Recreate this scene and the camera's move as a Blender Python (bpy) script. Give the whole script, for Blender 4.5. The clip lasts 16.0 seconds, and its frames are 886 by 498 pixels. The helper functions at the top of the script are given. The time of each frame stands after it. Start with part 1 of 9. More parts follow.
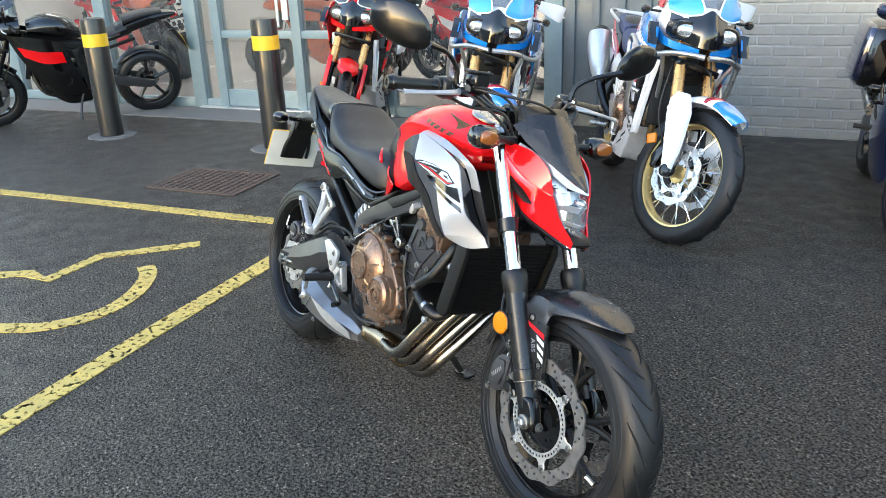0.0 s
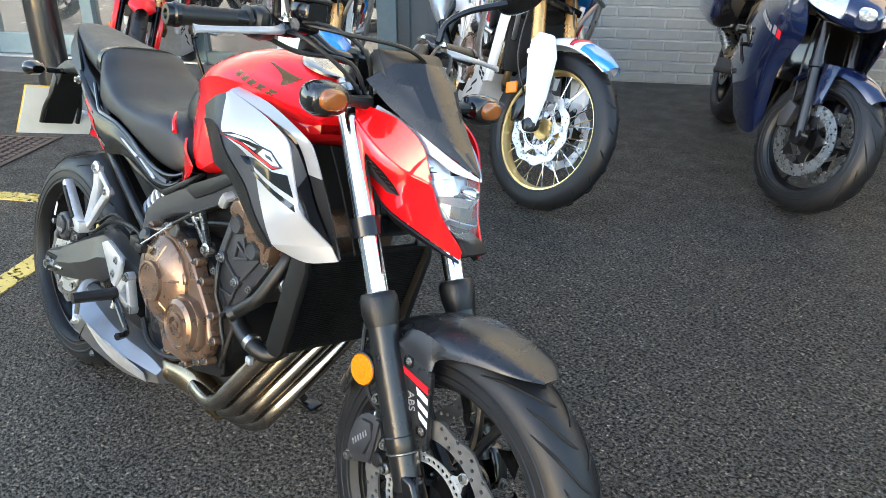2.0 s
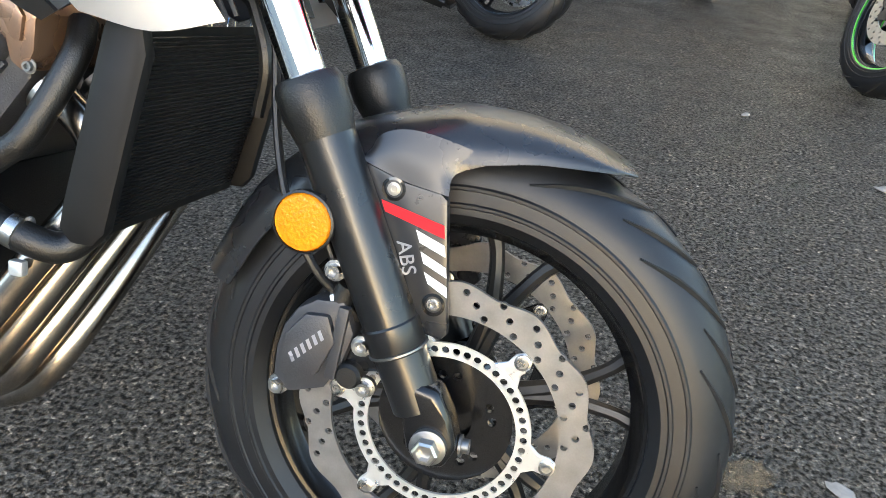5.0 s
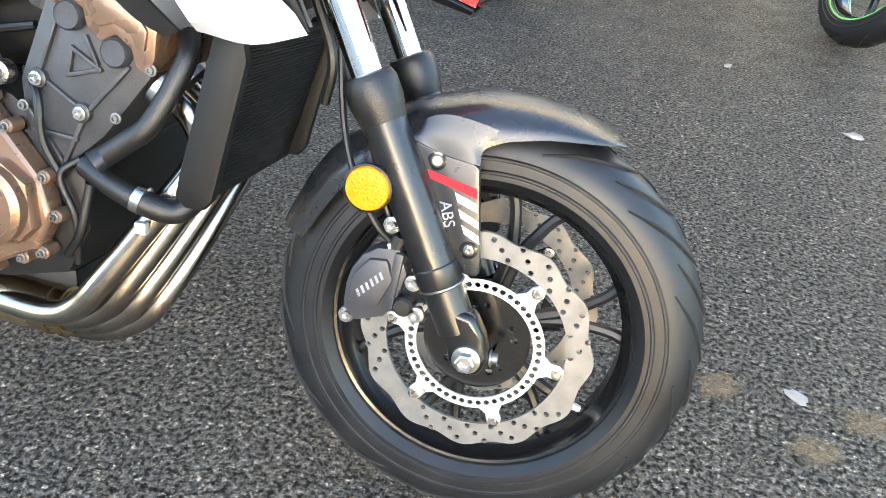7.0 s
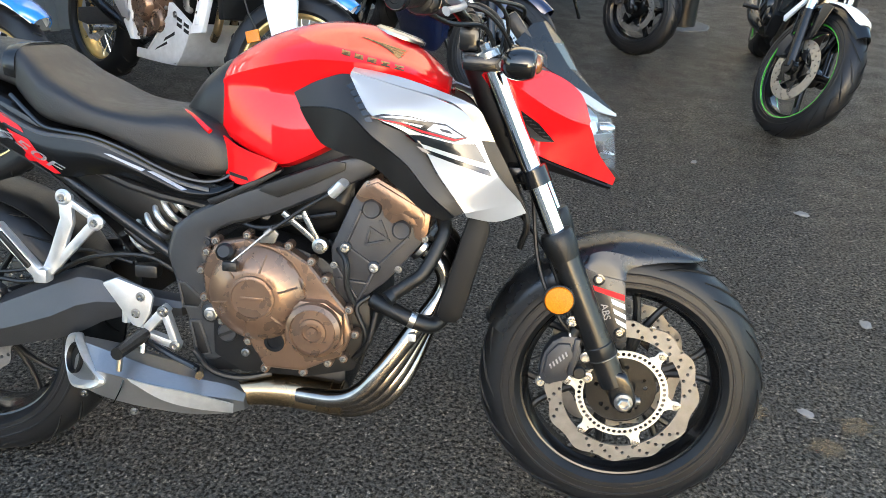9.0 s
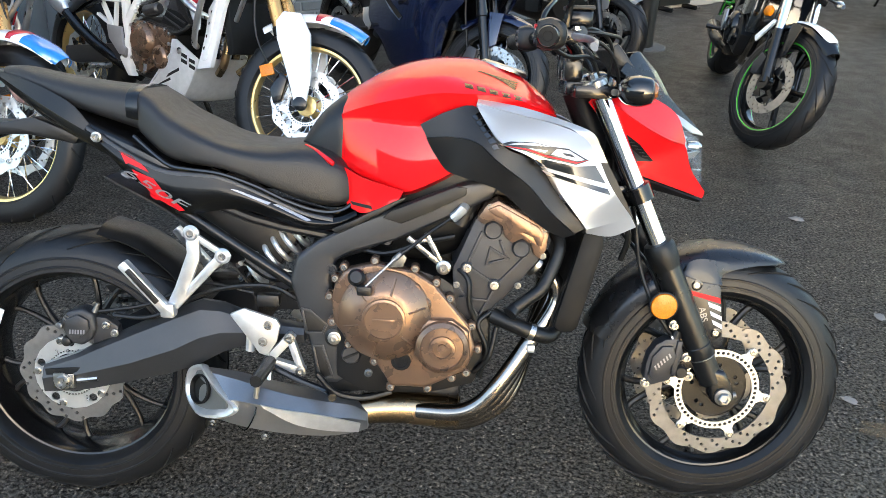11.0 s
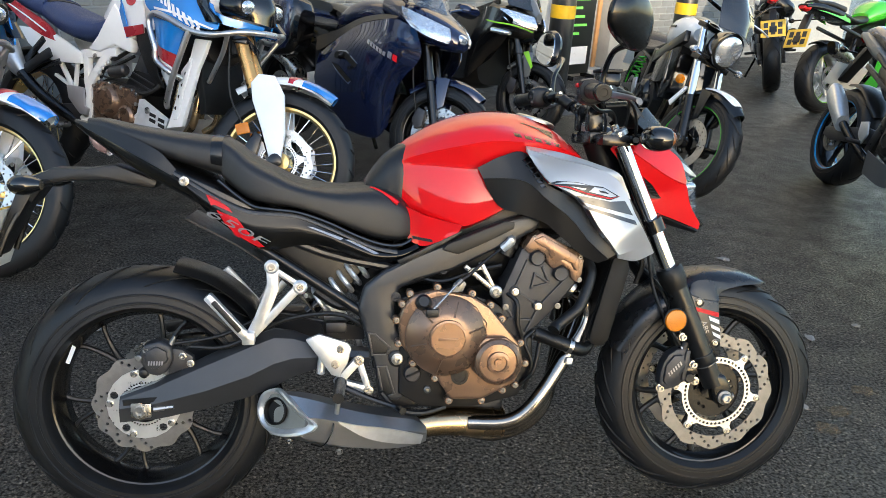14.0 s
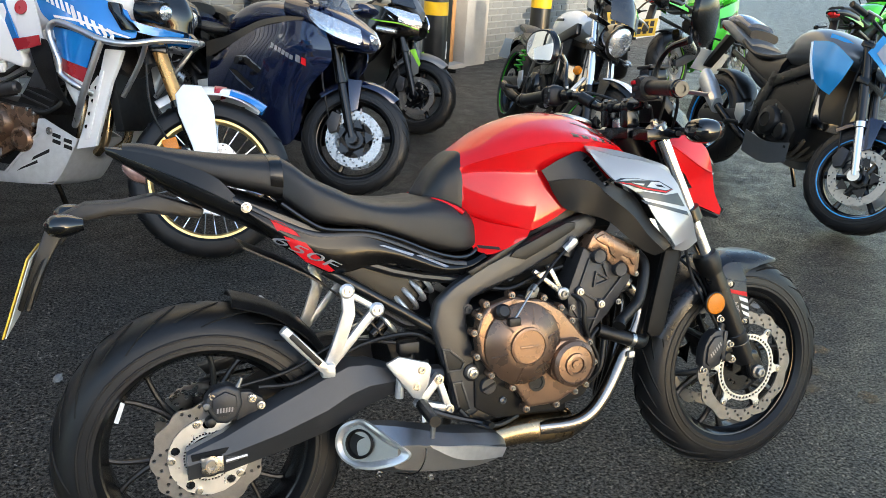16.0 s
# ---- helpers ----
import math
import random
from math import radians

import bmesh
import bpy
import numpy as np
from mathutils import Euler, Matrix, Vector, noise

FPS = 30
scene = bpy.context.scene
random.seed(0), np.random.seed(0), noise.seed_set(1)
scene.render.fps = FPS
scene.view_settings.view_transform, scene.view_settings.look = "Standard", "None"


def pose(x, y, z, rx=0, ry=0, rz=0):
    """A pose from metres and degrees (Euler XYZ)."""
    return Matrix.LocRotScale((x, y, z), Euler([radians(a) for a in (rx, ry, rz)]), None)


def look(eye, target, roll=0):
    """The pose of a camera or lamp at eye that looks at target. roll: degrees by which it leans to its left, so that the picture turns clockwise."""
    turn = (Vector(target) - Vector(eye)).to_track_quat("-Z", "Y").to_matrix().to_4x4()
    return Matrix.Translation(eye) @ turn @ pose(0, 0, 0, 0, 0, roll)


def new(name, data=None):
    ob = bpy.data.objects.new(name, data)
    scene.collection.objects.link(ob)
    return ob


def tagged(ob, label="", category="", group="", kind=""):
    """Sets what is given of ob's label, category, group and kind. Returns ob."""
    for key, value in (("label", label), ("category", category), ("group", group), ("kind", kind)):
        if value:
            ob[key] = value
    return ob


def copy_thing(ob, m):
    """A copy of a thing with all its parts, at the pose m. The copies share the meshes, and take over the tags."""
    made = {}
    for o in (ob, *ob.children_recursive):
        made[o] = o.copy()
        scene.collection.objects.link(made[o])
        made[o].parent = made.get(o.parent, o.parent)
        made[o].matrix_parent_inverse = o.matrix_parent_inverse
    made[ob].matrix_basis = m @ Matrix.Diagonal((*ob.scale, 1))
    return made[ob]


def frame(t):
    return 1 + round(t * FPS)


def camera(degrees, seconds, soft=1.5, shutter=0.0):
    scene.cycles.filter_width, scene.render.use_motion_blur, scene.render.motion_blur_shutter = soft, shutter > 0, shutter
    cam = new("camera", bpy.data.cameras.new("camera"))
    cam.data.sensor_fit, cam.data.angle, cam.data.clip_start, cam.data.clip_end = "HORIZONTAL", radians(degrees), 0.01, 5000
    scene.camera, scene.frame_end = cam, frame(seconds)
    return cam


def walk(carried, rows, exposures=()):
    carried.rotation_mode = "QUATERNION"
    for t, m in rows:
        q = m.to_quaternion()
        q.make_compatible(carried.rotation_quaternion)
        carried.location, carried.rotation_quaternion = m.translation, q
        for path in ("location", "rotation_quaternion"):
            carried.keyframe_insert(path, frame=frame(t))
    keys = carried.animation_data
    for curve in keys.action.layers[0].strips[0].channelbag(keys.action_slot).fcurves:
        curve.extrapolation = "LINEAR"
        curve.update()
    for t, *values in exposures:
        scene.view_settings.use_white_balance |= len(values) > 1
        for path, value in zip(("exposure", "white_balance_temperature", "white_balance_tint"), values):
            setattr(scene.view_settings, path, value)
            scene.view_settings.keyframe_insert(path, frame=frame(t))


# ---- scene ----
cam = camera(57.4, 16.0, 0.8)
PATH = [
    (0, (2.853, -1.053, 1.441), (1.237, -0.103, 0.743), -2.2),
    (0.5, (2.75, -1.166, 1.441), (1.259, -0.031, 0.742), -1.3),
    (1, (2.65, -1.088, 1.409), (1.215, 0.102, 0.684), -1.3),
    (1.5, (2.482, -0.873, 1.371), (1.097, 0.359, 0.62), -1.0),
    (2, (2.29, -0.706, 1.32), (0.961, 0.539, 0.492), -0.2),
    (2.5, (2.042, -0.557, 1.257), (0.771, 0.679, 0.332), -0.8),
    (3, (1.871, -0.421, 1.188), (0.660, 0.829, 0.202), -1.9),
    (3.5, (1.713, -0.371, 1.107), (0.666, 0.968, 0.054), -0.4),
    (4, (1.607, -0.46, 1.037), (0.96, 1.109, -0.021), 3.9),
    (4.5, (1.604, -0.557, 0.909), (1.128, 1.111, -0.087), 4.8),
    (6.8, (1.614, -0.744, 0.962), (1.237, 0.876, -0.148), 4.3),
    (7, (1.601, -0.798, 1.037), (1.217, 0.814, -0.083), 4.1),
    (7.5, (1.605, -0.939, 1.163), (1.262, 0.689, 0.053), 4.4),
    (8, (1.587, -1.116, 1.269), (1.283, 0.528, 0.171), 3.7),
    (8.5, (1.443, -1.244, 1.345), (1.173, 0.442, 0.304), 2.9),
    (9, (1.262, -1.364, 1.391), (1.019, 0.372, 0.428), 2.2),
    (9.5, (1.126, -1.314, 1.391), (0.882, 0.439, 0.459), 2.1),
    (9.7, (1.072, -1.28, 1.393), (0.817, 0.473, 0.465), 2.1),
    (11.8, (0.779, -1.696, 1.433), (0.809, 0.093, 0.538), 2.0),
    (12, (0.737, -1.727, 1.43), (0.772, 0.065, 0.542), 2.1),
    (12.5, (0.656, -1.748, 1.435), (0.739, 0.071, 0.607), 2.3),
    (13, (0.617, -1.753, 1.448), (0.753, 0.082, 0.662), 2.8),
    (13.5, (0.566, -1.766, 1.439), (0.755, 0.074, 0.679), 3.3),
    (14, (0.494, -1.752, 1.435), (0.706, 0.09, 0.684), 4.1),
    (14.5, (0.399, -1.614, 1.42), (0.588, 0.232, 0.675), 3.8),
    (15, (0.287, -1.518, 1.406), (0.526, 0.328, 0.676), 3.9),
    (15.5, (0.086, -1.493, 1.415), (0.522, 0.314, 0.678), 2.8),
    (16, (-0.047, -1.575, 1.405), (0.585, 0.176, 0.675), 3.9),
]
walk(cam, [(t, look(eye, target, roll)) for t, eye, target, roll in PATH],
     [(0, 2.75), (0.5, 2.55), (1.0, 2.75), (1.5, 2.85), (2.5, 2.82), (3.5, 2.70), (4.0, 2.7), (4.3, 2.97), (4.7, 3.0), (6.8, 3.65), (7.0, 3.7), (7.5, 3.55), (8.0, 2.79), (8.5, 2.60), (9.0, 2.62), (9.5, 2.47), (12.0, 2.47), (12.5, 2.40), (13.5, 1.84), (14.5, 2.06), (15.5, 2.03), (16, 1.98)])

import functools
from mathutils.bvhtree import BVHTree

# ---- world and light ----
SUN_ELEV, SUN_AZ = 14.0, -83.0          # degrees; azimuth of the sun as seen from the place, from +x towards +y
world = bpy.data.worlds.new("sky")
scene.world = world
world.use_nodes = True
sky = world.node_tree.nodes.new("ShaderNodeTexSky")
sky.sky_type, sky.sun_disc = "NISHITA", False
sky.sun_elevation, sky.sun_rotation = radians(SUN_ELEV), radians(90 - SUN_AZ)
sky.dust_density, sky.air_density, sky.ozone_density = 0.90, 1.0, 1.0
bg = world.node_tree.nodes["Background"]
bg.inputs[1].default_value = 0.15
world.node_tree.links.new(sky.outputs[0], bg.inputs[0])
sun = new("sun", bpy.data.lights.new("sun", "SUN"))
sun.data.energy, sun.data.angle, sun.data.color = 1.7, radians(0.6), (1.0, 0.86, 0.68)
sd = Vector((math.cos(radians(SUN_AZ)) * math.cos(radians(SUN_ELEV)), math.sin(radians(SUN_AZ)) * math.cos(radians(SUN_ELEV)), math.sin(radians(SUN_ELEV))))
sun.matrix_world = look(sd * 30, (0, 0, 0))


# ---- materials ----
def nodes_of(name):
    m = bpy.data.materials.new(name)
    m.use_nodes = True
    nt = m.node_tree
    return m, nt, nt.nodes["Principled BSDF"], nt.nodes.new, nt.links.new


def surf(name, col, rough=0.5, metal=0.0, var=0.12, scale=25.0, bump=0.0, bscale=300.0, coat=0.0, dirt=0.0, rvar=0.12, spec=0.5):
    """Painted, moulded or cast surface with broad and fine variation."""
    m, nt, p, node, link = nodes_of(name)
    tc = node("ShaderNodeTexCoord")
    n1, n2 = node("ShaderNodeTexNoise"), node("ShaderNodeTexNoise")
    for n, s in ((n1, scale), (n2, scale * 9)):
        n.inputs["Scale"].default_value, n.inputs["Detail"].default_value = s, 5
        link(tc.outputs["Object"], n.inputs["Vector"])
    ramp = node("ShaderNodeMix")
    ramp.data_type = "RGBA"
    add = node("ShaderNodeMath")
    add.operation = "MULTIPLY_ADD"
    link(n2.outputs["Fac"], add.inputs[0])
    add.inputs[1].default_value = 0.35
    link(n1.outputs["Fac"], add.inputs[2])
    sub = node("ShaderNodeMapRange")
    link(add.outputs[0], sub.inputs["Value"])
    sub.inputs["From Min"].default_value, sub.inputs["From Max"].default_value = 0.4, 0.95
    lo = [c * (1 - var) for c in col]
    hi = [min(1, c * (1 + var) + dirt * 0.06) for c in col]
    ramp.inputs[6].default_value, ramp.inputs[7].default_value = (*lo, 1), (*hi, 1)
    link(sub.outputs[0], ramp.inputs[0])
    link(ramp.outputs[2], p.inputs["Base Color"])
    r = node("ShaderNodeMapRange")
    link(n1.outputs["Fac"], r.inputs["Value"])
    r.inputs["From Min"].default_value, r.inputs["From Max"].default_value = 0.3, 0.7
    r.inputs["To Min"].default_value, r.inputs["To Max"].default_value = max(0.02, rough * (1 - rvar)), min(1, rough * (1 + rvar))
    link(r.outputs[0], p.inputs["Roughness"])
    p.inputs["Metallic"].default_value = metal
    p.inputs["Specular IOR Level"].default_value = spec
    p.inputs["Coat Weight"].default_value = coat
    p.inputs["Coat Roughness"].default_value = 0.04
    if bump:
        n3, b = node("ShaderNodeTexNoise"), node("ShaderNodeBump")
        n3.inputs["Scale"].default_value, n3.inputs["Detail"].default_value = bscale, 3
        link(tc.outputs["Object"], n3.inputs["Vector"])
        b.inputs["Strength"].default_value, b.inputs["Distance"].default_value = bump, 0.002
        link(n3.outputs["Fac"], b.inputs["Height"])
        link(b.outputs[0], p.inputs["Normal"])
    return m


def glassy(name, col=(1, 1, 1), rough=0.02, alpha=0.3):
    """Thin clear sheet: mostly see-through, with real gloss."""
    m, nt, p, node, link = nodes_of(name)
    p.inputs["Base Color"].default_value = (*col, 1)
    p.inputs["Roughness"].default_value = rough
    p.inputs["Alpha"].default_value = alpha
    p.inputs["Coat Weight"].default_value = 1.0
    p.inputs["Coat Roughness"].default_value = 0.02
    return m


def ramp_of(node, stops):
    r = node("ShaderNodeValToRGB")
    els = r.color_ramp.elements
    els[0].position, els[0].color = stops[0][0], (*stops[0][1], 1)
    els[1].position, els[1].color = stops[-1][0], (*stops[-1][1], 1)
    for at, col in stops[1:-1]:
        els.new(at).color = (*col, 1)
    return r


def asphalt():
    """Worn asphalt: brown-grey grain, dark pits between the chippings, a few pale stones, broad damp patches."""
    m, nt, p, node, link = nodes_of("asphalt")
    tc = node("ShaderNodeTexCoord")
    grain, pits, stone, broad, mid = [node("ShaderNodeTexNoise") for _ in range(2)] + [node("ShaderNodeTexVoronoi")] + [node("ShaderNodeTexNoise") for _ in range(2)]
    for n, s, d in ((grain, 180, 3), (pits, 100, 3), (broad, 0.8, 4), (mid, 7, 6)):
        n.inputs["Scale"].default_value, n.inputs["Detail"].default_value, n.inputs["Roughness"].default_value = s, d, 0.6
    stone.inputs["Scale"].default_value = 135
    for n in (grain, pits, stone, broad, mid):
        link(tc.outputs["Object"], n.inputs["Vector"])
    base = ramp_of(node, [(0.30, (0.0078, 0.0069, 0.0059)), (0.48, (0.0390, 0.0350, 0.0300)), (0.62, (0.088, 0.080, 0.070)), (0.75, (0.225, 0.210, 0.189))])
    link(grain.outputs["Fac"], base.inputs[0])
    # shade in the pits is put into the colour, following the bump's low places
    pit_shade = ramp_of(node, [(0.36, (0.10, 0.10, 0.10)), (0.58, (1.20, 1.20, 1.20))])
    link(pits.outputs["Fac"], pit_shade.inputs[0])
    sep = node("ShaderNodeSeparateColor")
    link(stone.outputs["Color"], sep.inputs[0])
    pale = ramp_of(node, [(0.0, (0.50, 0.50, 0.50)), (0.50, (0.90, 0.89, 0.87)), (0.86, (1.6, 1.57, 1.52)), (0.96, (2.6, 2.55, 2.45)), (1.0, (4.6, 4.5, 4.3))])
    link(sep.outputs[0], pale.inputs[0])
    wear = ramp_of(node, [(0.30, (0.80, 0.80, 0.82)), (0.70, (1.22, 1.18, 1.10))])
    link(broad.outputs["Fac"], wear.inputs[0])
    last = base.outputs[0]
    for r in (pit_shade, pale, wear):
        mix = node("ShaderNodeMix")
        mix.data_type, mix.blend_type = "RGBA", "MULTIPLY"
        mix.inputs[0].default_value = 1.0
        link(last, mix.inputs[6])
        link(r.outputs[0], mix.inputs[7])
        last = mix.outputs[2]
    link(last, p.inputs["Base Color"])
    gloss = node("ShaderNodeMapRange")
    link(pits.outputs["Fac"], gloss.inputs["Value"])
    gloss.inputs["From Min"].default_value, gloss.inputs["From Max"].default_value = 0.42, 0.60
    gloss.inputs["To Min"].default_value, gloss.inputs["To Max"].default_value = 0.08, 0.58
    link(gloss.outputs[0], p.inputs["Specular IOR Level"])
    rr = node("ShaderNodeMapRange")
    link(mid.outputs["Fac"], rr.inputs["Value"])
    rr.inputs["From Min"].default_value, rr.inputs["From Max"].default_value = 0.35, 0.7
    rr.inputs["To Min"].default_value, rr.inputs["To Max"].default_value = 0.28, 0.55
    link(rr.outputs[0], p.inputs["Roughness"])
    add = node("ShaderNodeMath")
    add.operation = "MULTIPLY_ADD"
    link(grain.outputs["Fac"], add.inputs[0])
    add.inputs[1].default_value = 0.6
    link(pits.outputs["Fac"], add.inputs[2])
    b = node("ShaderNodeBump")
    b.inputs["Strength"].default_value, b.inputs["Distance"].default_value = 0.9, 0.016
    link(add.outputs[0], b.inputs["Height"])
    link(b.outputs[0], p.inputs["Normal"])
    return m


ASPHALT = asphalt()
RED = surf("red_paint", (0.72, 0.005, 0.008), 0.45, 0.0, 0.03, 6, coat=1.0, spec=0.05)
SILVER = surf("silver_paint", (0.40, 0.408, 0.42), 0.30, 0.35, 0.01, 8, coat=0.8, rvar=0.03)
MATTE = surf("matt_black_plastic", (0.0075, 0.0076, 0.0082), 0.36, 0, 0.25, 30, 0.2, 900, spec=0.45)
SATIN = surf("satin_black_paint", (0.004, 0.004, 0.0044), 0.22, 0, 0.2, 30, coat=0.15, spec=0.45)
GLOSSB = surf("gloss_black_paint", (0.003, 0.003, 0.0033), 0.12, 0, 0.15, 20, coat=0.6, spec=0.5)
PANELB = surf("black_panel_paint", (0.003, 0.003, 0.0033), 0.24, 0, 0.15, 20, coat=0.15, spec=0.30)
GREYPL = surf("dark_grey_plastic", (0.032, 0.033, 0.037), 0.4, 0.2, 0.15, 30, 0.2, 700)
MUDG = surf("grey_metallic_plastic", (0.037, 0.0385, 0.042), 0.27, 0.65, 0.08, 15, 0.05, 900)
VINYL = surf("seat_vinyl", (0.013, 0.013, 0.014), 0.40, 0, 0.2, 40, 0.35, 650, spec=0.5)
RUBBER = surf("tyre_rubber", (0.0062, 0.0068, 0.0082), 0.42, 0, 0.30, 14, 0.12, 1400, dirt=0.04, spec=0.38)
GROOVE = surf("tread_groove", (0.003, 0.003, 0.003), 0.85)
SOFT = surf("black_rubber", (0.005, 0.005, 0.005), 0.42, 0, 0.2, 60, 0.3, 500, spec=0.45)
CHROME = surf("chrome", (0.86, 0.87, 0.88), 0.07, 1.0, 0.03, 20)
ALU = surf("cast_aluminium", (0.64, 0.65, 0.66), 0.34, 0.72, 0.10, 60, 0.12, 900)
MACHINED = surf("machined_aluminium", (0.72, 0.72, 0.71), 0.30, 0.8, 0.06, 60, 0.08, 900)
COREBLK = surf("matt_black_core", (0.004, 0.004, 0.004), 0.55, 0, 0.2, 40, spec=0.25)
STEEL = surf("brushed_steel", (0.42, 0.41, 0.39), 0.28, 1.0, 0.15, 40, 0.1, 900)
FOIL = surf("dull_gold_foil", (0.20, 0.10, 0.035), 0.25, 0.8, 0.1, 40)
ZINC = surf("dull_zinc", (0.20, 0.20, 0.195), 0.42, 0.9, 0.2, 60)
DISC = surf("brake_disc_steel", (0.20, 0.195, 0.19), 0.38, 0.65, 0.18, 50, 0.1, 700)
HEADER = surf("heat_tinted_header", (0.34, 0.305, 0.265), 0.20, 1.0, 0.35, 12)
BRONZE = surf("bronze_engine_paint", (0.205, 0.128, 0.085), 0.28, 0.65, 0.10, 30, 0.10, 700, coat=0.2)
ENGINE = surf("engine_dark_casting", (0.007, 0.0072, 0.0078), 0.42, 0.1, 0.2, 40, 0.3, 500, spec=0.4)
RIMLIP = surf("rim_lip_paint", (0.012, 0.012, 0.013), 0.16, 0.2, 0.1, 30, coat=0.5)
LEDGE = surf("grey_satin_trim", (0.040, 0.0412, 0.044), 0.34, 0.3, 0.05, 30, 0.05, 900)
GOLDTINT = surf("heat_tinted_collector", (0.44, 0.33, 0.20), 0.26, 1.0, 0.3, 12)
FLY = surf("satin_dark_screen", (0.010, 0.0102, 0.011), 0.26, 0, 0.05, 30, spec=0.5)
CASTING = surf("grey_casting", (0.038, 0.039, 0.043), 0.38, 0.3, 0.2, 40, 0.3, 500, spec=0.5)
FRAME = surf("frame_grey_black", (0.009, 0.0095, 0.0105), 0.30, 0.2, 0.12, 30, 0.1, 900, coat=0.15, spec=0.5)
SWING = surf("satin_grey_frame_paint", (0.050, 0.052, 0.056), 0.34, 0.4, 0.10, 20, 0.08, 900, spec=0.5)
AMBER = surf("amber_reflector", (0.66, 0.19, 0.003), 0.25, 0, 0.25, 300, 0.6, 260, coat=0.25, spec=0.3)
TAILLENS = surf("clear_tail_lens", (0.42, 0.26, 0.25), 0.10, 0.4, 0.3, 120, 0.5, 120, coat=1)
REDLENS = surf("red_lens", (0.45, 0.01, 0.01), 0.12, 0, 0.1, 100, coat=1)
WHITE = surf("white_decal", (0.78, 0.78, 0.78), 0.3, 0, 0.04, 20, coat=0.5)
REDDEC = surf("red_decal", (0.62, 0.012, 0.02), 0.4, 0, 0.06, 20, coat=0.0, spec=0.25)
GREYDEC = surf("grey_decal", (0.33, 0.33, 0.35), 0.3, 0.4, 0.05, 20, coat=0.4)
MUFFLER = surf("satin_steel_shield", (0.29, 0.295, 0.305), 0.38, 0.9, 0.08, 30, 0.12, 900)
SMOKED = glassy("smoked_screen", (0.015, 0.016, 0.018), 0.06, 0.86)
MIRROR = surf("mirror_glass", (0.92, 0.93, 0.94), 0.015, 1.0, 0.0, 5)
REFLECTOR = surf("lamp_reflector", (0.66, 0.74, 0.82), 0.30, 0.95, 0.05, 60)
LAMPGLASS = glassy("headlamp_lens", (0.35, 0.42, 0.50), 0.03, 0.10)
BULBAMB = surf("amber_bulb", (0.30, 0.085, 0.008), 0.2, 0, 0.1, 100, coat=1.0)
CLEARIND = glassy("clear_indicator_lens", (0.10, 0.09, 0.08), 0.03, 0.12)
PLATEW = surf("plate_white", (0.62, 0.63, 0.60), 0.4, 0, 0.06, 30)
PLATEY = surf("plate_yellow", (0.75, 0.47, 0.05), 0.4, 0, 0.08, 30)
INK = surf("plate_ink", (0.02, 0.02, 0.02), 0.5)


# ---- mesh helpers ----
def finish(name, bm, material, angle=35):
    bmesh.ops.recalc_face_normals(bm, faces=bm.faces)
    me = bpy.data.meshes.new(name)
    bm.to_mesh(me)
    bm.free()
    me.polygons.foreach_set("use_smooth", [True] * len(me.polygons))
    me.set_sharp_from_angle(angle=radians(angle))
    me.materials.append(material)
    return me


def part(name, bm, material, parent, label="", angle=35):
    """One mesh object under a thing or a part, in the thing's own axes."""
    ob = new(name, finish(name, bm, material, angle))
    ob.parent = parent
    if label:
        tagged(ob, label)
    return ob


def thing(name, m, label, category, group="", kind=""):
    ob = new(name)
    ob.empty_display_size = 0.1
    ob.matrix_world = m
    return tagged(ob, label, category, group, kind)


def solid(name, bm, material, label, category, m=None, group="", kind="", angle=35):
    ob = new(name, finish(name, bm, material, angle))
    if m is not None:
        ob.matrix_world = m
    return tagged(ob, label, category, group, kind)


def cr(pts, k):
    """Smooth curve through the points (Catmull-Rom), k steps a stretch."""
    P = [np.array(p, float) for p in pts]
    if len(P) < 3 or k < 2:
        return P if k < 2 else [P[0] + (P[-1] - P[0]) * i / k for i in range(k + 1)]
    P = [2 * P[0] - P[1]] + P + [2 * P[-1] - P[-2]]
    out = []
    for i in range(1, len(P) - 2):
        a, b, c, d = P[i - 1:i + 3]
        for j in range(k):
            t = j / k
            out.append(0.5 * (2 * b + (c - a) * t + (2 * a - 5 * b + 4 * c - d) * t * t + (3 * b - a - 3 * c + d) * t ** 3))
    return out + [P[-2]]


def loft(rings, caps=True, bm=None):
    bm = bm or bmesh.new()
    V = [[bm.verts.new(p) for p in r] for r in rings]
    n = len(V[0])
    for a, b in zip(V, V[1:]):
        for i in range(n):
            bm.faces.new((a[i], a[(i + 1) % n], b[(i + 1) % n], b[i]))
    if caps:
        bm.faces.new(V[0][::-1])
        bm.faces.new(V[-1])
    return bm


def hull(secs, k=3, n=20, p=2.6, low=0.5):
    """Body along x: rows (x, z_low, z_top, half_width[, y]); low is the height share of the widest line."""
    secs = [tuple(s) + (0,) * (5 - len(s)) for s in secs]
    rings = []
    for x, zb, zt, w, yc in cr(secs, k):
        zc = zb + (zt - zb) * low
        ring = []
        for i in range(n):
            a = 2 * math.pi * i / n
            c, s = math.cos(a), math.sin(a)
            h = (zt - zc) if s > 0 else (zc - zb)
            ring.append((x, yc + w * math.copysign(abs(c) ** (2 / p), c), zc + h * math.copysign(abs(s) ** (2 / p), s)))
        rings.append(ring)
    return loft(rings)


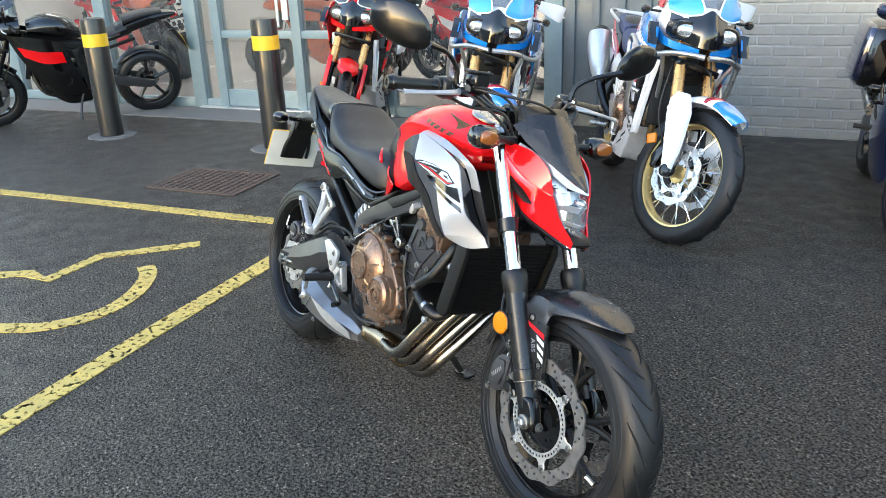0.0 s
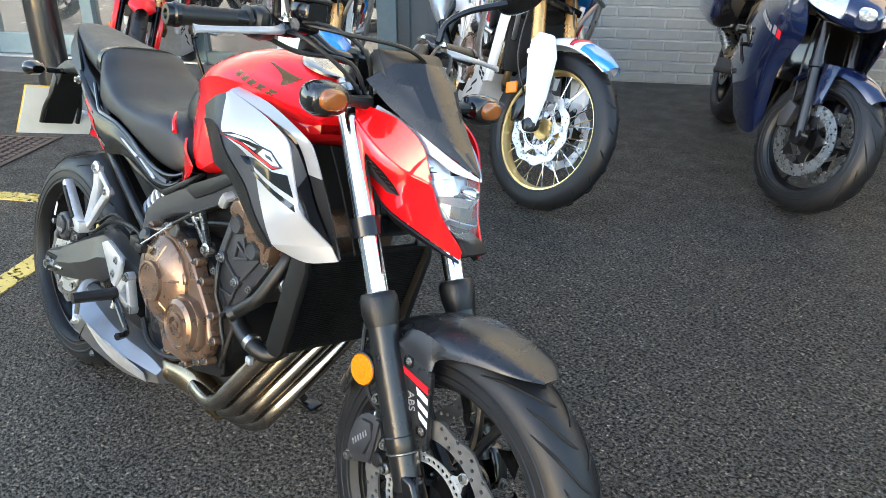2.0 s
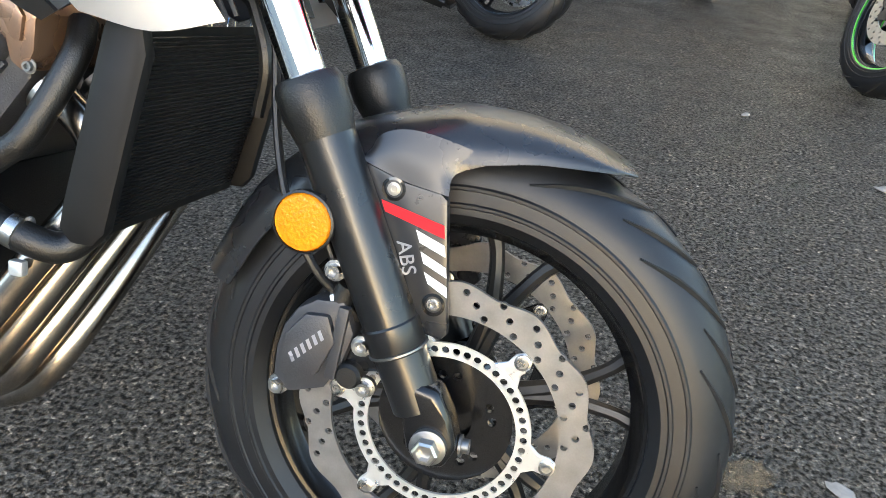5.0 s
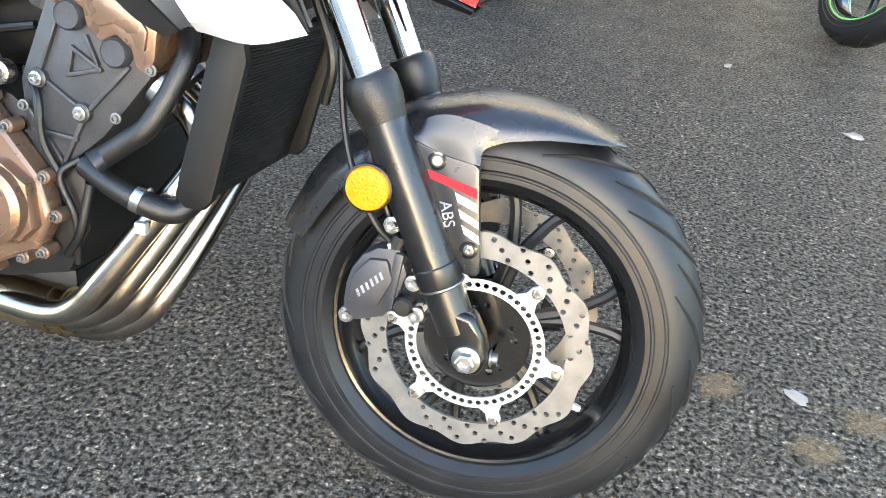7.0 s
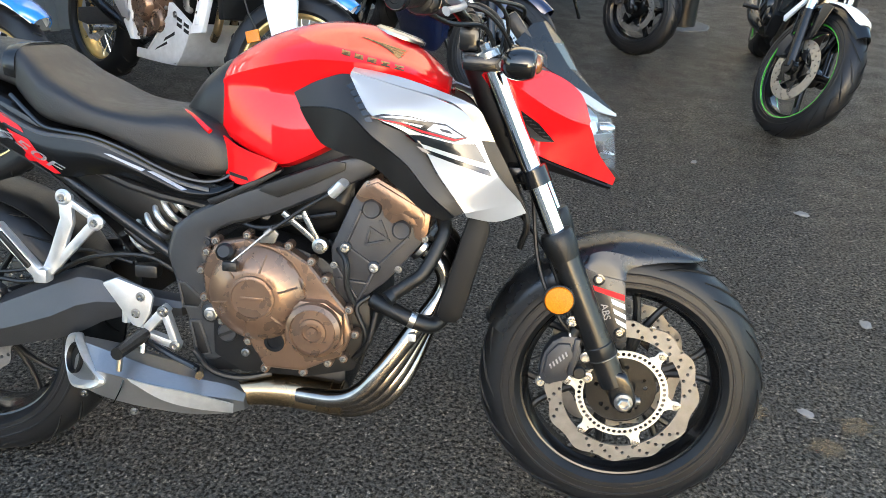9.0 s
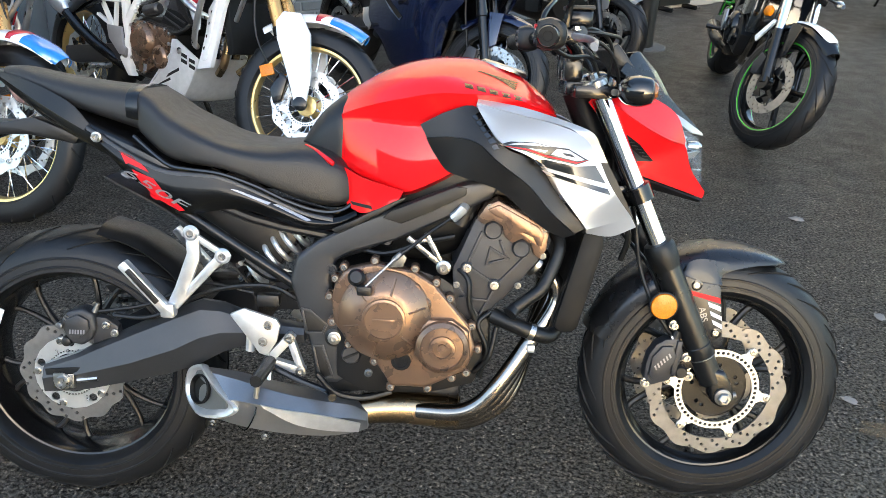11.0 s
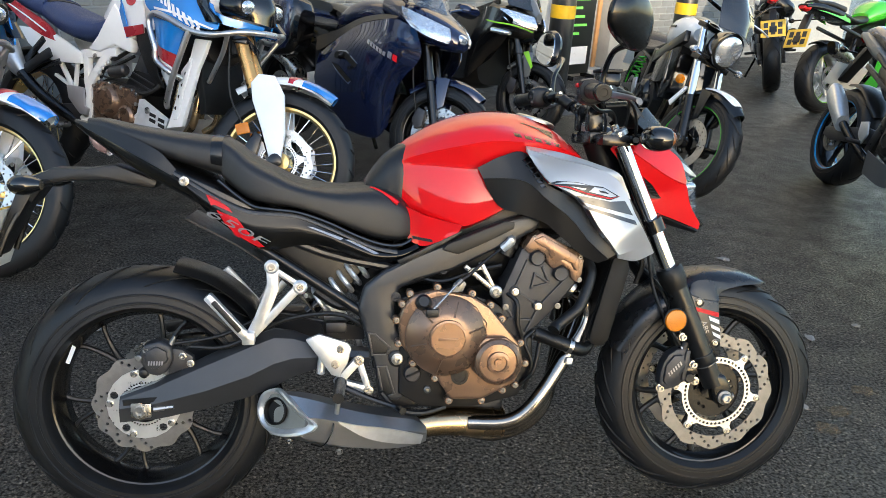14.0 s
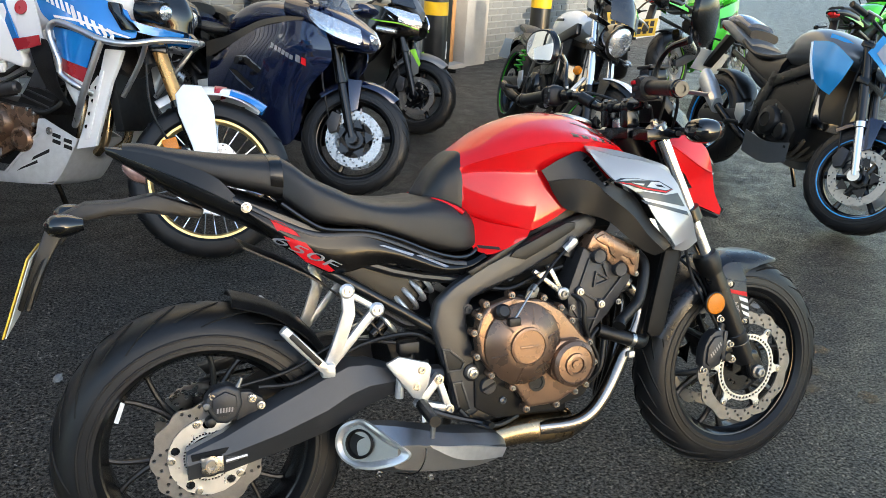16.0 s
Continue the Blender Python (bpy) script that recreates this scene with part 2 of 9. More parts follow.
def tube(pts, r, n=8, k=5, bm=None, flat=1.0):
    pts = cr(pts, k)
    rad = [r] * len(pts) if np.isscalar(r) else [float(v[0]) for v in cr([(v,) for v in r], k)]
    rings, up = [], None
    for i, p in enumerate(pts):
        d = Vector(pts[min(i + 1, len(pts) - 1)] - pts[max(i - 1, 0)]).normalized()
        if up is None:
            up = d.orthogonal().normalized()
        up = (up - d * up.dot(d)).normalized()
        side = d.cross(up)
        rings.append([Vector(p) + (up * math.cos(2 * math.pi * j / n) * flat + side * math.sin(2 * math.pi * j / n)) * rad[i] for j in range(n)])
    return loft(rings, True, bm)


def lathe(prof, at=(0, 0, 0), axis=(0, 1, 0), n=32, bm=None, loop=False):
    """Turned body: rows (radius, place along the axis)."""
    axis = Vector(axis).normalized()
    u = axis.orthogonal().normalized() if abs(axis.y) < 0.99 else Vector((1, 0, 0))
    v = axis.cross(u)
    at = Vector(at)
    bm = bm or bmesh.new()
    rows = [[bm.verts.new(at + axis * a + (u * math.cos(2 * math.pi * i / n) + v * math.sin(2 * math.pi * i / n)) * max(r, 1e-4)) for i in range(n)] for r, a in prof]
    pairs = list(zip(rows, rows[1:])) + ([(rows[-1], rows[0])] if loop else [])
    for a, b in pairs:
        for i in range(n):
            bm.faces.new((a[i], a[(i + 1) % n], b[(i + 1) % n], b[i]))
    if not loop:
        bm.faces.new(rows[0][::-1])
        bm.faces.new(rows[-1])
    return bm


def merge(*bms):
    out = bms[0]
    for b in bms[1:]:
        me = bpy.data.meshes.new("tmp")
        b.to_mesh(me)
        b.free()
        out.from_mesh(me)
        bpy.data.meshes.remove(me)
    return out


def bevelled(bm, w, seg=2, angle=25):
    if w > 0:
        es = [e for e in bm.edges if e.is_manifold and e.calc_face_angle(0) > radians(angle)]
        bmesh.ops.bevel(bm, geom=es, offset=w, segments=seg, profile=0.6, affect="EDGES", clamp_overlap=True)
    return bm


def prism(outline, y0, y1, bev=0.003, seg=2):
    """Plate cut to an outline in the xz plane, from y0 to y1."""
    bm = bmesh.new()
    a = [bm.verts.new((x, y0, z)) for x, z in outline]
    b = [bm.verts.new((x, y1, z)) for x, z in outline]
    n = len(a)
    bm.faces.new(a)
    bm.faces.new(b[::-1])
    for i in range(n):
        bm.faces.new((a[i], b[i], b[(i + 1) % n], a[(i + 1) % n]))
    bmesh.ops.recalc_face_normals(bm, faces=bm.faces)
    return bevelled(bm, bev, seg)


def box(c, s, bev=0.004, rot=None, seg=2):
    bm = bmesh.new()
    bmesh.ops.create_cube(bm, size=1)
    bmesh.ops.scale(bm, vec=s, verts=bm.verts)
    bevelled(bm, bev, seg)
    if rot:
        bmesh.ops.rotate(bm, matrix=Euler([radians(a) for a in rot]).to_matrix(), verts=bm.verts)
    bmesh.ops.translate(bm, vec=c, verts=bm.verts)
    return bm


def skin(rows, thick=0.004, ku=4, kv=4):
    """Curved panel through rows of points, given real thickness."""
    R = [cr(r, ku) for r in rows]
    cols = [cr([r[j] for r in R], kv) for j in range(len(R[0]))]
    bm = bmesh.new()
    V = [[bm.verts.new(p) for p in c] for c in cols]
    for a, b in zip(V, V[1:]):
        for i in range(len(a) - 1):
            bm.faces.new((a[i], a[i + 1], b[i + 1], b[i]))
    bmesh.ops.recalc_face_normals(bm, faces=bm.faces)
    bmesh.ops.solidify(bm, geom=bm.faces[:], thickness=thick)
    return bm


def decal(name, outline, mat, lift, tree, s, parent, thick=0.0008):
    """Thin printed shape laid on a curved panel: outline in xz, pressed on along y from the side s."""
    bm = bmesh.new()
    bm.faces.new([bm.verts.new((x, 0, z)) for x, z in outline])
    bmesh.ops.triangulate(bm, faces=bm.faces[:])
    for _ in range(2):
        bmesh.ops.subdivide_edges(bm, edges=[e for e in bm.edges if e.calc_length() > 0.012], cuts=2, use_grid_fill=True)
    bmesh.ops.triangulate(bm, faces=bm.faces[:])
    for v in bm.verts:
        hit = tree.ray_cast(Vector((v.co.x, s * 2, v.co.z)), Vector((0, -s, 0)))[0] or tree.find_nearest(Vector((v.co.x, s * 0.4, v.co.z)))[0]
        v.co.y = hit.y + s * lift
    grown = bmesh.ops.extrude_face_region(bm, geom=bm.faces[:], use_keep_orig=True)
    bmesh.ops.translate(bm, vec=(0, -s * thick, 0), verts=[g for g in grown['geom'] if isinstance(g, bmesh.types.BMVert)])
    return part(name, bm, mat, parent)


def bar(p, q, w, y0, y1, bev=0.003):
    """Flat cast bar between two points of the xz plane."""
    p, q = Vector(p), Vector(q)
    d = (q - p).normalized() * w / 2
    s = Vector((-d.y, d.x))
    return prism([tuple(p - d + s), tuple(p - d - s), tuple(q + d - s), tuple(q + d + s)], y0, y1, bev)


def bolt(at, axis=(0, -1, 0), r=0.006, h=0.006):
    return merge(lathe([(r * 1.5, 0), (r * 1.5, h * 0.25), (r, h * 0.3), (r, h), (r * 0.55, h), (r * 0.5, h * 0.5)], at, axis, 12))


def perforated(r0, r1, rows, cols, hole, c, y, thick, wave=0.0, waves=10):
    """Ring of sheet metal with drilled holes, round an axle along y; hole(i, j) says which cells are drilled."""
    bm = bmesh.new()
    cache = {}

    def pt(r, a):
        key = (round(r, 6), round(a * cols / math.pi) % (2 * cols))
        if key not in cache:
            f = (r - r0) / (r1 - r0)
            rr = r + wave * f * f * math.cos(waves * a)
            cache[key] = bm.verts.new((c[0] + rr * math.cos(a), y, c[1] + rr * math.sin(a)))
        return cache[key]
    for i in range(rows):
        for j in range(cols):
            ra, rb = r0 + (r1 - r0) * i / rows, r0 + (r1 - r0) * (i + 1) / rows
            a, b = 2 * math.pi * j / cols, 2 * math.pi * (j + 1) / cols
            rm, am = (ra + rb) / 2, (a + b) / 2
            ring = [pt(ra, a), pt(ra, am), pt(ra, b), pt(rm, b), pt(rb, b), pt(rb, am), pt(rb, a), pt(rm, a)]
            if not hole(i, j):
                bm.faces.new(ring)
                continue
            hr = 0.36 * min(rb - ra, rm * (b - a))
            inner = []
            for q in range(8):
                t = -3 * math.pi / 4 + q * math.pi / 4
                inner.append(bm.verts.new((c[0] + (rm + hr * math.sin(t)) * math.cos(am + hr * math.cos(t) / rm), y, c[1] + (rm + hr * math.sin(t)) * math.sin(am + hr * math.cos(t) / rm))))
            for q in range(8):
                bm.faces.new((ring[q], ring[(q + 1) % 8], inner[(q + 1) % 8], inner[q]))
    bmesh.ops.recalc_face_normals(bm, faces=bm.faces)
    grown = bmesh.ops.extrude_face_region(bm, geom=bm.faces[:], use_keep_orig=True)
    bmesh.ops.translate(bm, vec=(0, thick, 0), verts=[g for g in grown['geom'] if isinstance(g, bmesh.types.BMVert)])
    return bm


def tyre_surface(c, R, hw, depth, th, a):
    r = R - depth + depth * max(0.0, math.cos(a)) ** 0.62
    return (c[0] + r * math.cos(th), hw * math.sin(a), c[1] + r * math.sin(th))


def tyre(c, R, hw, depth, n=72):
    prof = []
    for i in range(-9, 10):
        a = i / 9 * math.pi / 2
        prof.append((R - depth + depth * max(0.0, math.cos(a)) ** 0.62, hw * math.sin(a)))
    prof += [(R - depth - 0.010, hw * 0.80), (R - depth - 0.012, -hw * 0.80)]
    return lathe(prof, (c[0], 0, c[1]), (0, 1, 0), n, loop=True)


def grooves(c, R, hw, depth, count, sides=(-1, 1), sweep=0.42, r=0.0034, a0=0.05, a1=1.15, length=None):
    bm = bmesh.new()
    for s in sides:
        for i in range(count):
            th = 2 * math.pi * (i + (0.5 if s > 0 and count > 1 else 0)) / count
            short = length or (0.75 if i % 2 else 1.0)
            pts = [tyre_surface(c, R + 0.0003, hw + 0.0003, depth, th + sweep * t ** 1.5 * short, s * (a0 + (a1 * short - a0) * t)) for t in (0, 0.25, 0.5, 0.75, 1)]
            tube(pts, [r * 0.5, r, r, r, r * 0.4], 4, 2, bm)
    return bm


def cast_wheel(parent, name, c, R, hw, depth, rim_mat, spokes=6, split=0.2, hub=0.05, stripe=None, groove=24, n=72, label="", spoke_w=0.011, singly=False):
    """Wheel with cast spokes: the rim and its spokes carry the tyre."""
    r = R - depth
    prof = [(r + 0.006, hw * 0.80), (r + 0.006, hw * 0.70), (r - 0.006, hw * 0.66), (r - 0.010, hw * 0.5), (r - 0.026, hw * 0.28), (r - 0.026, -hw * 0.28), (r - 0.010, -hw * 0.5), (r - 0.006, -hw * 0.66), (r + 0.006, -hw * 0.70), (r + 0.006, -hw * 0.80),
            (r - 0.006, -hw * 0.80), (r - 0.008, -hw * 0.7), (r - 0.016, -hw * 0.66), (r - 0.019, -hw * 0.5), (r - 0.030, -hw * 0.28), (r - 0.030, hw * 0.28), (r - 0.019, hw * 0.5), (r - 0.016, hw * 0.66), (r - 0.008, hw * 0.7), (r - 0.006, hw * 0.80)]
    bm = lathe(prof, (c[0], 0, c[1]), (0, 1, 0), n, loop=True)
    bm = merge(bm, lathe([(hub * 0.5, -0.05), (hub, -0.05), (hub * 1.05, -0.03), (hub * 0.8, 0), (hub * 1.05, 0.03), (hub, 0.05), (hub * 0.5, 0.05)], (c[0], 0, c[1]), (0, 1, 0), 24))
    rim = part(name, bm, rim_mat, parent, label)

    def at(rr, t):
        return (c[0] + rr * math.cos(t), 0, c[1] + rr * math.sin(t))
    for i in range(spokes):
        th = 2 * math.pi * i / spokes + 0.25
        if split:
            for s in (-1, 1):
                part("spoke", tube([at(hub * 0.8, th + s * 0.05), at(hub + (r - hub) * 0.35, th + s * split * 0.25), at(hub + (r - hub) * 0.7, th + s * split * 0.7), at(r - 0.025, th + s * split)], [spoke_w * 1.2, spoke_w * 0.95, spoke_w * 0.75, spoke_w * 0.9], 8, 3), MATTE, rim)
        else:
            part("spoke", tube([at(hub * 0.8, th), at(hub + (r - hub) * 0.5, th), at(r - 0.025, th)], [spoke_w * 1.8, spoke_w * 1.4, spoke_w * 1.7], 8, 3), rim_mat, rim)
    ty = part("tyre", tyre(c, R, hw, depth, n), RUBBER, rim, "worn black rubber tyre")
    for s in (-1, 1):
        for a, w in ((1.545, 0.0016), (1.40, 0.0012)):
            rr, yy = R - depth + depth * max(0.0, math.cos(a)) ** 0.62, s * hw * math.sin(a)
            part("wall_ridge", lathe([(rr - 0.002, yy - s * 0.001), (rr, yy + s * w), (rr + 0.003, yy + s * w), (rr + 0.005, yy - s * 0.001)], (c[0], 0, c[1]), (0, 1, 0), n, loop=True), RUBBER, ty)
        part("rim_edge", lathe([(r + 0.004, s * hw * 0.80), (r + 0.003, s * hw * 0.90), (r + 0.0005, s * hw * 0.93), (r - 0.003, s * hw * 0.92), (r - 0.0055, s * hw * 0.87), (r - 0.006, s * hw * 0.79)], (c[0], 0, c[1]), (0, 1, 0), n, loop=True), RIMLIP, rim)
    if groove and singly:
        axle = Matrix.Translation((c[0], 0, c[1]))
        for s in (-1, 1):
            for short in (0, 1):
                me = finish("tread_groove", grooves(c, R, hw, depth, 1, (s,), length=0.75 if short else 1.0), GROOVE)
                for i in range(groove // 2):
                    ob = new("tread_groove", me)
                    ob.parent = rim
                    ob.matrix_basis = axle @ Matrix.Rotation(-2 * math.pi * (2 * i + short + (0.5 if s > 0 else 0)) / groove, 4, "Y") @ axle.inverted()
    elif groove:
        tagged(part("tread", grooves(c, R, hw, depth, groove), GROOVE, rim), kind="stuff")
    if stripe:
        for s in (-1, 1):
            part("rim_stripe", lathe([(r - 0.010, s * hw * 0.80), (r - 0.009, s * hw * 0.93), (r + 0.001, s * hw * 0.95), (r + 0.004, s * hw * 0.90)], (c[0], 0, c[1]), (0, 1, 0), n, loop=True), stripe, rim)
    return rim


def brake_disc(parent, c, y, r0, r1, wave=0.003, waves=12, cols=60, ring=None, mat=None, carriers=6, turn=0.3, bob=None):
    d = part("brake_disc", perforated(r0, r1, 3, cols, lambda i, j: (j + 2 * i) % 3 == 0 and (j // 6) % 4 != 3, c, y, 0.005, wave, waves), mat or DISC, parent, "drilled wavy steel brake disc")
    if ring:
        part("sensor_ring", perforated(ring[0], ring[1], 1, 48, lambda i, j: True, c, y - 0.006, 0.003), MACHINED, d, "slotted bright sensor ring")
    for i in range(carriers):
        a = 2 * math.pi * i / carriers + turn
        at = Matrix.Translation((c[0], 0, c[1])) @ Matrix.Rotation(-a, 4, "Y")
        inner = ring[1] - 0.002 if ring else r0 * 0.6
        rb = bob or r0 + 0.006
        half = max(0.010, (rb - inner) * 0.75)
        arm = prism([(inner, -half), (inner, half), (inner + (rb - inner) * 0.5, half * 0.55), (rb, 0.0105), (rb + 0.008, 0.006), (rb + 0.008, -0.006), (rb, -0.0105), (inner + (rb - inner) * 0.5, -half * 0.55)], y - 0.005, y - 0.0005, 0.001, 1)
        bmesh.ops.transform(arm, matrix=at, verts=arm.verts)
        ca = part("disc_carrier", arm, MACHINED if ring else SATIN, d)
        part("bobbin", lathe([(0.0085, -0.004), (0.0085, 0.0015), (0.0065, 0.002), (0.006, 0.0005), (0.004, 0.0005), (0.0035, 0.003)], at @ Vector((rb, y - 0.006, 0)), (0, -1, 0), 14), STEEL, ca)
    return d


def lettered(words, mat, at, width, height, angle, slant, tree, s, parent, lift=0.0016, name="lettering"):
    """Raised letters laid on a curved side panel: centred at (x, z), turned by angle degrees, leaning by slant."""
    cu = bpy.data.curves.new(name, "FONT")
    cu.body, cu.size, cu.align_x, cu.align_y = words, 1.0, "CENTER", "CENTER"
    tmp = new("tmp", cu)
    me = bpy.data.meshes.new_from_object(tmp.evaluated_get(bpy.context.evaluated_depsgraph_get()))
    bpy.data.objects.remove(tmp)
    bpy.data.curves.remove(cu)
    bm = bmesh.new()
    bm.from_mesh(me)
    bpy.data.meshes.remove(me)
    bmesh.ops.triangulate(bm, faces=bm.faces[:])
    xs, ys = [v.co.x for v in bm.verts], [v.co.y for v in bm.verts]
    x0, y0, fx, fy = (min(xs) + max(xs)) / 2, (min(ys) + max(ys)) / 2, width / (max(xs) - min(xs)), height / (max(ys) - min(ys))
    ca, sa = math.cos(radians(angle)), math.sin(radians(angle))
    for v in bm.verts:
        v_, w = (v.co.y - y0) * fy, 0
        u = (v.co.x - x0) * fx + v_ * slant
        x, z = at[0] + u * ca - v_ * sa, at[1] + u * sa + v_ * ca
        if s > 0:
            x, z = at[0] - u * ca - v_ * sa, at[1] - u * sa + v_ * ca
        hit = tree.ray_cast(Vector((x, s * 2, z)), Vector((0, -s, 0)))[0] or tree.find_nearest(Vector((x, s * 0.4, z)))[0]
        v.co = (x, hit.y + s * lift, z)
    grown = bmesh.ops.extrude_face_region(bm, geom=bm.faces[:], use_keep_orig=True)
    bmesh.ops.translate(bm, vec=(0, -s * 0.0008, 0), verts=[g for g in grown['geom'] if isinstance(g, bmesh.types.BMVert)])
    return part(name, bm, mat, parent)


def rounded(ring, k=4):
    """Closed smooth ring through the points."""
    P = [np.array(p, float) for p in ring]
    n, out = len(P), []
    for i in range(n):
        a, b, c, d = P[i - 1], P[i], P[(i + 1) % n], P[(i + 2) % n]
        for j in range(k):
            t = j / k
            out.append(0.5 * (2 * b + (c - a) * t + (2 * a - 5 * b + 4 * c - d) * t * t + (3 * b - a - 3 * c + d) * t ** 3))
    return out


def text(words, size, mat, m, parent=None, name="lettering", depth=0.0006):
    cu = bpy.data.curves.new(name, "FONT")
    cu.body, cu.size, cu.extrude, cu.align_x, cu.align_y = words, size, depth, "CENTER", "CENTER"
    tmp = new("tmp", cu)
    me = bpy.data.meshes.new_from_object(tmp.evaluated_get(bpy.context.evaluated_depsgraph_get()))
    bpy.data.objects.remove(tmp)
    bpy.data.curves.remove(cu)
    me.materials.clear()
    me.materials.append(mat)
    ob = new(name, me)
    ob.parent = parent
    ob.matrix_basis = m
    return ob


# ---- ground ----
def sheet(x0, x1, y0, y1, z0, z1, bev=0.0):
    return box(((x0 + x1) / 2, (y0 + y1) / 2, (z0 + z1) / 2), (x1 - x0, y1 - y0, z1 - z0), bev)


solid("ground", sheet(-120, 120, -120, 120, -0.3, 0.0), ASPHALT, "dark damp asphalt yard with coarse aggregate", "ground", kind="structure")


def paint_mat(name, col):
    m = surf(name, col, 0.6, 0, 0.2, 12, 0.5, 150)
    nt, node, link = m.node_tree, m.node_tree.nodes.new, m.node_tree.links.new
    p = nt.nodes["Principled BSDF"]
    tc, n = node("ShaderNodeTexCoord"), node("ShaderNodeTexNoise")
    n.inputs["Scale"].default_value, n.inputs["Detail"].default_value = 45, 8
    link(tc.outputs["Object"], n.inputs["Vector"])
    r = node("ShaderNodeMapRange")
    link(n.outputs["Fac"], r.inputs["Value"])
    r.inputs["From Min"].default_value, r.inputs["From Max"].default_value = 0.38, 0.46
    link(r.outputs[0], p.inputs["Alpha"])
    return m


YELLOW = paint_mat("worn_yellow_paint", (0.55, 0.40, 0.10))


def ribbon(pts, w, k=1, z=0.004):
    P = [Vector((*p, 0)) for p in (tuple(q[:2]) for q in cr([(*p, 0) for p in pts], k))]
    bm = bmesh.new()
    rows = []
    for i, p in enumerate(P):
        d = (P[min(i + 1, len(P) - 1)] - P[max(i - 1, 0)]).normalized()
        s = Vector((-d.y, d.x, 0)) * w / 2
        rows.append([bm.verts.new(v) for v in (p + s, p - s, p - s + Vector((0, 0, z)), p + s + Vector((0, 0, z)))])
    for a, b in zip(rows, rows[1:]):
        for i in range(4):
            bm.faces.new((a[i], a[(i + 1) % 4], b[(i + 1) % 4], b[i]))
    bm.faces.new(rows[0])
    bm.faces.new(rows[-1][::-1])
    return bm


for nm, pts, w, k, lab in (
        ("bay_line", [(-4.4, -1.78), (-3.23, -0.93), (-1.20, 0.55)], 0.09, 1, "worn yellow painted parking bay line on the asphalt"),
        ("bay_line", [(-1.05, 0.40), (-0.32, -0.62), (0.10, -1.19), (0.9, -2.3)], 0.10, 1, "worn yellow painted parking bay line on the asphalt"),
        ("bay_symbol_bar", [(-1.33, -0.10), (-1.40, -0.36), (-1.46, -0.58), (-1.27, -0.86), (-1.42, -0.93), (-1.52, -1.12)], 0.08, 1, "worn yellow painted bay symbol on the asphalt"),
        ("bay_symbol_arc", [(-1.16, -0.42), (-1.02, -0.44), (-0.82, -0.55), (-0.69, -0.72), (-0.69, -0.94), (-0.80, -1.12)], 0.085, 5, "worn yellow painted arc of a bay symbol on the asphalt")):
    solid(nm, ribbon(pts, w, k), YELLOW, lab, "road marking", kind="structure")

IRON = surf("rusty_cast_iron", (0.085, 0.058, 0.045), 0.6, 0.4, 0.4, 20, 0.5, 120)
drain = thing("drain_cover", pose(-2.56, 0.33, 0, 0, 0, 37), "rusty cast iron drain grating set in the asphalt", "drain", kind="structure")
part("surround", merge(sheet(-0.36, 0.36, -0.27, -0.235, 0, 0.008, 0.002), sheet(-0.36, 0.36, 0.235, 0.27, 0, 0.008, 0.002), sheet(-0.36, -0.325, -0.234, 0.234, 0, 0.008, 0.002), sheet(0.325, 0.36, -0.234, 0.234, 0, 0.008, 0.002)), IRON, drain)
part("plate", sheet(-0.324, 0.324, -0.234, 0.234, 0.0005, 0.003), GROOVE, drain)
stud = finish("stud", box((0, 0, 0.005), (0.040, 0.028, 0.008), 0.003, seg=1), IRON)
for i in range(12):
    for j in range(11):
        o = new("stud", stud)
        o.parent = drain
        o.location = (-0.297 + i * 0.054, -0.21 + j * 0.042, 0)

STONE = surf("pale_stone_chip", (0.20, 0.19, 0.175), 0.7, 0, 0.2, 60, 0.4, 200)
PATCH = surf("dried_mud_stain", (0.17, 0.12, 0.065), 0.85, 0, 0.3, 40, 0.6, 150)


def fade(m, reach):
    """Lets a stain thin out unevenly towards its rim."""
    nt, node, link = m.node_tree, m.node_tree.nodes.new, m.node_tree.links.new
    tc, n, far, mul = node("ShaderNodeTexCoord"), node("ShaderNodeTexNoise"), node("ShaderNodeVectorMath"), node("ShaderNodeMath")
    n.inputs["Scale"].default_value, n.inputs["Detail"].default_value = 38, 6
    far.operation = "LENGTH"
    link(tc.outputs["Object"], n.inputs["Vector"])
    link(tc.outputs["Object"], far.inputs[0])
    mul.operation = "MULTIPLY_ADD"
    link(far.outputs["Value"], mul.inputs[0])
    mul.inputs[1].default_value = -0.42 / reach
    link(n.outputs["Fac"], mul.inputs[2])
    r = node("ShaderNodeMapRange")
    link(mul.outputs[0], r.inputs["Value"])
    r.inputs["From Min"].default_value, r.inputs["From Max"].default_value = 0.16, 0.40
    r.inputs["To Max"].default_value = 0.40
    link(r.outputs[0], nt.nodes["Principled BSDF"].inputs["Alpha"])


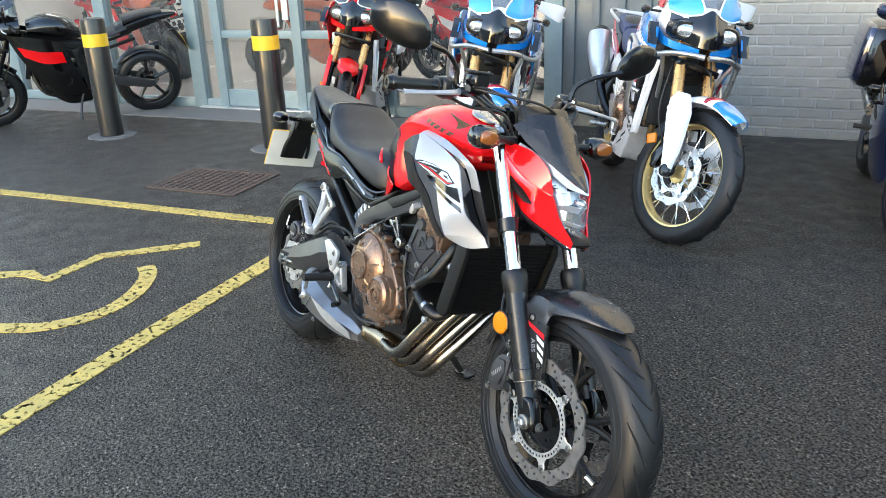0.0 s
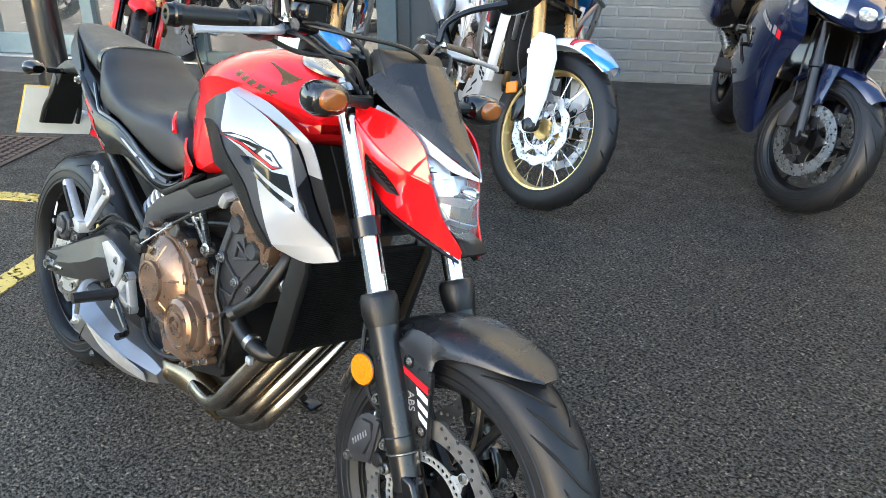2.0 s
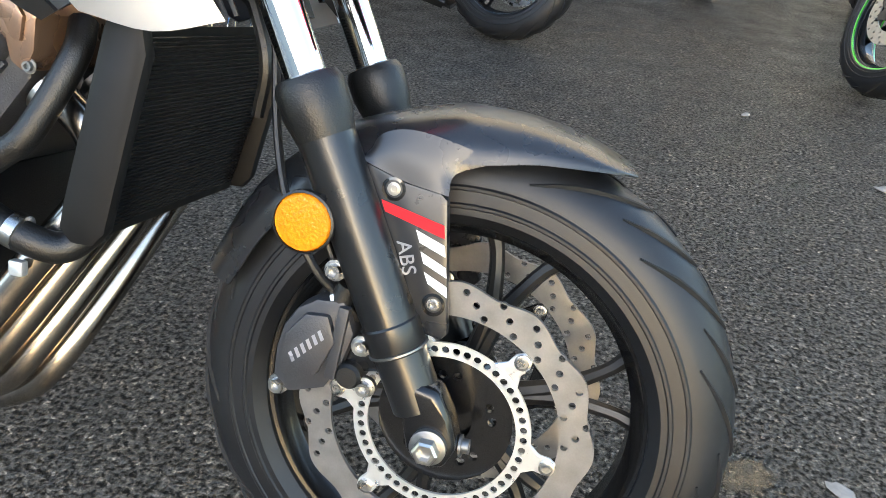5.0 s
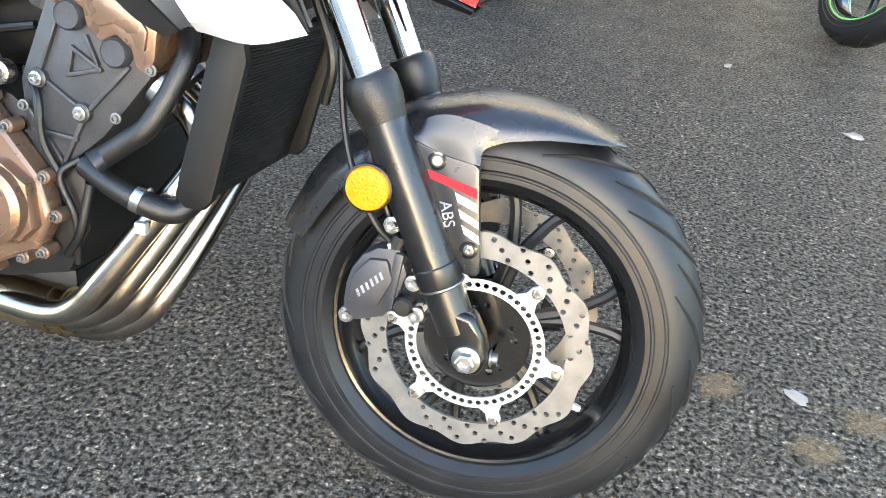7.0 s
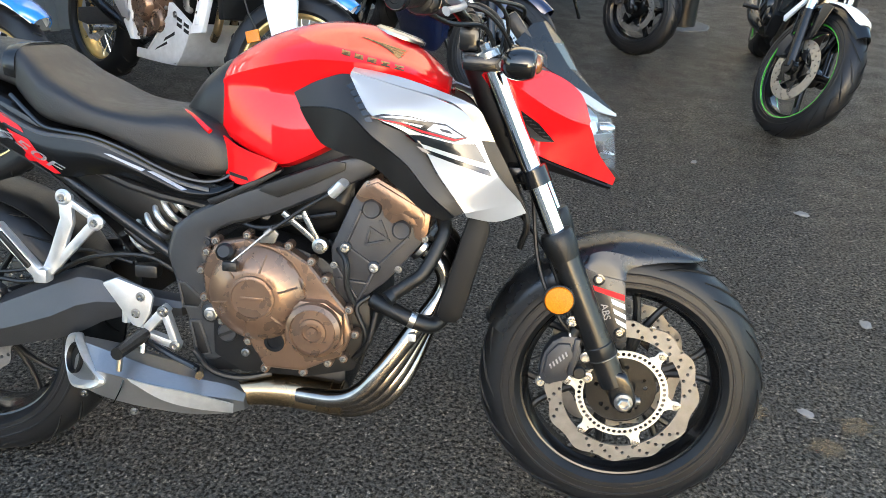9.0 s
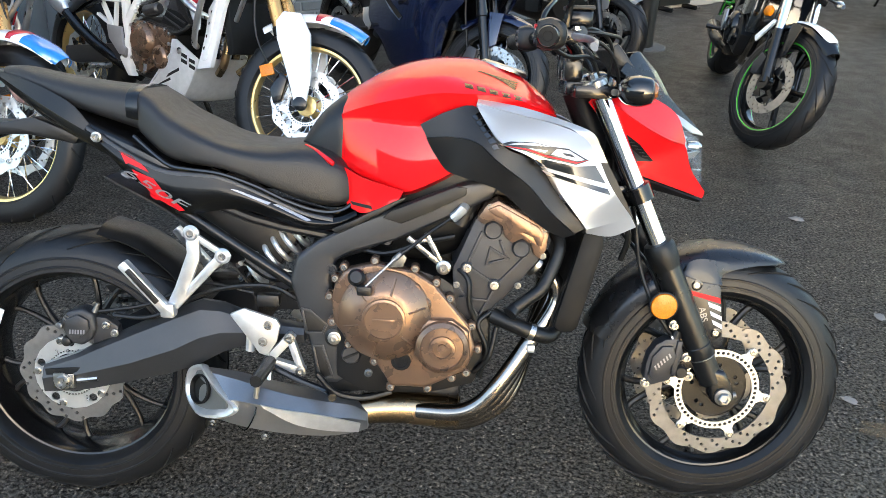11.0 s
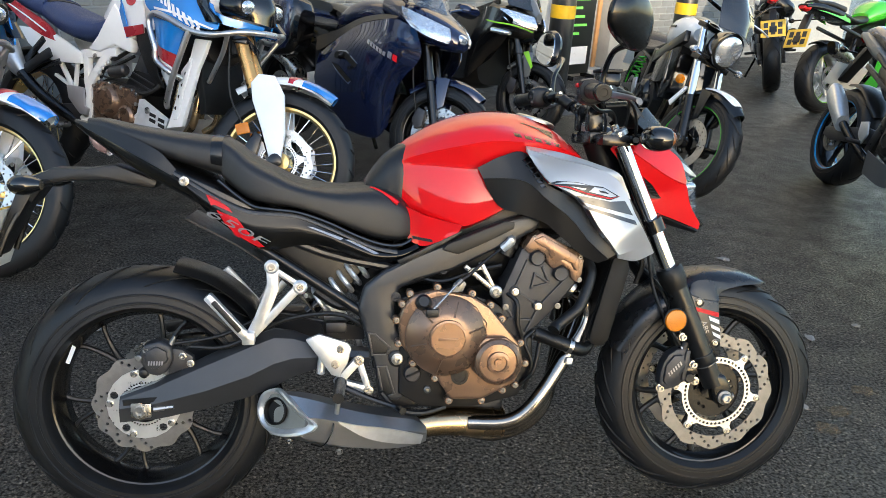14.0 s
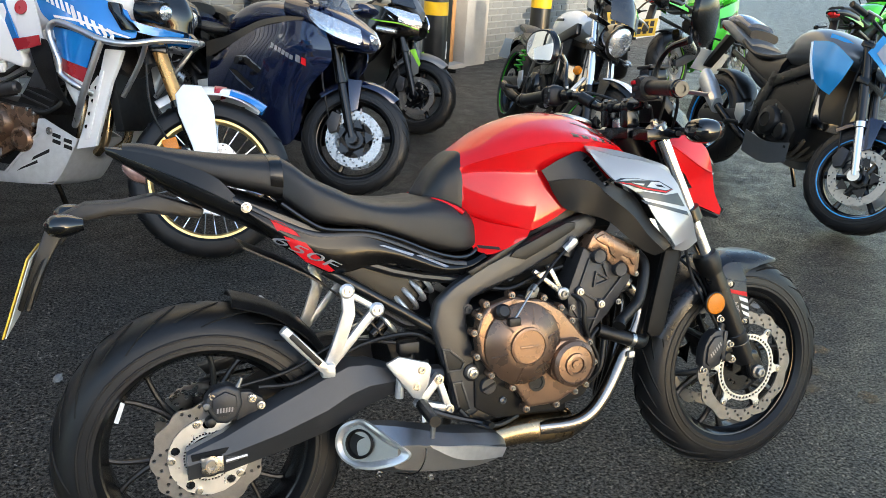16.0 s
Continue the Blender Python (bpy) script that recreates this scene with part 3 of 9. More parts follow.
fade(PATCH, 0.06)
rng = random.Random(5)
for x, y, r in ((2.27, 1.74, 0.022), (2.29, 0.94, 0.018), (2.55, 1.05, 0.013), (-0.42, 0.92, 0.018), (1.9, 2.2, 0.014), (2.0, 0.45, 0.016)):
    bm = lathe([(r * 0.9, 0.0), (r, 0.003), (r * 0.7, 0.007)], (0, 0, 0), (0, 0, 1), 9)
    for v in bm.verts:
        v.co *= rng.uniform(0.7, 1.2)
        v.co.x *= 1.5
    solid("squashed_litter", bm, STONE, "pale flattened scrap lying on the asphalt", "litter", pose(x, y, 0.001, 0, 0, rng.uniform(0, 180)))
for x, y, r in ((2.02, 0.32, 0.05), (2.12, 0.42, 0.03), (1.86, 0.43, 0.03), (2.2, 0.22, 0.045), (2.28, 0.55, 0.025)):
    bm = lathe([(0.075, 0.0), (0.070, 0.0012), (0.03, 0.0018)], (0, 0, 0), (0, 0, 1), 24)
    for v in bm.verts:
        v.co.x *= 1.2 * r / 0.045
        v.co.y *= 0.8
    solid("mud_patch", bm, PATCH, "thin dried brown mud patch on the asphalt", "stain", pose(x, y, 0.0006, 0, 0, rng.uniform(0, 90)))

# ---- showroom facade: its own axes run along the wall (x), into the building (y) and up ----
FAC = pose(-1.09, 4.2, 0, 0, 0, 35.2)
GREYF = surf("grey_window_frame", (0.20, 0.27, 0.29), 0.4, 0.1, 0.08, 20)
CLAD = surf("grey_metal_cladding", (0.15, 0.175, 0.19), 0.42, 0.3, 0.12, 3)
BRICKP = surf("painted_brick", (0.182, 0.190, 0.187), 0.50, 0, 0.12, 14, 0.5, 90)
JOINT = surf("painted_joint", (0.26, 0.277, 0.277), 0.8, 0, 0.15, 20, 0.6, 120)
CONC = surf("rendered_pier", (0.34, 0.33, 0.305), 0.75, 0, 0.12, 6, 0.4, 60)
# the pale veil of reflections on the panes is put into their base colour
PANE = glassy("veiled_window_glass", (0.12, 0.13, 0.13), 0.015, 0.28)
FLOORM = surf("showroom_floor_tiles", (0.45, 0.44, 0.42), 0.25, 0, 0.1, 3)
INWALL = surf("showroom_wall_paint", (0.70, 0.69, 0.66), 0.7, 0, 0.08, 2)


def wall(name, x0, x1, z0, z1, mat, label, y0=0.0, y1=0.3):
    return solid(name, sheet(x0, x1, y0, y1, z0, z1), mat, label, "wall", FAC, kind="structure")


# glazed shopfront
gl = thing("shopfront", FAC, "grey framed glazed shopfront with double doors", "window", kind="structure")
posts = [-9.6, -8.0, -6.6, -5.42, -5.12, -4.20, -3.28, -2.25, -1.72]
for i, x in enumerate(posts):
    w = 0.05 if x in (-5.12, -4.20) else 0.075
    part("post", sheet(x - w, x + w, 0.0, 0.11, 0, 3.0, 0.004), GREYF, gl)
for a, b in zip(posts, posts[1:]):
    wa = 0.05 if a in (-5.12, -4.20) else 0.075
    wb = 0.05 if b in (-5.12, -4.20) else 0.075
    door = a in (-5.12, -4.20)
    for z0, z1 in (((0.03, 0.19), (0.69, 0.76), (2.06, 2.14), (2.9, 3.0)) if door else ((0.0, 0.09), (2.06, 2.14), (2.9, 3.0))):
        part("rail", sheet(a + wa + 0.001, b - wb - 0.001, 0.012, 0.098, z0, z1, 0.003), GREYF, gl)
    g = part("pane", sheet(a + wa - 0.005, b - wb + 0.005, 0.05, 0.058, 0.05, 2.95), PANE, gl, "large window pane")
    g.visible_shadow = False
    if door:
        part("door_handle", tube([(b - wb - 0.10, -0.05, 0.80), (b - wb - 0.10, -0.05, 1.35)], 0.014), ALU, gl)
        part("closer_plate", sheet(b - wb - 0.08, b - wb - 0.02, -0.004, 0.012, 0.86, 1.06, 0.002), WHITE, gl)
solid("door_sill", sheet(-5.4, -3.2, -0.06, 0.10, 0.0, 0.022, 0.004), ALU, "pale metal threshold strip under the doors", "sill", FAC, kind="structure")
solid("pavement_strip", sheet(-9.6, -1.72, -0.55, -0.065, 0.0, 0.012, 0.004), surf("concrete_apron", (0.12, 0.12, 0.115), 0.8, 0, 0.2, 8, 0.5, 80), "worn concrete apron before the shopfront", "pavement", FAC, kind="structure")
solid("showroom_floor", sheet(-9.7, -0.6, 0.3, 5.5, 0.0, 0.02), FLOORM, "pale tiled showroom floor", "floor", FAC, kind="structure")
wall("showroom_wall_back", -9.7, -0.6, 0, 3.2, INWALL, "plain pale showroom back wall", 5.5, 5.7)
wall("showroom_wall_side", -9.9, -9.7, 0, 3.2, INWALL, "plain pale showroom side wall", 0.12, 5.7)
wall("showroom_wall_inner", -0.6, -0.4, 0, 3.2, INWALL, "plain pale showroom side wall", 0.31, 5.7)
solid("showroom_ceiling", sheet(-9.9, -0.4, 0.12, 5.7, 3.2, 3.4), INWALL, "plain pale showroom ceiling", "ceiling", FAC, kind="structure")
# glowing ceiling panels, added out of view to brighten the showroom behind the glass
GLOW = surf("fill_panel_diffuser", (0.8, 0.8, 0.8), 0.5)
GLOW.node_tree.nodes["Principled BSDF"].inputs["Emission Color"].default_value = (1.0, 0.96, 0.90, 1)
GLOW.node_tree.nodes["Principled BSDF"].inputs["Emission Strength"].default_value = 2.2
for i in range(4):
    for j in range(2):
        lp = thing("ceiling_light", FAC @ pose(-8.4 + i * 2.1, 1.6 + j * 2.0, 3.2), "flat white glowing panel added to brighten the showroom", "ceiling light", "showroom lights")
        part("frame", sheet(-0.62, 0.62, -0.32, 0.32, -0.03, 0.0, 0.004), WHITE, lp)
        part("diffuser", sheet(-0.58, 0.58, -0.28, 0.28, -0.036, -0.0301), GLOW, lp)
CREAM = surf("cream_painted_render", (0.62, 0.54, 0.40), 0.75, 0, 0.10, 2, 0.3, 60)
wall("facade_upper", -9.9, -0.505, 3.0, 5.2, CLAD, "grey clad band above the shopfront", 0.0, 0.119)
wall("wall_upper", -0.50, 11.0, 3.0, 6.4, CREAM, "cream painted upper wall in low sun", 0.0, 0.30)
# ribbed cladding
cl = thing("cladding", FAC, "blue-grey ribbed metal wall cladding", "wall", kind="structure")
part("sheet", sheet(-1.64, -0.50, 0.03, 0.30, 0, 3.0), CLAD, cl)
for i in range(6):
    x = -1.60 + i * 0.2
    part("rib", prism([(x, 0.0), (x + 0.06, 0.0), (x + 0.06, 3.0), (x, 3.0)], -0.012, 0.03, 0.006), CLAD, cl)

# painted brick walls: each brick an object of its own, laid last
wall("wall_brick_backing", -0.50, 4.20, 0, 3.0, JOINT, "pale grey painted brick wall", -0.006, 0.30)
wall("wall_far_backing", 5.56, 11.0, 0, 3.0, JOINT, "pale grey painted brick wall in low sun", -0.006, 0.30)
pier = solid("pier", sheet(5.12, 5.55, -0.12, 0.30, 0, 3.0, 0.012), CONC, "pale rendered pier beside the side door", "pier", FAC, kind="structure")
recess = solid("door_recess", sheet(4.21, 5.11, 0.50, 0.60, 0, 2.3), INWALL, "pale wall of the recessed side entrance", "wall", FAC, kind="structure")
solid("lintel", sheet(4.21, 5.11, 0.02, 0.50, 2.3, 3.0), CONC, "rendered lintel over the side entrance", "lintel", FAC, kind="structure")
solid("door_step", sheet(4.21, 5.11, -0.15, 0.49, 0.0, 0.05, 0.006), CONC, "pale stone doorstep", "step", FAC, kind="structure")
WOODP = surf("varnished_wood", (0.42, 0.22, 0.09), 0.4, 0, 0.2, 14)
leaf = thing("side_door", FAC @ pose(5.06, 0.44, 0.05), "half open wooden side door with a pale face", "door", kind="structure")
part("door_leaf", sheet(-0.045, 0.0, -0.42, 0.0, 0.0, 2.05, 0.003), surf("painted_door", (0.45, 0.45, 0.43), 0.5, 0, 0.08, 6), leaf)
part("door_edge", sheet(-0.05, 0.005, -0.445, -0.421, 0.0, 2.05, 0.003), WOODP, leaf)
NEON = surf("lime_lettering", (0.18, 0.62, 0.10), 0.5)
POSTER = surf("black_poster", (0.012, 0.014, 0.013), 0.35, 0, 0.1, 10)
board = thing("poster_board", FAC @ pose(4.30, -0.20, 0.02), "black poster board with lime green lines of writing", "sign")
part("panel", sheet(0, 0.42, 0, 0.03, 0.02, 1.35, 0.004), POSTER, board)
for i in range(9):
    part("text_line", sheet(0.06, 0.20 + 0.15 * ((i * 37) % 10) / 10, -0.002, 0.002, 0.42 + i * 0.085, 0.445 + i * 0.085), NEON, board)
part("logo_block", sheet(0.05, 0.36, -0.002, 0.002, 0.12, 0.30), WHITE, board)
for s in (0.03, 0.36):
    part("foot", sheet(s, s + 0.03, -0.12, 0.15, -0.02, 0.02, 0.003), SATIN, board)

# ---- bollards ----
BOLLARD = surf("black_bollard_paint", (0.012, 0.012, 0.012), 0.35, 0, 0.3, 10, coat=0.3)
TAPE = surf("yellow_reflective_band", (0.85, 0.50, 0.02), 0.35, 0, 0.08, 30, coat=0.4)
bol = thing("bollard", pose(-4.67, 0.05, 0), "black round steel bollard with a yellow band", "bollard", "bollards along the shopfront")
part("post", lathe([(0.10, 0.0), (0.10, 0.96), (0.094, 0.99), (0.06, 1.0)], (0, 0, 0), (0, 0, 1), 32), BOLLARD, bol)
part("band", lathe([(0.1005, 0.765), (0.1025, 0.766), (0.1025, 0.869), (0.1005, 0.87)], (0, 0, 0), (0, 0, 1), 32), TAPE, bol, "yellow reflective band")
part("collar", lathe([(0.21, 0.0), (0.20, 0.008), (0.13, 0.010)], (0, 0, 0), (0, 0, 1), 9), surf("bollard_footing", (0.10, 0.10, 0.095), 0.85, 0, 0.2, 20, 0.4, 100), bol)
for x, y in ((-3.24, 1.04), (2.11, 4.96), (3.53, 5.97)):
    copy_thing(bol, pose(x, y, 0))

# ---- plain unseen block added behind the camera, which keeps the yard in shade ----
solid("building_opposite", sheet(-70, 14.5, -66, -60, 0, 17.3), surf("shading_block_wall", (0.24, 0.24, 0.245), 0.8, 0, 0.15, 1), "plain unseen block added across the yard to shade it", "building", kind="structure")


# ---- the red motorcycle: its own axes run forward (x), to its left (y) and up, before it leans on its stand ----
LEAN = Matrix.Translation((0, -0.03, 0)) @ pose(0, 0, 0, 0, 0, 2.5) @ pose(0, 0, 0, -13.5)
RC, FC = (0.0, 0.307), (1.458, 0.310)


def fork_at(z, y):
    return (1.297 - (z - 0.63) * 0.478, y, z)


def hero():
    b = thing("motorcycle", LEAN, "red and silver naked motorcycle leaning on its side stand", "motorcycle")

    # wheels
    fw = cast_wheel(b, "front_wheel", FC, 0.303, 0.060, 0.078, SATIN, 6, 0.20, 0.045, groove=26, n=96, singly=True, label="black cast front wheel with split spokes")
    for s in (-1, 1):
        brake_disc(fw, FC, s * 0.078, 0.124, 0.157, 0.004, 12, 72, (0.080, 0.096) if s < 0 else None, turn=radians(51), bob=0.1175)
    part("valve_stem", tube([(FC[0] + 0.155, -0.012, FC[1] - 0.105), (FC[0] + 0.135, -0.022, FC[1] - 0.092)], 0.006), ALU, fw)
    nut = part("axle_nut", lathe([(0.0135, 0.010), (0.0135, 0.026), (0.011, 0.028), (0.008, 0.028), (0.007, 0.022)], (FC[0] - 0.002, -0.120, FC[1] + 0.002), (0, -1, 0), 6), STEEL, fw, "steel axle nut")
    part("axle_washer", lathe([(0.019, 0.008), (0.019, 0.0145), (0.014, 0.0165)], (FC[0] - 0.002, -0.120, FC[1] + 0.002), (0, -1, 0), 24), ZINC, nut)
    part("hub_flange", perforated(0.030, 0.074, 3, 20, lambda i, j: i == 1 and j % 4 < 2, FC, -0.064, 0.006), SATIN, fw, "black hub flange with windows")
    rw = cast_wheel(b, "rear_wheel", RC, 0.319, 0.090, 0.086, SATIN, 6, 0.20, 0.06, groove=22, n=96, singly=True, spoke_w=0.0085, label="black cast rear wheel with split spokes")
    brake_disc(rw, RC, -0.092, 0.083, 0.118, 0.004, 12, 54, (0.046, 0.058), carriers=5, turn=0.6, bob=0.078)
    part("disc_hub", perforated(0.058, 0.086, 1, 10, lambda i, j: j % 2 == 0, RC, -0.098, 0.004), MACHINED, rw, "bright slotted disc carrier")
    part("sprocket", perforated(0.05, 0.105, 3, 40, lambda i, j: i == 1 and j % 2 == 0, RC, 0.105, 0.006, 0.002, 40), STEEL, rw)
    part("rim_sticker", prism([(-0.185, 0.40), (-0.168, 0.443), (-0.160, 0.438), (-0.176, 0.397)], -0.064, -0.062, 0), WHITE, rw)

    # fork
    for s in (-1, 1):
        y = s * 0.103
        leg = part("fork_leg", tube([fork_at(0.635, y), fork_at(0.50, y), fork_at(0.34, y)], [0.029, 0.029, 0.027], 18, 3), FRAME, b, "black painted fork leg")
        part("dust_seal", lathe([(0.0205, -0.006), (0.030, -0.004), (0.032, 0.000), (0.0345, 0.006), (0.0345, 0.030), (0.0295, 0.055)], fork_at(0.648, y), (0.478, 0, -1), 24), SOFT, leg)
        part("leg_band", lathe([(0.0285, 0), (0.0300, 0.002), (0.0300, 0.030), (0.0285, 0.033)], fork_at(0.425, y), (0.478, 0, -1), 20), FRAME, leg)
        foot = part("fork_foot", prism([(FC[0] - 0.050, FC[1] + 0.068), (FC[0] + 0.000, FC[1] + 0.060), (FC[0] + 0.016, FC[1] + 0.032), (FC[0] + 0.026, FC[1] + 0.002), (FC[0] + 0.016, FC[1] - 0.022), (FC[0] - 0.004, FC[1] - 0.028), (FC[0] - 0.026, FC[1] - 0.012), (FC[0] - 0.034, FC[1] + 0.022)], s * 0.128, s * 0.090, 0.010, 3), SATIN, leg, "cast fork foot")
        part("pinch_bolt", bolt((FC[0] + 0.026, s * 0.104, FC[1] - 0.004), (1, 0, 0.1), 0.008, 0.010), ZINC, foot)
        part("band_ring", lathe([(0.0290, 0), (0.0315, 0.001), (0.0315, 0.003), (0.0290, 0.004)], fork_at(0.400, y), (0.478, 0, -1), 24), ZINC, leg)
        part("stanchion", tube([fork_at(0.955, y), fork_at(0.80, y), fork_at(0.63, y)], 0.0205, 20, 2), CHROME, leg, "bright chrome fork tube")
        part("clamp_collar", lathe([(0.0225, 0), (0.030, 0.002), (0.030, 0.036), (0.0225, 0.038)], fork_at(0.775, y), (0.478, 0, -1), 20), SATIN, leg)
        part("clamp_bolt", bolt((1.222, y + s * 0.01, 0.757), (-1, 0, 0), 0.008, 0.012), STEEL, leg)
        rf = part("reflector", lathe([(0.029, 0), (0.029, 0.004), (0.027, 0.007), (0.008, 0.0085)], (1.306, s * 0.128, 0.518), (0, s, 0), 28), AMBER, leg, "round amber reflector")
        part("reflector_rim", lathe([(0.0285, -0.004), (0.0315, -0.003), (0.0315, 0.004), (0.0293, 0.005)], (1.306, s * 0.128, 0.518), (0, s, 0), 28, loop=True), MATTE, rf)
        part("bracket", prism([(1.30, 0.505), (1.318, 0.505), (1.345, 0.53), (1.335, 0.545)], s * 0.120, s * 0.127, 0.001), MATTE, leg)
    # front mudguard over the wheel
    rows = []
    for a, r, w, f in ((158, 0.322, 0.064, 0.9), (138, 0.326, 0.076, 1.0), (118, 0.329, 0.083, 1.0), (99, 0.329, 0.083, 0.95), (88, 0.328, 0.080, 0.85), (79, 0.327, 0.072, 0.6), (71, 0.326, 0.060, 0.36), (65.5, 0.325, 0.042, 0.16), (62, 0.324, 0.018, 0.05)):
        c, s_ = math.cos(radians(a)), math.sin(radians(a))
        rows.append([(FC[0] + (r - d * f) * c, w * q, FC[1] + (r - d * f) * s_) for q, d in ((-1.10, 0.052), (-1.03, 0.030), (-0.80, 0.013), (-0.50, 0.004), (0, 0), (0.50, 0.004), (0.80, 0.013), (1.03, 0.030), (1.10, 0.052))])
    guard = part("front_mudguard", skin(rows, 0.003, 3, 4), MUDG, b, "satin grey front mudguard")
    for s in (-1, 1):
        part("guard_gusset", skin([[(x, s * y, z) for x, y, z in row] for row in (
            ((1.352, 0.088, 0.590), (1.364, 0.090, 0.608), (1.392, 0.090, 0.616), (1.435, 0.088, 0.610), (1.478, 0.085, 0.597)),
            ((1.350, 0.095, 0.585), (1.366, 0.096, 0.591), (1.391, 0.096, 0.592), (1.422, 0.095, 0.586), (1.440, 0.091, 0.581)),
            ((1.351, 0.099, 0.581), (1.371, 0.099, 0.574), (1.394, 0.099, 0.567), (1.425, 0.099, 0.562), (1.437, 0.098, 0.560)))], 0.004, 4, 4), MUDG, guard)
        fl = part("guard_flange", prism([(1.351, 0.580), (1.394, 0.566), (1.430, 0.561), (1.437, 0.556), (1.454, 0.420), (1.448, 0.413), (1.427, 0.416), (1.398, 0.458)], s * 0.086, s * 0.098, 0.003), MUDG, guard)
        for q in ((1.383, 0.558), (1.436, 0.449)):
            part("screw_cup", lathe([(0.012, 0), (0.012, 0.002), (0.009, 0.0025), (0.0085, 0.0008), (0.003, 0.0008)], (q[0], s * 0.097, q[1]), (0, s, 0), 18), GLOSSB, fl)
            part("screw", bolt((q[0], s * 0.0975, q[1]), (0, s, 0), 0.0045, 0.004), STEEL, fl)
        part("red_stripe", prism([(1.372, 0.546), (1.437, 0.531), (1.439, 0.518), (1.377, 0.535)], s * 0.0985, s * 0.0995, 0), REDDEC, fl)
        for quad in (((1.410, 0.522), (1.440, 0.511), (1.442, 0.500), (1.415, 0.510)), ((1.417, 0.501), (1.444, 0.489), (1.446, 0.479), (1.421, 0.490)), ((1.423, 0.481), (1.447, 0.470), (1.449, 0.459), (1.428, 0.470))):
            part("white_bar", prism(quad, s * 0.0985, s * 0.0995, 0), WHITE, fl)
        if s < 0:
            text("ABS", 0.021, GREYDEC, pose(1.403, -0.0988, 0.492, 90, 73, 0), fl, "abs_lettering")

    # brakes
    cal = part("front_caliper", prism([(1.288, 0.402), (1.302, 0.425), (1.322, 0.438), (1.352, 0.441), (1.364, 0.408), (1.354, 0.370), (1.338, 0.342), (1.298, 0.328), (1.280, 0.346), (1.282, 0.378)], -0.118, -0.084, 0.007), GREYPL, b, "dark grey brake caliper")
    part("caliper_face", prism([(1.294, 0.398), (1.314, 0.423), (1.338, 0.425), (1.347, 0.398), (1.330, 0.358), (1.299, 0.343), (1.289, 0.356)], -0.125, -0.114, 0.004), CASTING, cal)
    part("caliper_rib", bar((1.352, 0.430), (1.344, 0.362), 0.012, -0.123, -0.112, 0.003), GREYPL, cal)
    part("slide_pin", lathe([(0.014, 0), (0.014, 0.030), (0.011, 0.034), (0.004, 0.034)], (1.362, -0.088, 0.362), (0, -1, 0), 18), SOFT, cal)
    part("slide_boot", tube([(1.342, -0.104, 0.432), (1.350, -0.106, 0.456)], [0.013, 0.011], 14, 2), SOFT, cal)
    for q in ((1.372, 0.396), (1.380, 0.352), (1.337, 0.470), (1.286, 0.334)):
        cb = part("caliper_bolt", bolt((q[0], -0.112, q[1]), (0, -1, 0), 0.0075, 0.010), STEEL, cal)
        part("bolt_washer", lathe([(0.011, -0.004), (0.011, 0.001), (0.008, 0.002)], (q[0], -0.112, q[1]), (0, -1, 0), 16), ZINC, cb)
    for i in range(6):
        x, z = 1.304 + i * 0.0058, 0.368 + i * 0.0058
        part("caliper_mark", prism([(x, z), (x + 0.0028, z + 0.0026), (x - 0.0020, z + 0.0120), (x - 0.0048, z + 0.0094)], -0.1256, -0.1240, 0), GREYDEC, cal)
    part("caliper_mount", bar((1.352, 0.425), (1.400, 0.452), 0.024, -0.108, -0.090), SATIN, cal)
    part("caliper_mount", bar((1.366, 0.376), (1.425, 0.388), 0.024, -0.108, -0.090), SATIN, cal)
    for pts in ([(1.345, -0.10, 0.435), (1.315, -0.115, 0.47), (1.280, -0.11, 0.53), (1.255, -0.09, 0.60), (1.235, -0.07, 0.72), (1.20, -0.05, 0.80)], [(1.37, -0.09, 0.43), (1.33, -0.10, 0.475), (1.30, -0.09, 0.55), (1.275, -0.075, 0.60), (1.22, -0.03, 0.66)]):
        part("brake_hose", tube(pts, 0.0045, 8, 5), SOFT, cal)
    part("hose_union", tube([(1.335, -0.108, 0.438), (1.352, -0.106, 0.445)], 0.008), STEEL, cal)
    rcal = part("rear_caliper", merge(prism([(0.000, 0.418), (-0.004, 0.440), (0.012, 0.462), (0.044, 0.470), (0.070, 0.456), (0.074, 0.424), (0.062, 0.398), (0.040, 0.384), (0.014, 0.390)], -0.130, -0.086, 0.009, 3), prism([(0.062, 0.450), (0.092, 0.446), (0.118, 0.428), (0.120, 0.404), (0.090, 0.396), (0.060, 0.384)], -0.118, -0.094, 0.005)), CASTING, b, "grey rear brake caliper")
    part("caliper_face", prism([(0.010, 0.422), (0.012, 0.446), (0.038, 0.458), (0.060, 0.446), (0.062, 0.424), (0.040, 0.404), (0.020, 0.406)], -0.137, -0.127, 0.004), CASTING, rcal)
    part("bleed_nipple", tube([(0.066, -0.112, 0.458), (0.076, -0.112, 0.478)], [0.007, 0.004], 10, 2), ZINC, rcal)
    part("hose_bolt", lathe([(0.008, 0), (0.008, 0.016), (0.005, 0.018)], (-0.002, -0.124, 0.432), (0, -1, 0), 8), ZINC, rcal)
    part("pin_boot", lathe([(0.012, 0), (0.013, 0.008), (0.010, 0.020), (0.006, 0.022)], (0.006, -0.110, 0.392), (0, -1, 0), 16), SOFT, rcal)
    for q in ((0.012, 0.448), (0.094, 0.432), (0.112, 0.414)):
        part("caliper_bolt", bolt((q[0], -0.122, q[1]), (0, -1, 0), 0.006, 0.010), STEEL, rcal)
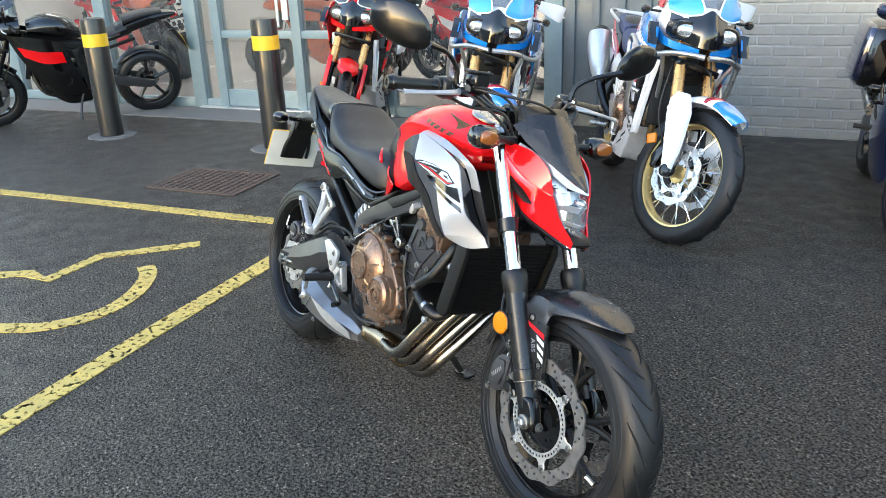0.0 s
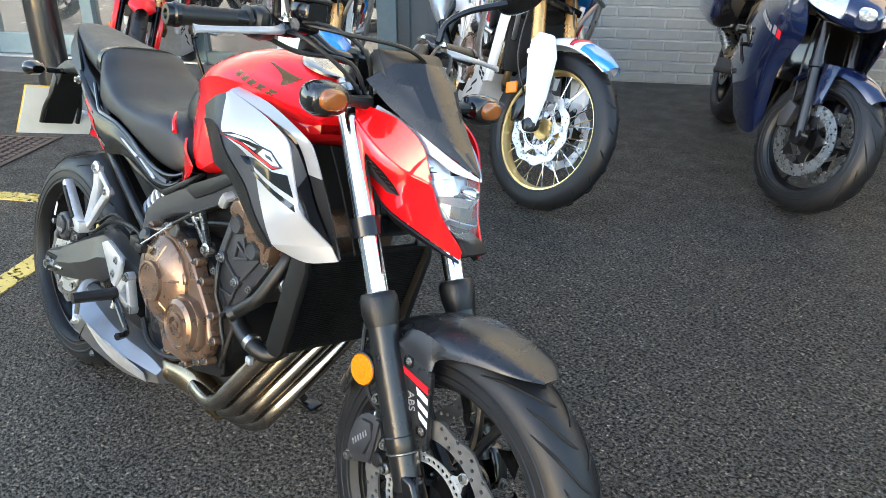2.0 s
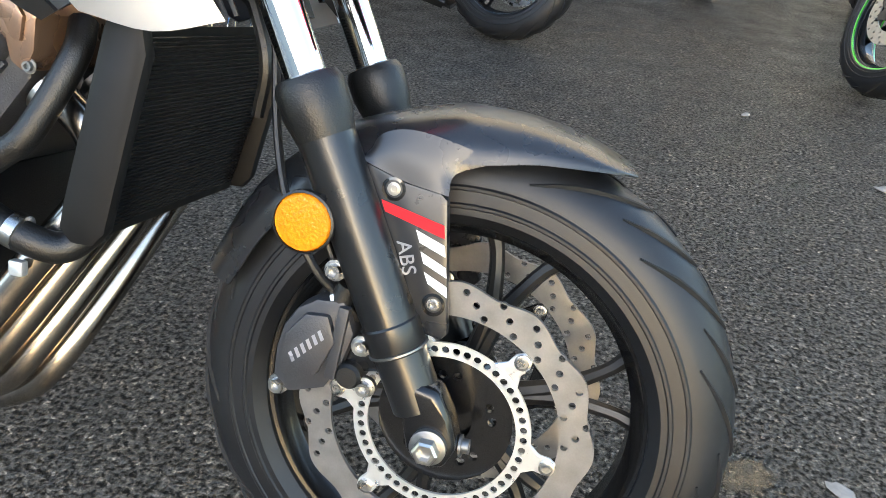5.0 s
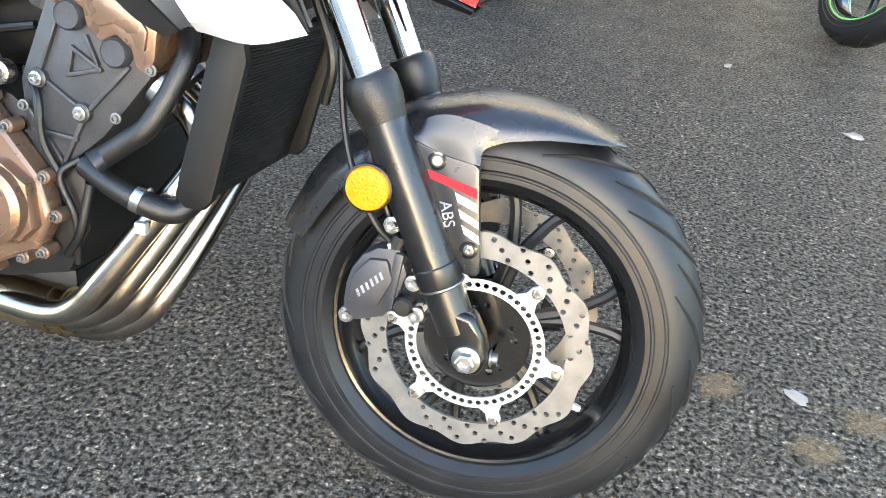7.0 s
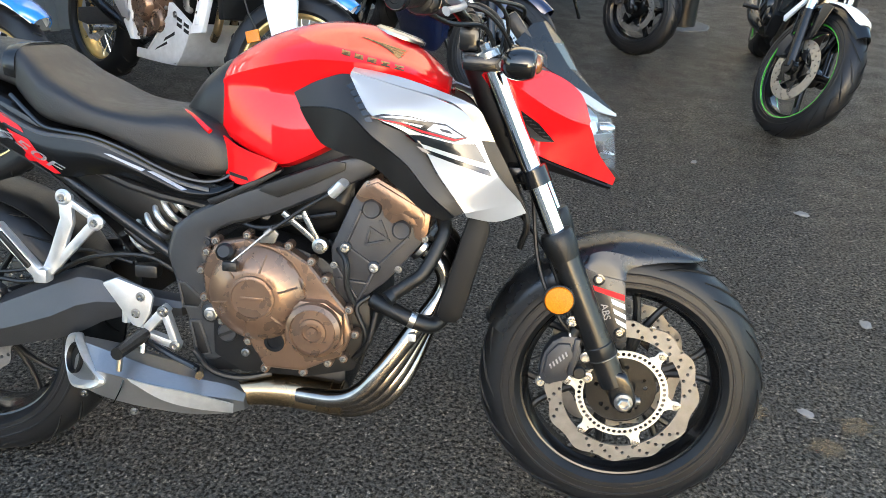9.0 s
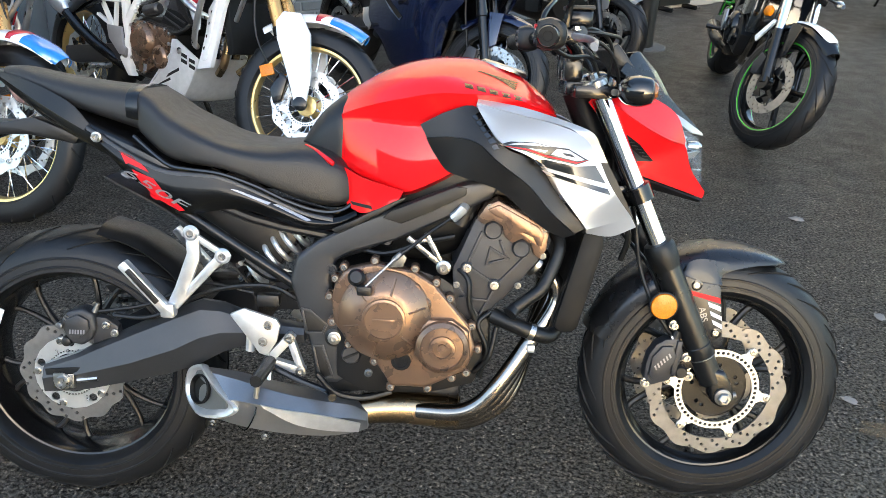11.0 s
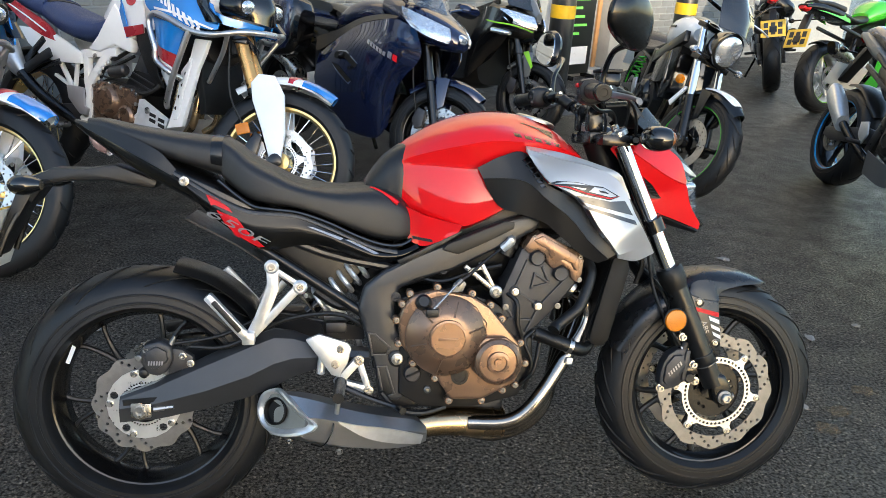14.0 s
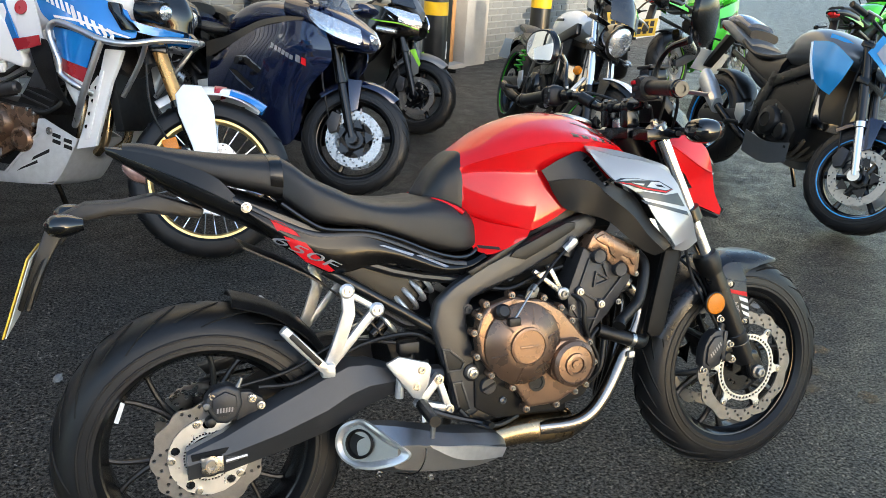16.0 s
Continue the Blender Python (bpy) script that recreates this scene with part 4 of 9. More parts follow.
    for i in range(6):
        part("caliper_mark", prism([(0.018 + i * 0.006, 0.414), (0.0215 + i * 0.006, 0.414), (0.0225 + i * 0.006, 0.424), (0.019 + i * 0.006, 0.424)], -0.1378, -0.1365, 0), GREYDEC, rcal)

    # fuel tank and panels
    secs = []
    for x, zb, yb, yv, zv, yr, zr, ys, zs, zt in (
            (0.586, 0.800, 0.066, 0.062, 0.884, 0.060, 0.892, 0.040, 0.912, 0.920), (0.600, 0.790, 0.080, 0.076, 0.890, 0.075, 0.900, 0.052, 0.924, 0.937), (0.625, 0.780, 0.098, 0.092, 0.897, 0.095, 0.912, 0.066, 0.938, 0.957),
            (0.680, 0.758, 0.128, 0.118, 0.897, 0.126, 0.930, 0.092, 0.964, 0.990), (0.740, 0.742, 0.150, 0.137, 0.893, 0.151, 0.945, 0.114, 0.982, 1.013), (0.800, 0.765, 0.158, 0.146, 0.892, 0.164, 0.957, 0.124, 0.990, 1.025),
            (0.860, 0.800, 0.162, 0.149, 0.900, 0.168, 0.958, 0.124, 0.986, 1.027), (0.920, 0.840, 0.160, 0.148, 0.912, 0.163, 0.955, 0.114, 0.978, 1.018), (0.980, 0.860, 0.143, 0.134, 0.910, 0.146, 0.943, 0.094, 0.965, 0.992),
            (1.030, 0.872, 0.112, 0.108, 0.905, 0.116, 0.922, 0.070, 0.942, 0.955), (1.055, 0.882, 0.086, 0.083, 0.900, 0.088, 0.910, 0.052, 0.922, 0.930)):
        half = [(0.0, zb - 0.01), (yb * 0.85, zb), (yb * 0.985, zb + 0.010), (yb, zb + 0.025), (yb, zb + (zv - zb) * 0.40), (yv + (yb - yv) * 0.62, zb + (zv - zb) * 0.68), (yv + (yb - yv) * 0.2, zv - (zv - zb) * 0.08), (yv, zv), (yv + (yr - yv) * 0.16, zv + (zr - zv) * 0.14), (yv + (yr - yv) * 0.82, zr - (zr - zv) * 0.14), (yr, zr - (zr - zv) * 0.03), (yr - 0.004, zr + 0.003), (ys + (yr - ys) * 0.62, zr + (zs - zr) * 0.50), (ys + (yr - ys) * 0.26, zr + (zs - zr) * 0.82), (ys, zs), (ys * 0.72, zs + (zt - zs) * 0.50), (ys * 0.38, zt - (zt - zs) * 0.14), (0.0, zt)]
        secs.append([(x, -y, z) for y, z in half] + [(x, y, z) for y, z in half[-2:0:-1]])
    cols = [cr(c, 4) for c in zip(*secs)]
    tank_bm = loft([[c[i] for c in cols] for i in range(len(cols[0]))])
    tank_tree = BVHTree.FromBMesh(tank_bm)
    tank = part("fuel_tank", tank_bm, RED, b, "glossy red fuel tank", 50)
    part("tank_pad", hull([(0.518, 0.828, 0.846, 0.050), (0.532, 0.800, 0.870, 0.062), (0.556, 0.785, 0.902, 0.074), (0.580, 0.780, 0.924, 0.080), (0.606, 0.780, 0.941, 0.084), (0.640, 0.86, 0.945, 0.076)], 4, 36, 3.4, 0.30), MATTE, b, "black textured tank end cover")
    for s in (-1, 1):
        part("tank_tongue", tube([(0.528, s * 0.086, 0.8365), (0.545, s * 0.099, 0.8290), (0.566, s * 0.112, 0.8180), (0.592, s * 0.124, 0.8020)], [0.002, 0.0045, 0.0055, 0.0055], 8, 4), RED, tank, "red lower lip of the tank")
    part("filler_cap", merge(lathe([(0.052, 0), (0.052, 0.006), (0.046, 0.010), (0.02, 0.011)], (0.945, 0, 1.003), (0.30, 0, 1), 28)), STEEL, tank, "metal filler cap")
    for s in (-1, 1):
        lp_bm = skin([[(0.600, s * 0.094, 0.800), (0.655, s * 0.128, 0.776), (0.742, s * 0.160, 0.756)], [(0.614, s * 0.100, 0.745), (0.655, s * 0.126, 0.735), (0.736, s * 0.159, 0.742)], [(0.622, s * 0.107, 0.712), (0.662, s * 0.130, 0.702), (0.733, s * 0.159, 0.738)]], 0.005, 4, 3)
        lp_tree = BVHTree.FromBMesh(lp_bm)
        lpan = part("lower_panel", lp_bm, RED, b, "small red panel under the tank")
        decal("panel_stripe", [(0.627, 0.724), (0.630, 0.717), (0.676, 0.712), (0.672, 0.719)], MATTE, 0.0012, lp_tree, s, lpan)
        # maker's mark as plain bars and slanted blades
        for i in range(5):
            x, z = 0.858 + i * 0.025, 0.9770 - i * 0.0052
            decal("mark_bar", [(x, z), (x + 0.0165, z - 0.0035), (x + 0.0185, z - 0.0120), (x + 0.0015, z - 0.0085)], FOIL, 0.0012, tank_tree, s, tank)
        for i in range(4):
            decal("mark_blade", [(0.884 + i * 0.013, 1.0000 - i * 0.0035), (0.890 + i * 0.013, 1.0005 - i * 0.0035), (0.972 - i * 0.002, 0.9790 - i * 0.0040), (0.966 - i * 0.002, 0.9770 - i * 0.0040)], FOIL, 0.0012, tank_tree, s, tank)
    # shrouds
    for s in (-1, 1):
        upper = [(0.772, 0.163, 0.893), (0.828, 0.169, 0.922), (0.886, 0.164, 0.930), (0.936, 0.198, 0.860), (1.01, 0.186, 0.824), (1.055, 0.190, 0.760), (1.112, 0.198, 0.698)]
        crease = [(0.786, 0.168, 0.868), (0.835, 0.182, 0.872), (0.886, 0.197, 0.864), (0.930, 0.204, 0.828), (0.995, 0.200, 0.780), (1.042, 0.200, 0.728), (1.092, 0.196, 0.686)]
        lower = [(0.798, 0.165, 0.845), (0.826, 0.168, 0.806), (0.862, 0.182, 0.792), (0.930, 0.186, 0.772), (0.982, 0.188, 0.732), (1.030, 0.188, 0.694), (1.070, 0.186, 0.676)]
        shroud_bm = skin([[(x, s * y, z) for x, y, z in row] for row in (upper, crease)], 0.004, 5, 3)
        shroud_tree = BVHTree.FromBMesh(shroud_bm)
        sh = part("shroud", shroud_bm, MATTE, b, "black tank shroud")
        part("shroud_side", skin([[(x, s * (y - 0.0005), z) for x, y, z in row] for row in (crease, lower)], 0.004, 5, 3), MATTE, sh)
        top = [(0.883, 0.178, 0.939), (0.930, 0.178, 0.928), (0.975, 0.176, 0.917), (1.040, 0.185, 0.903), (1.095, 0.190, 0.882), (1.124, 0.198, 0.848), (1.150, 0.199, 0.797), (1.172, 0.196, 0.764), (1.212, 0.158, 0.717)]
        low = [(0.886, 0.188, 0.928), (0.908, 0.206, 0.895), (0.934, 0.220, 0.866), (0.985, 0.208, 0.843), (1.008, 0.204, 0.829), (1.029, 0.205, 0.811), (1.058, 0.209, 0.766), (1.092, 0.214, 0.724), (1.112, 0.212, 0.698)]
        mid = [((p[0] + q[0]) / 2, (p[1] + q[1]) / 2 + 0.005, (p[2] + q[2]) / 2) for p, q in zip(top, low)]
        sheet_bm = skin([[(x, s * y, z) for x, y, z in row] for row in (top, mid, low)], 0.004, 6, 4)
        wing_tree = BVHTree.FromBMesh(sheet_bm)
        si = part("shroud_wing", sheet_bm, SILVER, b, "silver painted shroud wing")
        part("wing_tip", skin([[(1.112, s * 0.212, 0.698), (1.160, s * 0.190, 0.707), (1.212, s * 0.158, 0.717)], [(1.114, s * 0.200, 0.688), (1.170, s * 0.176, 0.678), (1.226, s * 0.150, 0.694)]], 0.004, 4, 2), SILVER, si)
        part("wing_strip", skin([[(0.884, s * 0.179, 0.9405), (0.930, s * 0.178, 0.9295), (0.975, s * 0.175, 0.9185), (1.040, s * 0.176, 0.905), (1.085, s * 0.169, 0.888), (1.108, s * 0.162, 0.860), (1.125, s * 0.158, 0.828)],
                                 [(0.886, s * 0.160, 0.948), (0.930, s * 0.158, 0.941), (0.985, s * 0.156, 0.931), (1.060, s * 0.160, 0.910), (1.118, s * 0.162, 0.888), (1.139, s * 0.157, 0.858), (1.156, s * 0.153, 0.826)]], 0.004, 6, 3), SILVER, si)
        part("duct_edge", skin([[(1.125, s * 0.157, 0.828), (1.155, s * 0.154, 0.780), (1.203, s * 0.148, 0.718)], [(1.156, s * 0.152, 0.826), (1.186, s * 0.150, 0.775), (1.226, s * 0.148, 0.697)]], 0.004, 4, 2), MATTE, sh)
        part("duct_wall", skin([[(1.045, s * 0.182, 0.899), (1.095, s * 0.186, 0.879), (1.122, s * 0.194, 0.846), (1.148, s * 0.195, 0.796), (1.170, s * 0.192, 0.763), (1.208, s * 0.156, 0.719)], [(1.045, s * 0.160, 0.900), (1.083, s * 0.158, 0.882), (1.105, s * 0.156, 0.856), (1.123, s * 0.153, 0.826), (1.152, s * 0.150, 0.778), (1.200, s * 0.144, 0.716)]], 0.003, 4, 3), GLOSSB, sh)
        for i in range(6):
            decal("vent_slat", [(0.889 + i * 0.007, 0.922 - i * 0.012), (0.896 + i * 0.007, 0.913 - i * 0.012), (0.884 + i * 0.007, 0.906 - i * 0.011), (0.874 + i * 0.008, 0.913 - i * 0.011)], GLOSSB, 0.0016, shroud_tree, s, sh)
        dec = functools.partial(decal, tree=wing_tree, s=s, parent=si)
        dec("badge_field", [(0.926, 0.864), (0.951, 0.870), (1.001, 0.868), (1.034, 0.861), (1.066, 0.858), (1.108, 0.836), (1.083, 0.827), (1.023, 0.838), (0.982, 0.851)], SATIN, 0.0012)
        dec("badge_edge", [(0.930, 0.8625), (0.982, 0.8535), (1.023, 0.8405), (1.083, 0.8295), (1.108, 0.8375), (1.086, 0.8325), (1.024, 0.8440), (0.984, 0.8565)], REDDEC, 0.0022)
        dec("badge_blade", [(0.944, 0.8645), (0.968, 0.8680), (1.002, 0.8665), (1.032, 0.8605), (1.002, 0.8625), (0.968, 0.8635)], SILVER, 0.0022)
        dec("badge_blade", [(0.985, 0.8580), (1.026, 0.8530), (1.020, 0.8490), (0.996, 0.8545)], SILVER, 0.0022)
        dec("badge_block", [(1.044, 0.8570), (1.068, 0.8550), (1.100, 0.8370), (1.084, 0.8345), (1.032, 0.8460)], SILVER, 0.0022)
        dec("badge_window", [(1.054, 0.8500), (1.072, 0.8475), (1.082, 0.8410), (1.060, 0.8450)], SATIN, 0.0030)
        dec("wing_stripe", [(0.994, 0.8350), (1.022, 0.8350), (1.084, 0.8240), (1.122, 0.8260), (1.134, 0.8080), (1.145, 0.7915), (1.060, 0.8110), (1.012, 0.8225)], GLOSSB, 0.0012)
        dec("wing_stripe", [(1.014, 0.8155), (1.150, 0.7800), (1.157, 0.7680), (1.026, 0.8060)], GLOSSB, 0.0012)
        part("inner_duct", skin([[(1.118, s * 0.108, 0.880), (1.160, s * 0.103, 0.805), (1.212, s * 0.098, 0.698)], [(1.12, s * 0.06, 0.87), (1.15, s * 0.06, 0.80), (1.20, s * 0.075, 0.70)]], 0.004, 4, 2), MATTE, sh)

    # seat and tail
    seat = part("seat", hull([(0.185, 0.848, 0.944, 0.112), (0.215, 0.822, 0.925, 0.126), (0.25, 0.800, 0.897, 0.138), (0.30, 0.789, 0.872, 0.146), (0.365, 0.781, 0.843, 0.148), (0.45, 0.749, 0.833, 0.145), (0.53, 0.716, 0.838, 0.138), (0.59, 0.706, 0.822, 0.128), (0.625, 0.716, 0.792, 0.112), (0.648, 0.736, 0.758, 0.092)], 4, 44, 4.6, 0.30), VINYL, b, "black vinyl rider seat")
    part("pillion_pad", hull([(-0.125, 0.952, 0.978, 0.038), (-0.09, 0.935, 0.978, 0.056), (-0.03, 0.918, 0.966, 0.076), (0.06, 0.888, 0.953, 0.096), (0.13, 0.868, 0.947, 0.106), (0.188, 0.850, 0.945, 0.113)], 4, 36, 3.4, 0.35), VINYL, seat, "black vinyl pillion pad")
    part("seat_strap", hull([(0.160, 0.857, 0.9475, 0.1125), (0.172, 0.854, 0.9480, 0.1145), (0.186, 0.850, 0.9470, 0.1155)], 2, 28, 3.0, 0.5), SATIN, seat, "stitched seat strap")
    for s in (-1, 1):
        part("seat_piping", tube([(x, s * y, z) for x, y, z in ((0.178, 0.122, 0.846), (0.222, 0.134, 0.812), (0.259, 0.144, 0.790), (0.300, 0.148, 0.784), (0.362, 0.148, 0.777), (0.430, 0.144, 0.754), (0.492, 0.143, 0.726), (0.545, 0.138, 0.707), (0.588, 0.129, 0.701), (0.620, 0.116, 0.710), (0.650, 0.094, 0.738))], 0.005, 8, 5), GLOSSB, seat)
    tail = part("tail_cowl", hull([(-0.158, 0.958, 0.973, 0.020), (-0.12, 0.930, 0.968, 0.048), (-0.06, 0.888, 0.950, 0.080), (0.0, 0.850, 0.925, 0.100), (0.07, 0.815, 0.885, 0.116), (0.13, 0.782, 0.862, 0.124), (0.20, 0.738, 0.835, 0.130), (0.27, 0.695, 0.80, 0.132)], 4, 24, 3.2, 0.6), SATIN, b, "black tail cowl")
    for s in (-1, 1):
        part("tail_side", skin([[(-0.15, s * 0.03, 0.970), (-0.06, s * 0.075, 0.952), (0.04, s * 0.108, 0.912), (0.085, s * 0.118, 0.868)], [(-0.13, s * 0.045, 0.955), (-0.04, s * 0.095, 0.915), (0.03, s * 0.118, 0.880), (0.075, s * 0.122, 0.855)]], 0.006, 4, 3), MATTE, tail)
        top = ((0.080, 0.118, 0.858), (0.133, 0.128, 0.828), (0.183, 0.135, 0.800), (0.246, 0.141, 0.775), (0.310, 0.143, 0.771), (0.361, 0.143, 0.766), (0.426, 0.140, 0.742), (0.491, 0.137, 0.713), (0.544, 0.134, 0.692), (0.600, 0.130, 0.690), (0.640, 0.126, 0.706))
        low = ((0.098, 0.112, 0.832), (0.150, 0.122, 0.776), (0.200, 0.129, 0.738), (0.264, 0.133, 0.694), (0.310, 0.136, 0.690), (0.360, 0.137, 0.700), (0.420, 0.136, 0.700), (0.480, 0.134, 0.680), (0.535, 0.132, 0.663), (0.595, 0.130, 0.666), (0.645, 0.128, 0.690))
        mid = [((a + d) / 2, (b_ + e) / 2 + 0.008, (c + f) / 2) for (a, b_, c), (d, e, f) in zip(top, low)]
        panel_bm = skin([[(x, s * y, z) for x, y, z in row] for row in (top, mid, low)], 0.005, 4, 5)
        panel_tree = BVHTree.FromBMesh(panel_bm)
        sp = part("side_panel", panel_bm, PANELB, b, "glossy black side panel with red and grey stripes")
        edge = top[:-2] + ((0.592, 0.131, 0.683),)
        part("panel_ledge", skin([[(x, s * (y - 0.006), z + 0.009) for x, y, z in edge], [(x, s * (y + 0.0035), z + 0.007) for x, y, z in edge], [(x, s * (y + 0.006), z - 0.001) for x, y, z in edge]], 0.003, 4, 3), LEDGE, sp, "grey satin ledge along the seat")
        side = functools.partial(decal, tree=panel_tree, s=s, parent=sp)
        side("red_flash", [(0.150, 0.818), (0.177, 0.807), (0.205, 0.784), (0.212, 0.774), (0.170, 0.792), (0.164, 0.790)], REDDEC, 0.0012)
        side("red_flash", [(0.176, 0.780), (0.222, 0.762), (0.240, 0.738), (0.283, 0.696), (0.270, 0.694), (0.219, 0.722), (0.194, 0.748)], REDDEC, 0.0012)
        lettered("650F", GREYDEC, (0.224, 0.740), 0.148, 0.018, -28.5, 0.7, panel_tree, s, sp, 0.0024, "number_lettering")
        side("grey_stripe", [(0.381, 0.746), (0.393, 0.745), (0.464, 0.719), (0.458, 0.715)], GREYDEC, 0.0012)
        side("grey_stripe", [(0.468, 0.716), (0.480, 0.716), (0.548, 0.684), (0.538, 0.682)], GREYDEC, 0.0012)
        part("panel_tongue", prism([(0.590, 0.668), (0.640, 0.690), (0.700, 0.722), (0.745, 0.742), (0.742, 0.734), (0.700, 0.708), (0.640, 0.676), (0.600, 0.658)], s * 0.146, s * 0.128, 0.003), MATTE, sp)
        part("tail_bolt", merge(bolt((0.104, s * 0.130, 0.843), (0, s, 0), 0.0075, 0.012)), STEEL, sp, "bright seat bolt")
        part("rear_indicator", merge(tube([(-0.215, s * 0.03, 0.825), (-0.225, s * 0.085, 0.826)], 0.009), hull([(-0.275, 0.818, 0.834, 0.010, s * 0.115), (-0.262, 0.806, 0.846, 0.026, s * 0.115), (-0.235, 0.804, 0.848, 0.030, s * 0.115), (-0.205, 0.815, 0.838, 0.016, s * 0.115)], 3, 14, 2.2)), GLOSSB, tail, "small black rear indicator")
    part("tail_lamp", hull([(-0.128, 0.920, 0.952, 0.020), (-0.112, 0.900, 0.946, 0.034), (-0.085, 0.890, 0.935, 0.042)], 3, 14, 2.4), TAILLENS, tail, "clear tail lamp with a faint red tint")
    holder = part("plate_holder", merge(prism([(0.03, 0.835), (-0.068, 0.872), (-0.137, 0.860), (-0.206, 0.860), (-0.262, 0.834), (-0.275, 0.800), (-0.254, 0.775), (-0.222, 0.820), (-0.162, 0.831), (-0.085, 0.833), (0.02, 0.815)], -0.042, 0.042, 0.008), prism([(-0.250, 0.80), (-0.278, 0.82), (-0.345, 0.655), (-0.335, 0.648)], -0.045, 0.045, 0.004)), MATTE, b, "black plastic plate holder")
    part("number_plate", box((-0.338, 0, 0.690), (0.004, 0.225, 0.165), 0.002, (0, 20, 0)), PLATEY, holder, "yellow number plate")
    part("plate_back", box((-0.3335, 0, 0.6885), (0.002, 0.220, 0.160), 0.0005, (0, 20, 0)), PLATEW, holder)
    for s in (-1, 1):
        part("plate_strut", tube([(-0.262, s * 0.02, 0.80), (-0.300, s * 0.05, 0.72), (-0.325, s * 0.055, 0.655)], 0.007), MATTE, holder)

    # headlamp cowl
    cowl = part("headlamp_shell", merge(hull([(1.17, 0.81, 0.945, 0.050), (1.25, 0.790, 0.925, 0.052), (1.32, 0.775, 0.880, 0.036), (1.37, 0.762, 0.84, 0.018)], 3, 16, 2.6), prism([(1.25, 0.778), (1.335, 0.752), (1.398, 0.742), (1.414, 0.752), (1.396, 0.770), (1.30, 0.80)], -0.028, 0.028, 0.006)), COREBLK, b, "black inner headlamp shell")
    for s in (-1, 1):
        rim = [(1.118, 0.090, 0.944), (1.150, 0.094, 0.905), (1.180, 0.086, 0.866), (1.197, 0.062, 0.818), (1.245, 0.065, 0.792), (1.320, 0.051, 0.766), (1.396, 0.028, 0.739)]
        fold = [(1.135, 0.100, 0.962), (1.190, 0.108, 0.928), (1.245, 0.102, 0.895), (1.294, 0.087, 0.872), (1.334, 0.067, 0.860), (1.358, 0.050, 0.806), (1.400, 0.028, 0.754)]
        brow = [(1.142, 0.092, 0.969), (1.206, 0.095, 0.964), (1.262, 0.084, 0.953), (1.312, 0.073, 0.920), (1.336, 0.066, 0.868)]
        cheek_bm = skin([[(x, s * y, z) for x, y, z in row] for row in (rim, fold)], 0.004, 5, 4)
        cheek_tree = BVHTree.FromBMesh(cheek_bm)
        ck = part("cowl_cheek", cheek_bm, RED, cowl, "red headlamp cowl cheek")
        part("cheek_brow", skin([[(x, s * y, z) for x, y, z in row] for row in (fold[:5], brow)], 0.004, 5, 3), RED, ck)
        part("cheek_roll", tube([(x, s * y, z) for x, y, z in fold[:5]], 0.0024, 8, 5), RED, ck)
        decal("cheek_vent", [(1.166, 0.888), (1.200, 0.882), (1.236, 0.858), (1.270, 0.823), (1.236, 0.824), (1.192, 0.846)], COREBLK, 0.0014, cheek_tree, s, ck)
        decal("vent_frame", [(1.176, 0.872), (1.190, 0.872), (1.244, 0.830), (1.268, 0.822), (1.236, 0.822), (1.190, 0.847)], GREYPL, 0.0024, cheek_tree, s, ck)
        for i in range(6):
            decal("vent_rib", [(1.200 + i * 0.009, 0.872 - i * 0.0075), (1.213 + i * 0.009, 0.871 - i * 0.0075), (1.214 + i * 0.009, 0.8690 - i * 0.0075), (1.201 + i * 0.009, 0.8700 - i * 0.0075)], GREYPL, 0.0032, cheek_tree, s, ck)
        part("lower_lip", skin([[(1.200, s * 0.060, 0.812), (1.246, s * 0.063, 0.789), (1.320, s * 0.049, 0.763), (1.394, s * 0.026, 0.737)], [(1.215, s * 0.044, 0.790), (1.250, s * 0.048, 0.770), (1.322, s * 0.036, 0.750), (1.390, s * 0.018, 0.732)]], 0.004, 4, 2), MATTE, cowl)
        part("cowl_strip", skin([[(1.200, s * 0.085, 0.970), (1.255, s * 0.071, 0.952), (1.325, s * 0.046, 0.918), (1.366, s * 0.022, 0.894), (1.389, s * 0.004, 0.881)], [(1.198, s * 0.090, 0.958), (1.262, s * 0.069, 0.924), (1.320, s * 0.054, 0.904), (1.355, s * 0.036, 0.885), (1.391, s * 0.004, 0.875)]], 0.004, 5, 3), SILVER, cowl, "silver cowl strip")
        lamp = [[(1.264, 0.066, 0.920), (1.318, 0.051, 0.903), (1.352, 0.034, 0.885)], [(1.292, 0.066, 0.893), (1.327, 0.057, 0.885), (1.358, 0.037, 0.877)], [(1.325, 0.064, 0.864), (1.345, 0.052, 0.868), (1.362, 0.038, 0.871)]]
        rl = part("running_lamp", skin([[(x - 0.012, s * (y - 0.008), z) for x, y, z in row] for row in lamp], 0.002, 3, 3), REFLECTOR, cowl, "small chromed side lamp")
        for i in range(7):
            part("lamp_fin", tube([(1.266 + i * 0.008, s * (0.062 - i * 0.0012), 0.914 - i * 0.0065), (1.280 + i * 0.008, s * (0.056 - i * 0.002), 0.914 - i * 0.006)], 0.0011, 5, 1), SATIN, rl)
        part("side_bulb", lathe([(0.010, 0), (0.009, 0.008), (0.003, 0.012)], (1.308, s * 0.052, 0.884), (0.7, s * 0.7, 0), 14), CHROME, rl)
        part("side_lens", skin([[(x, s * y, z) for x, y, z in row] for row in lamp], 0.002, 4, 4), LAMPGLASS, cowl)
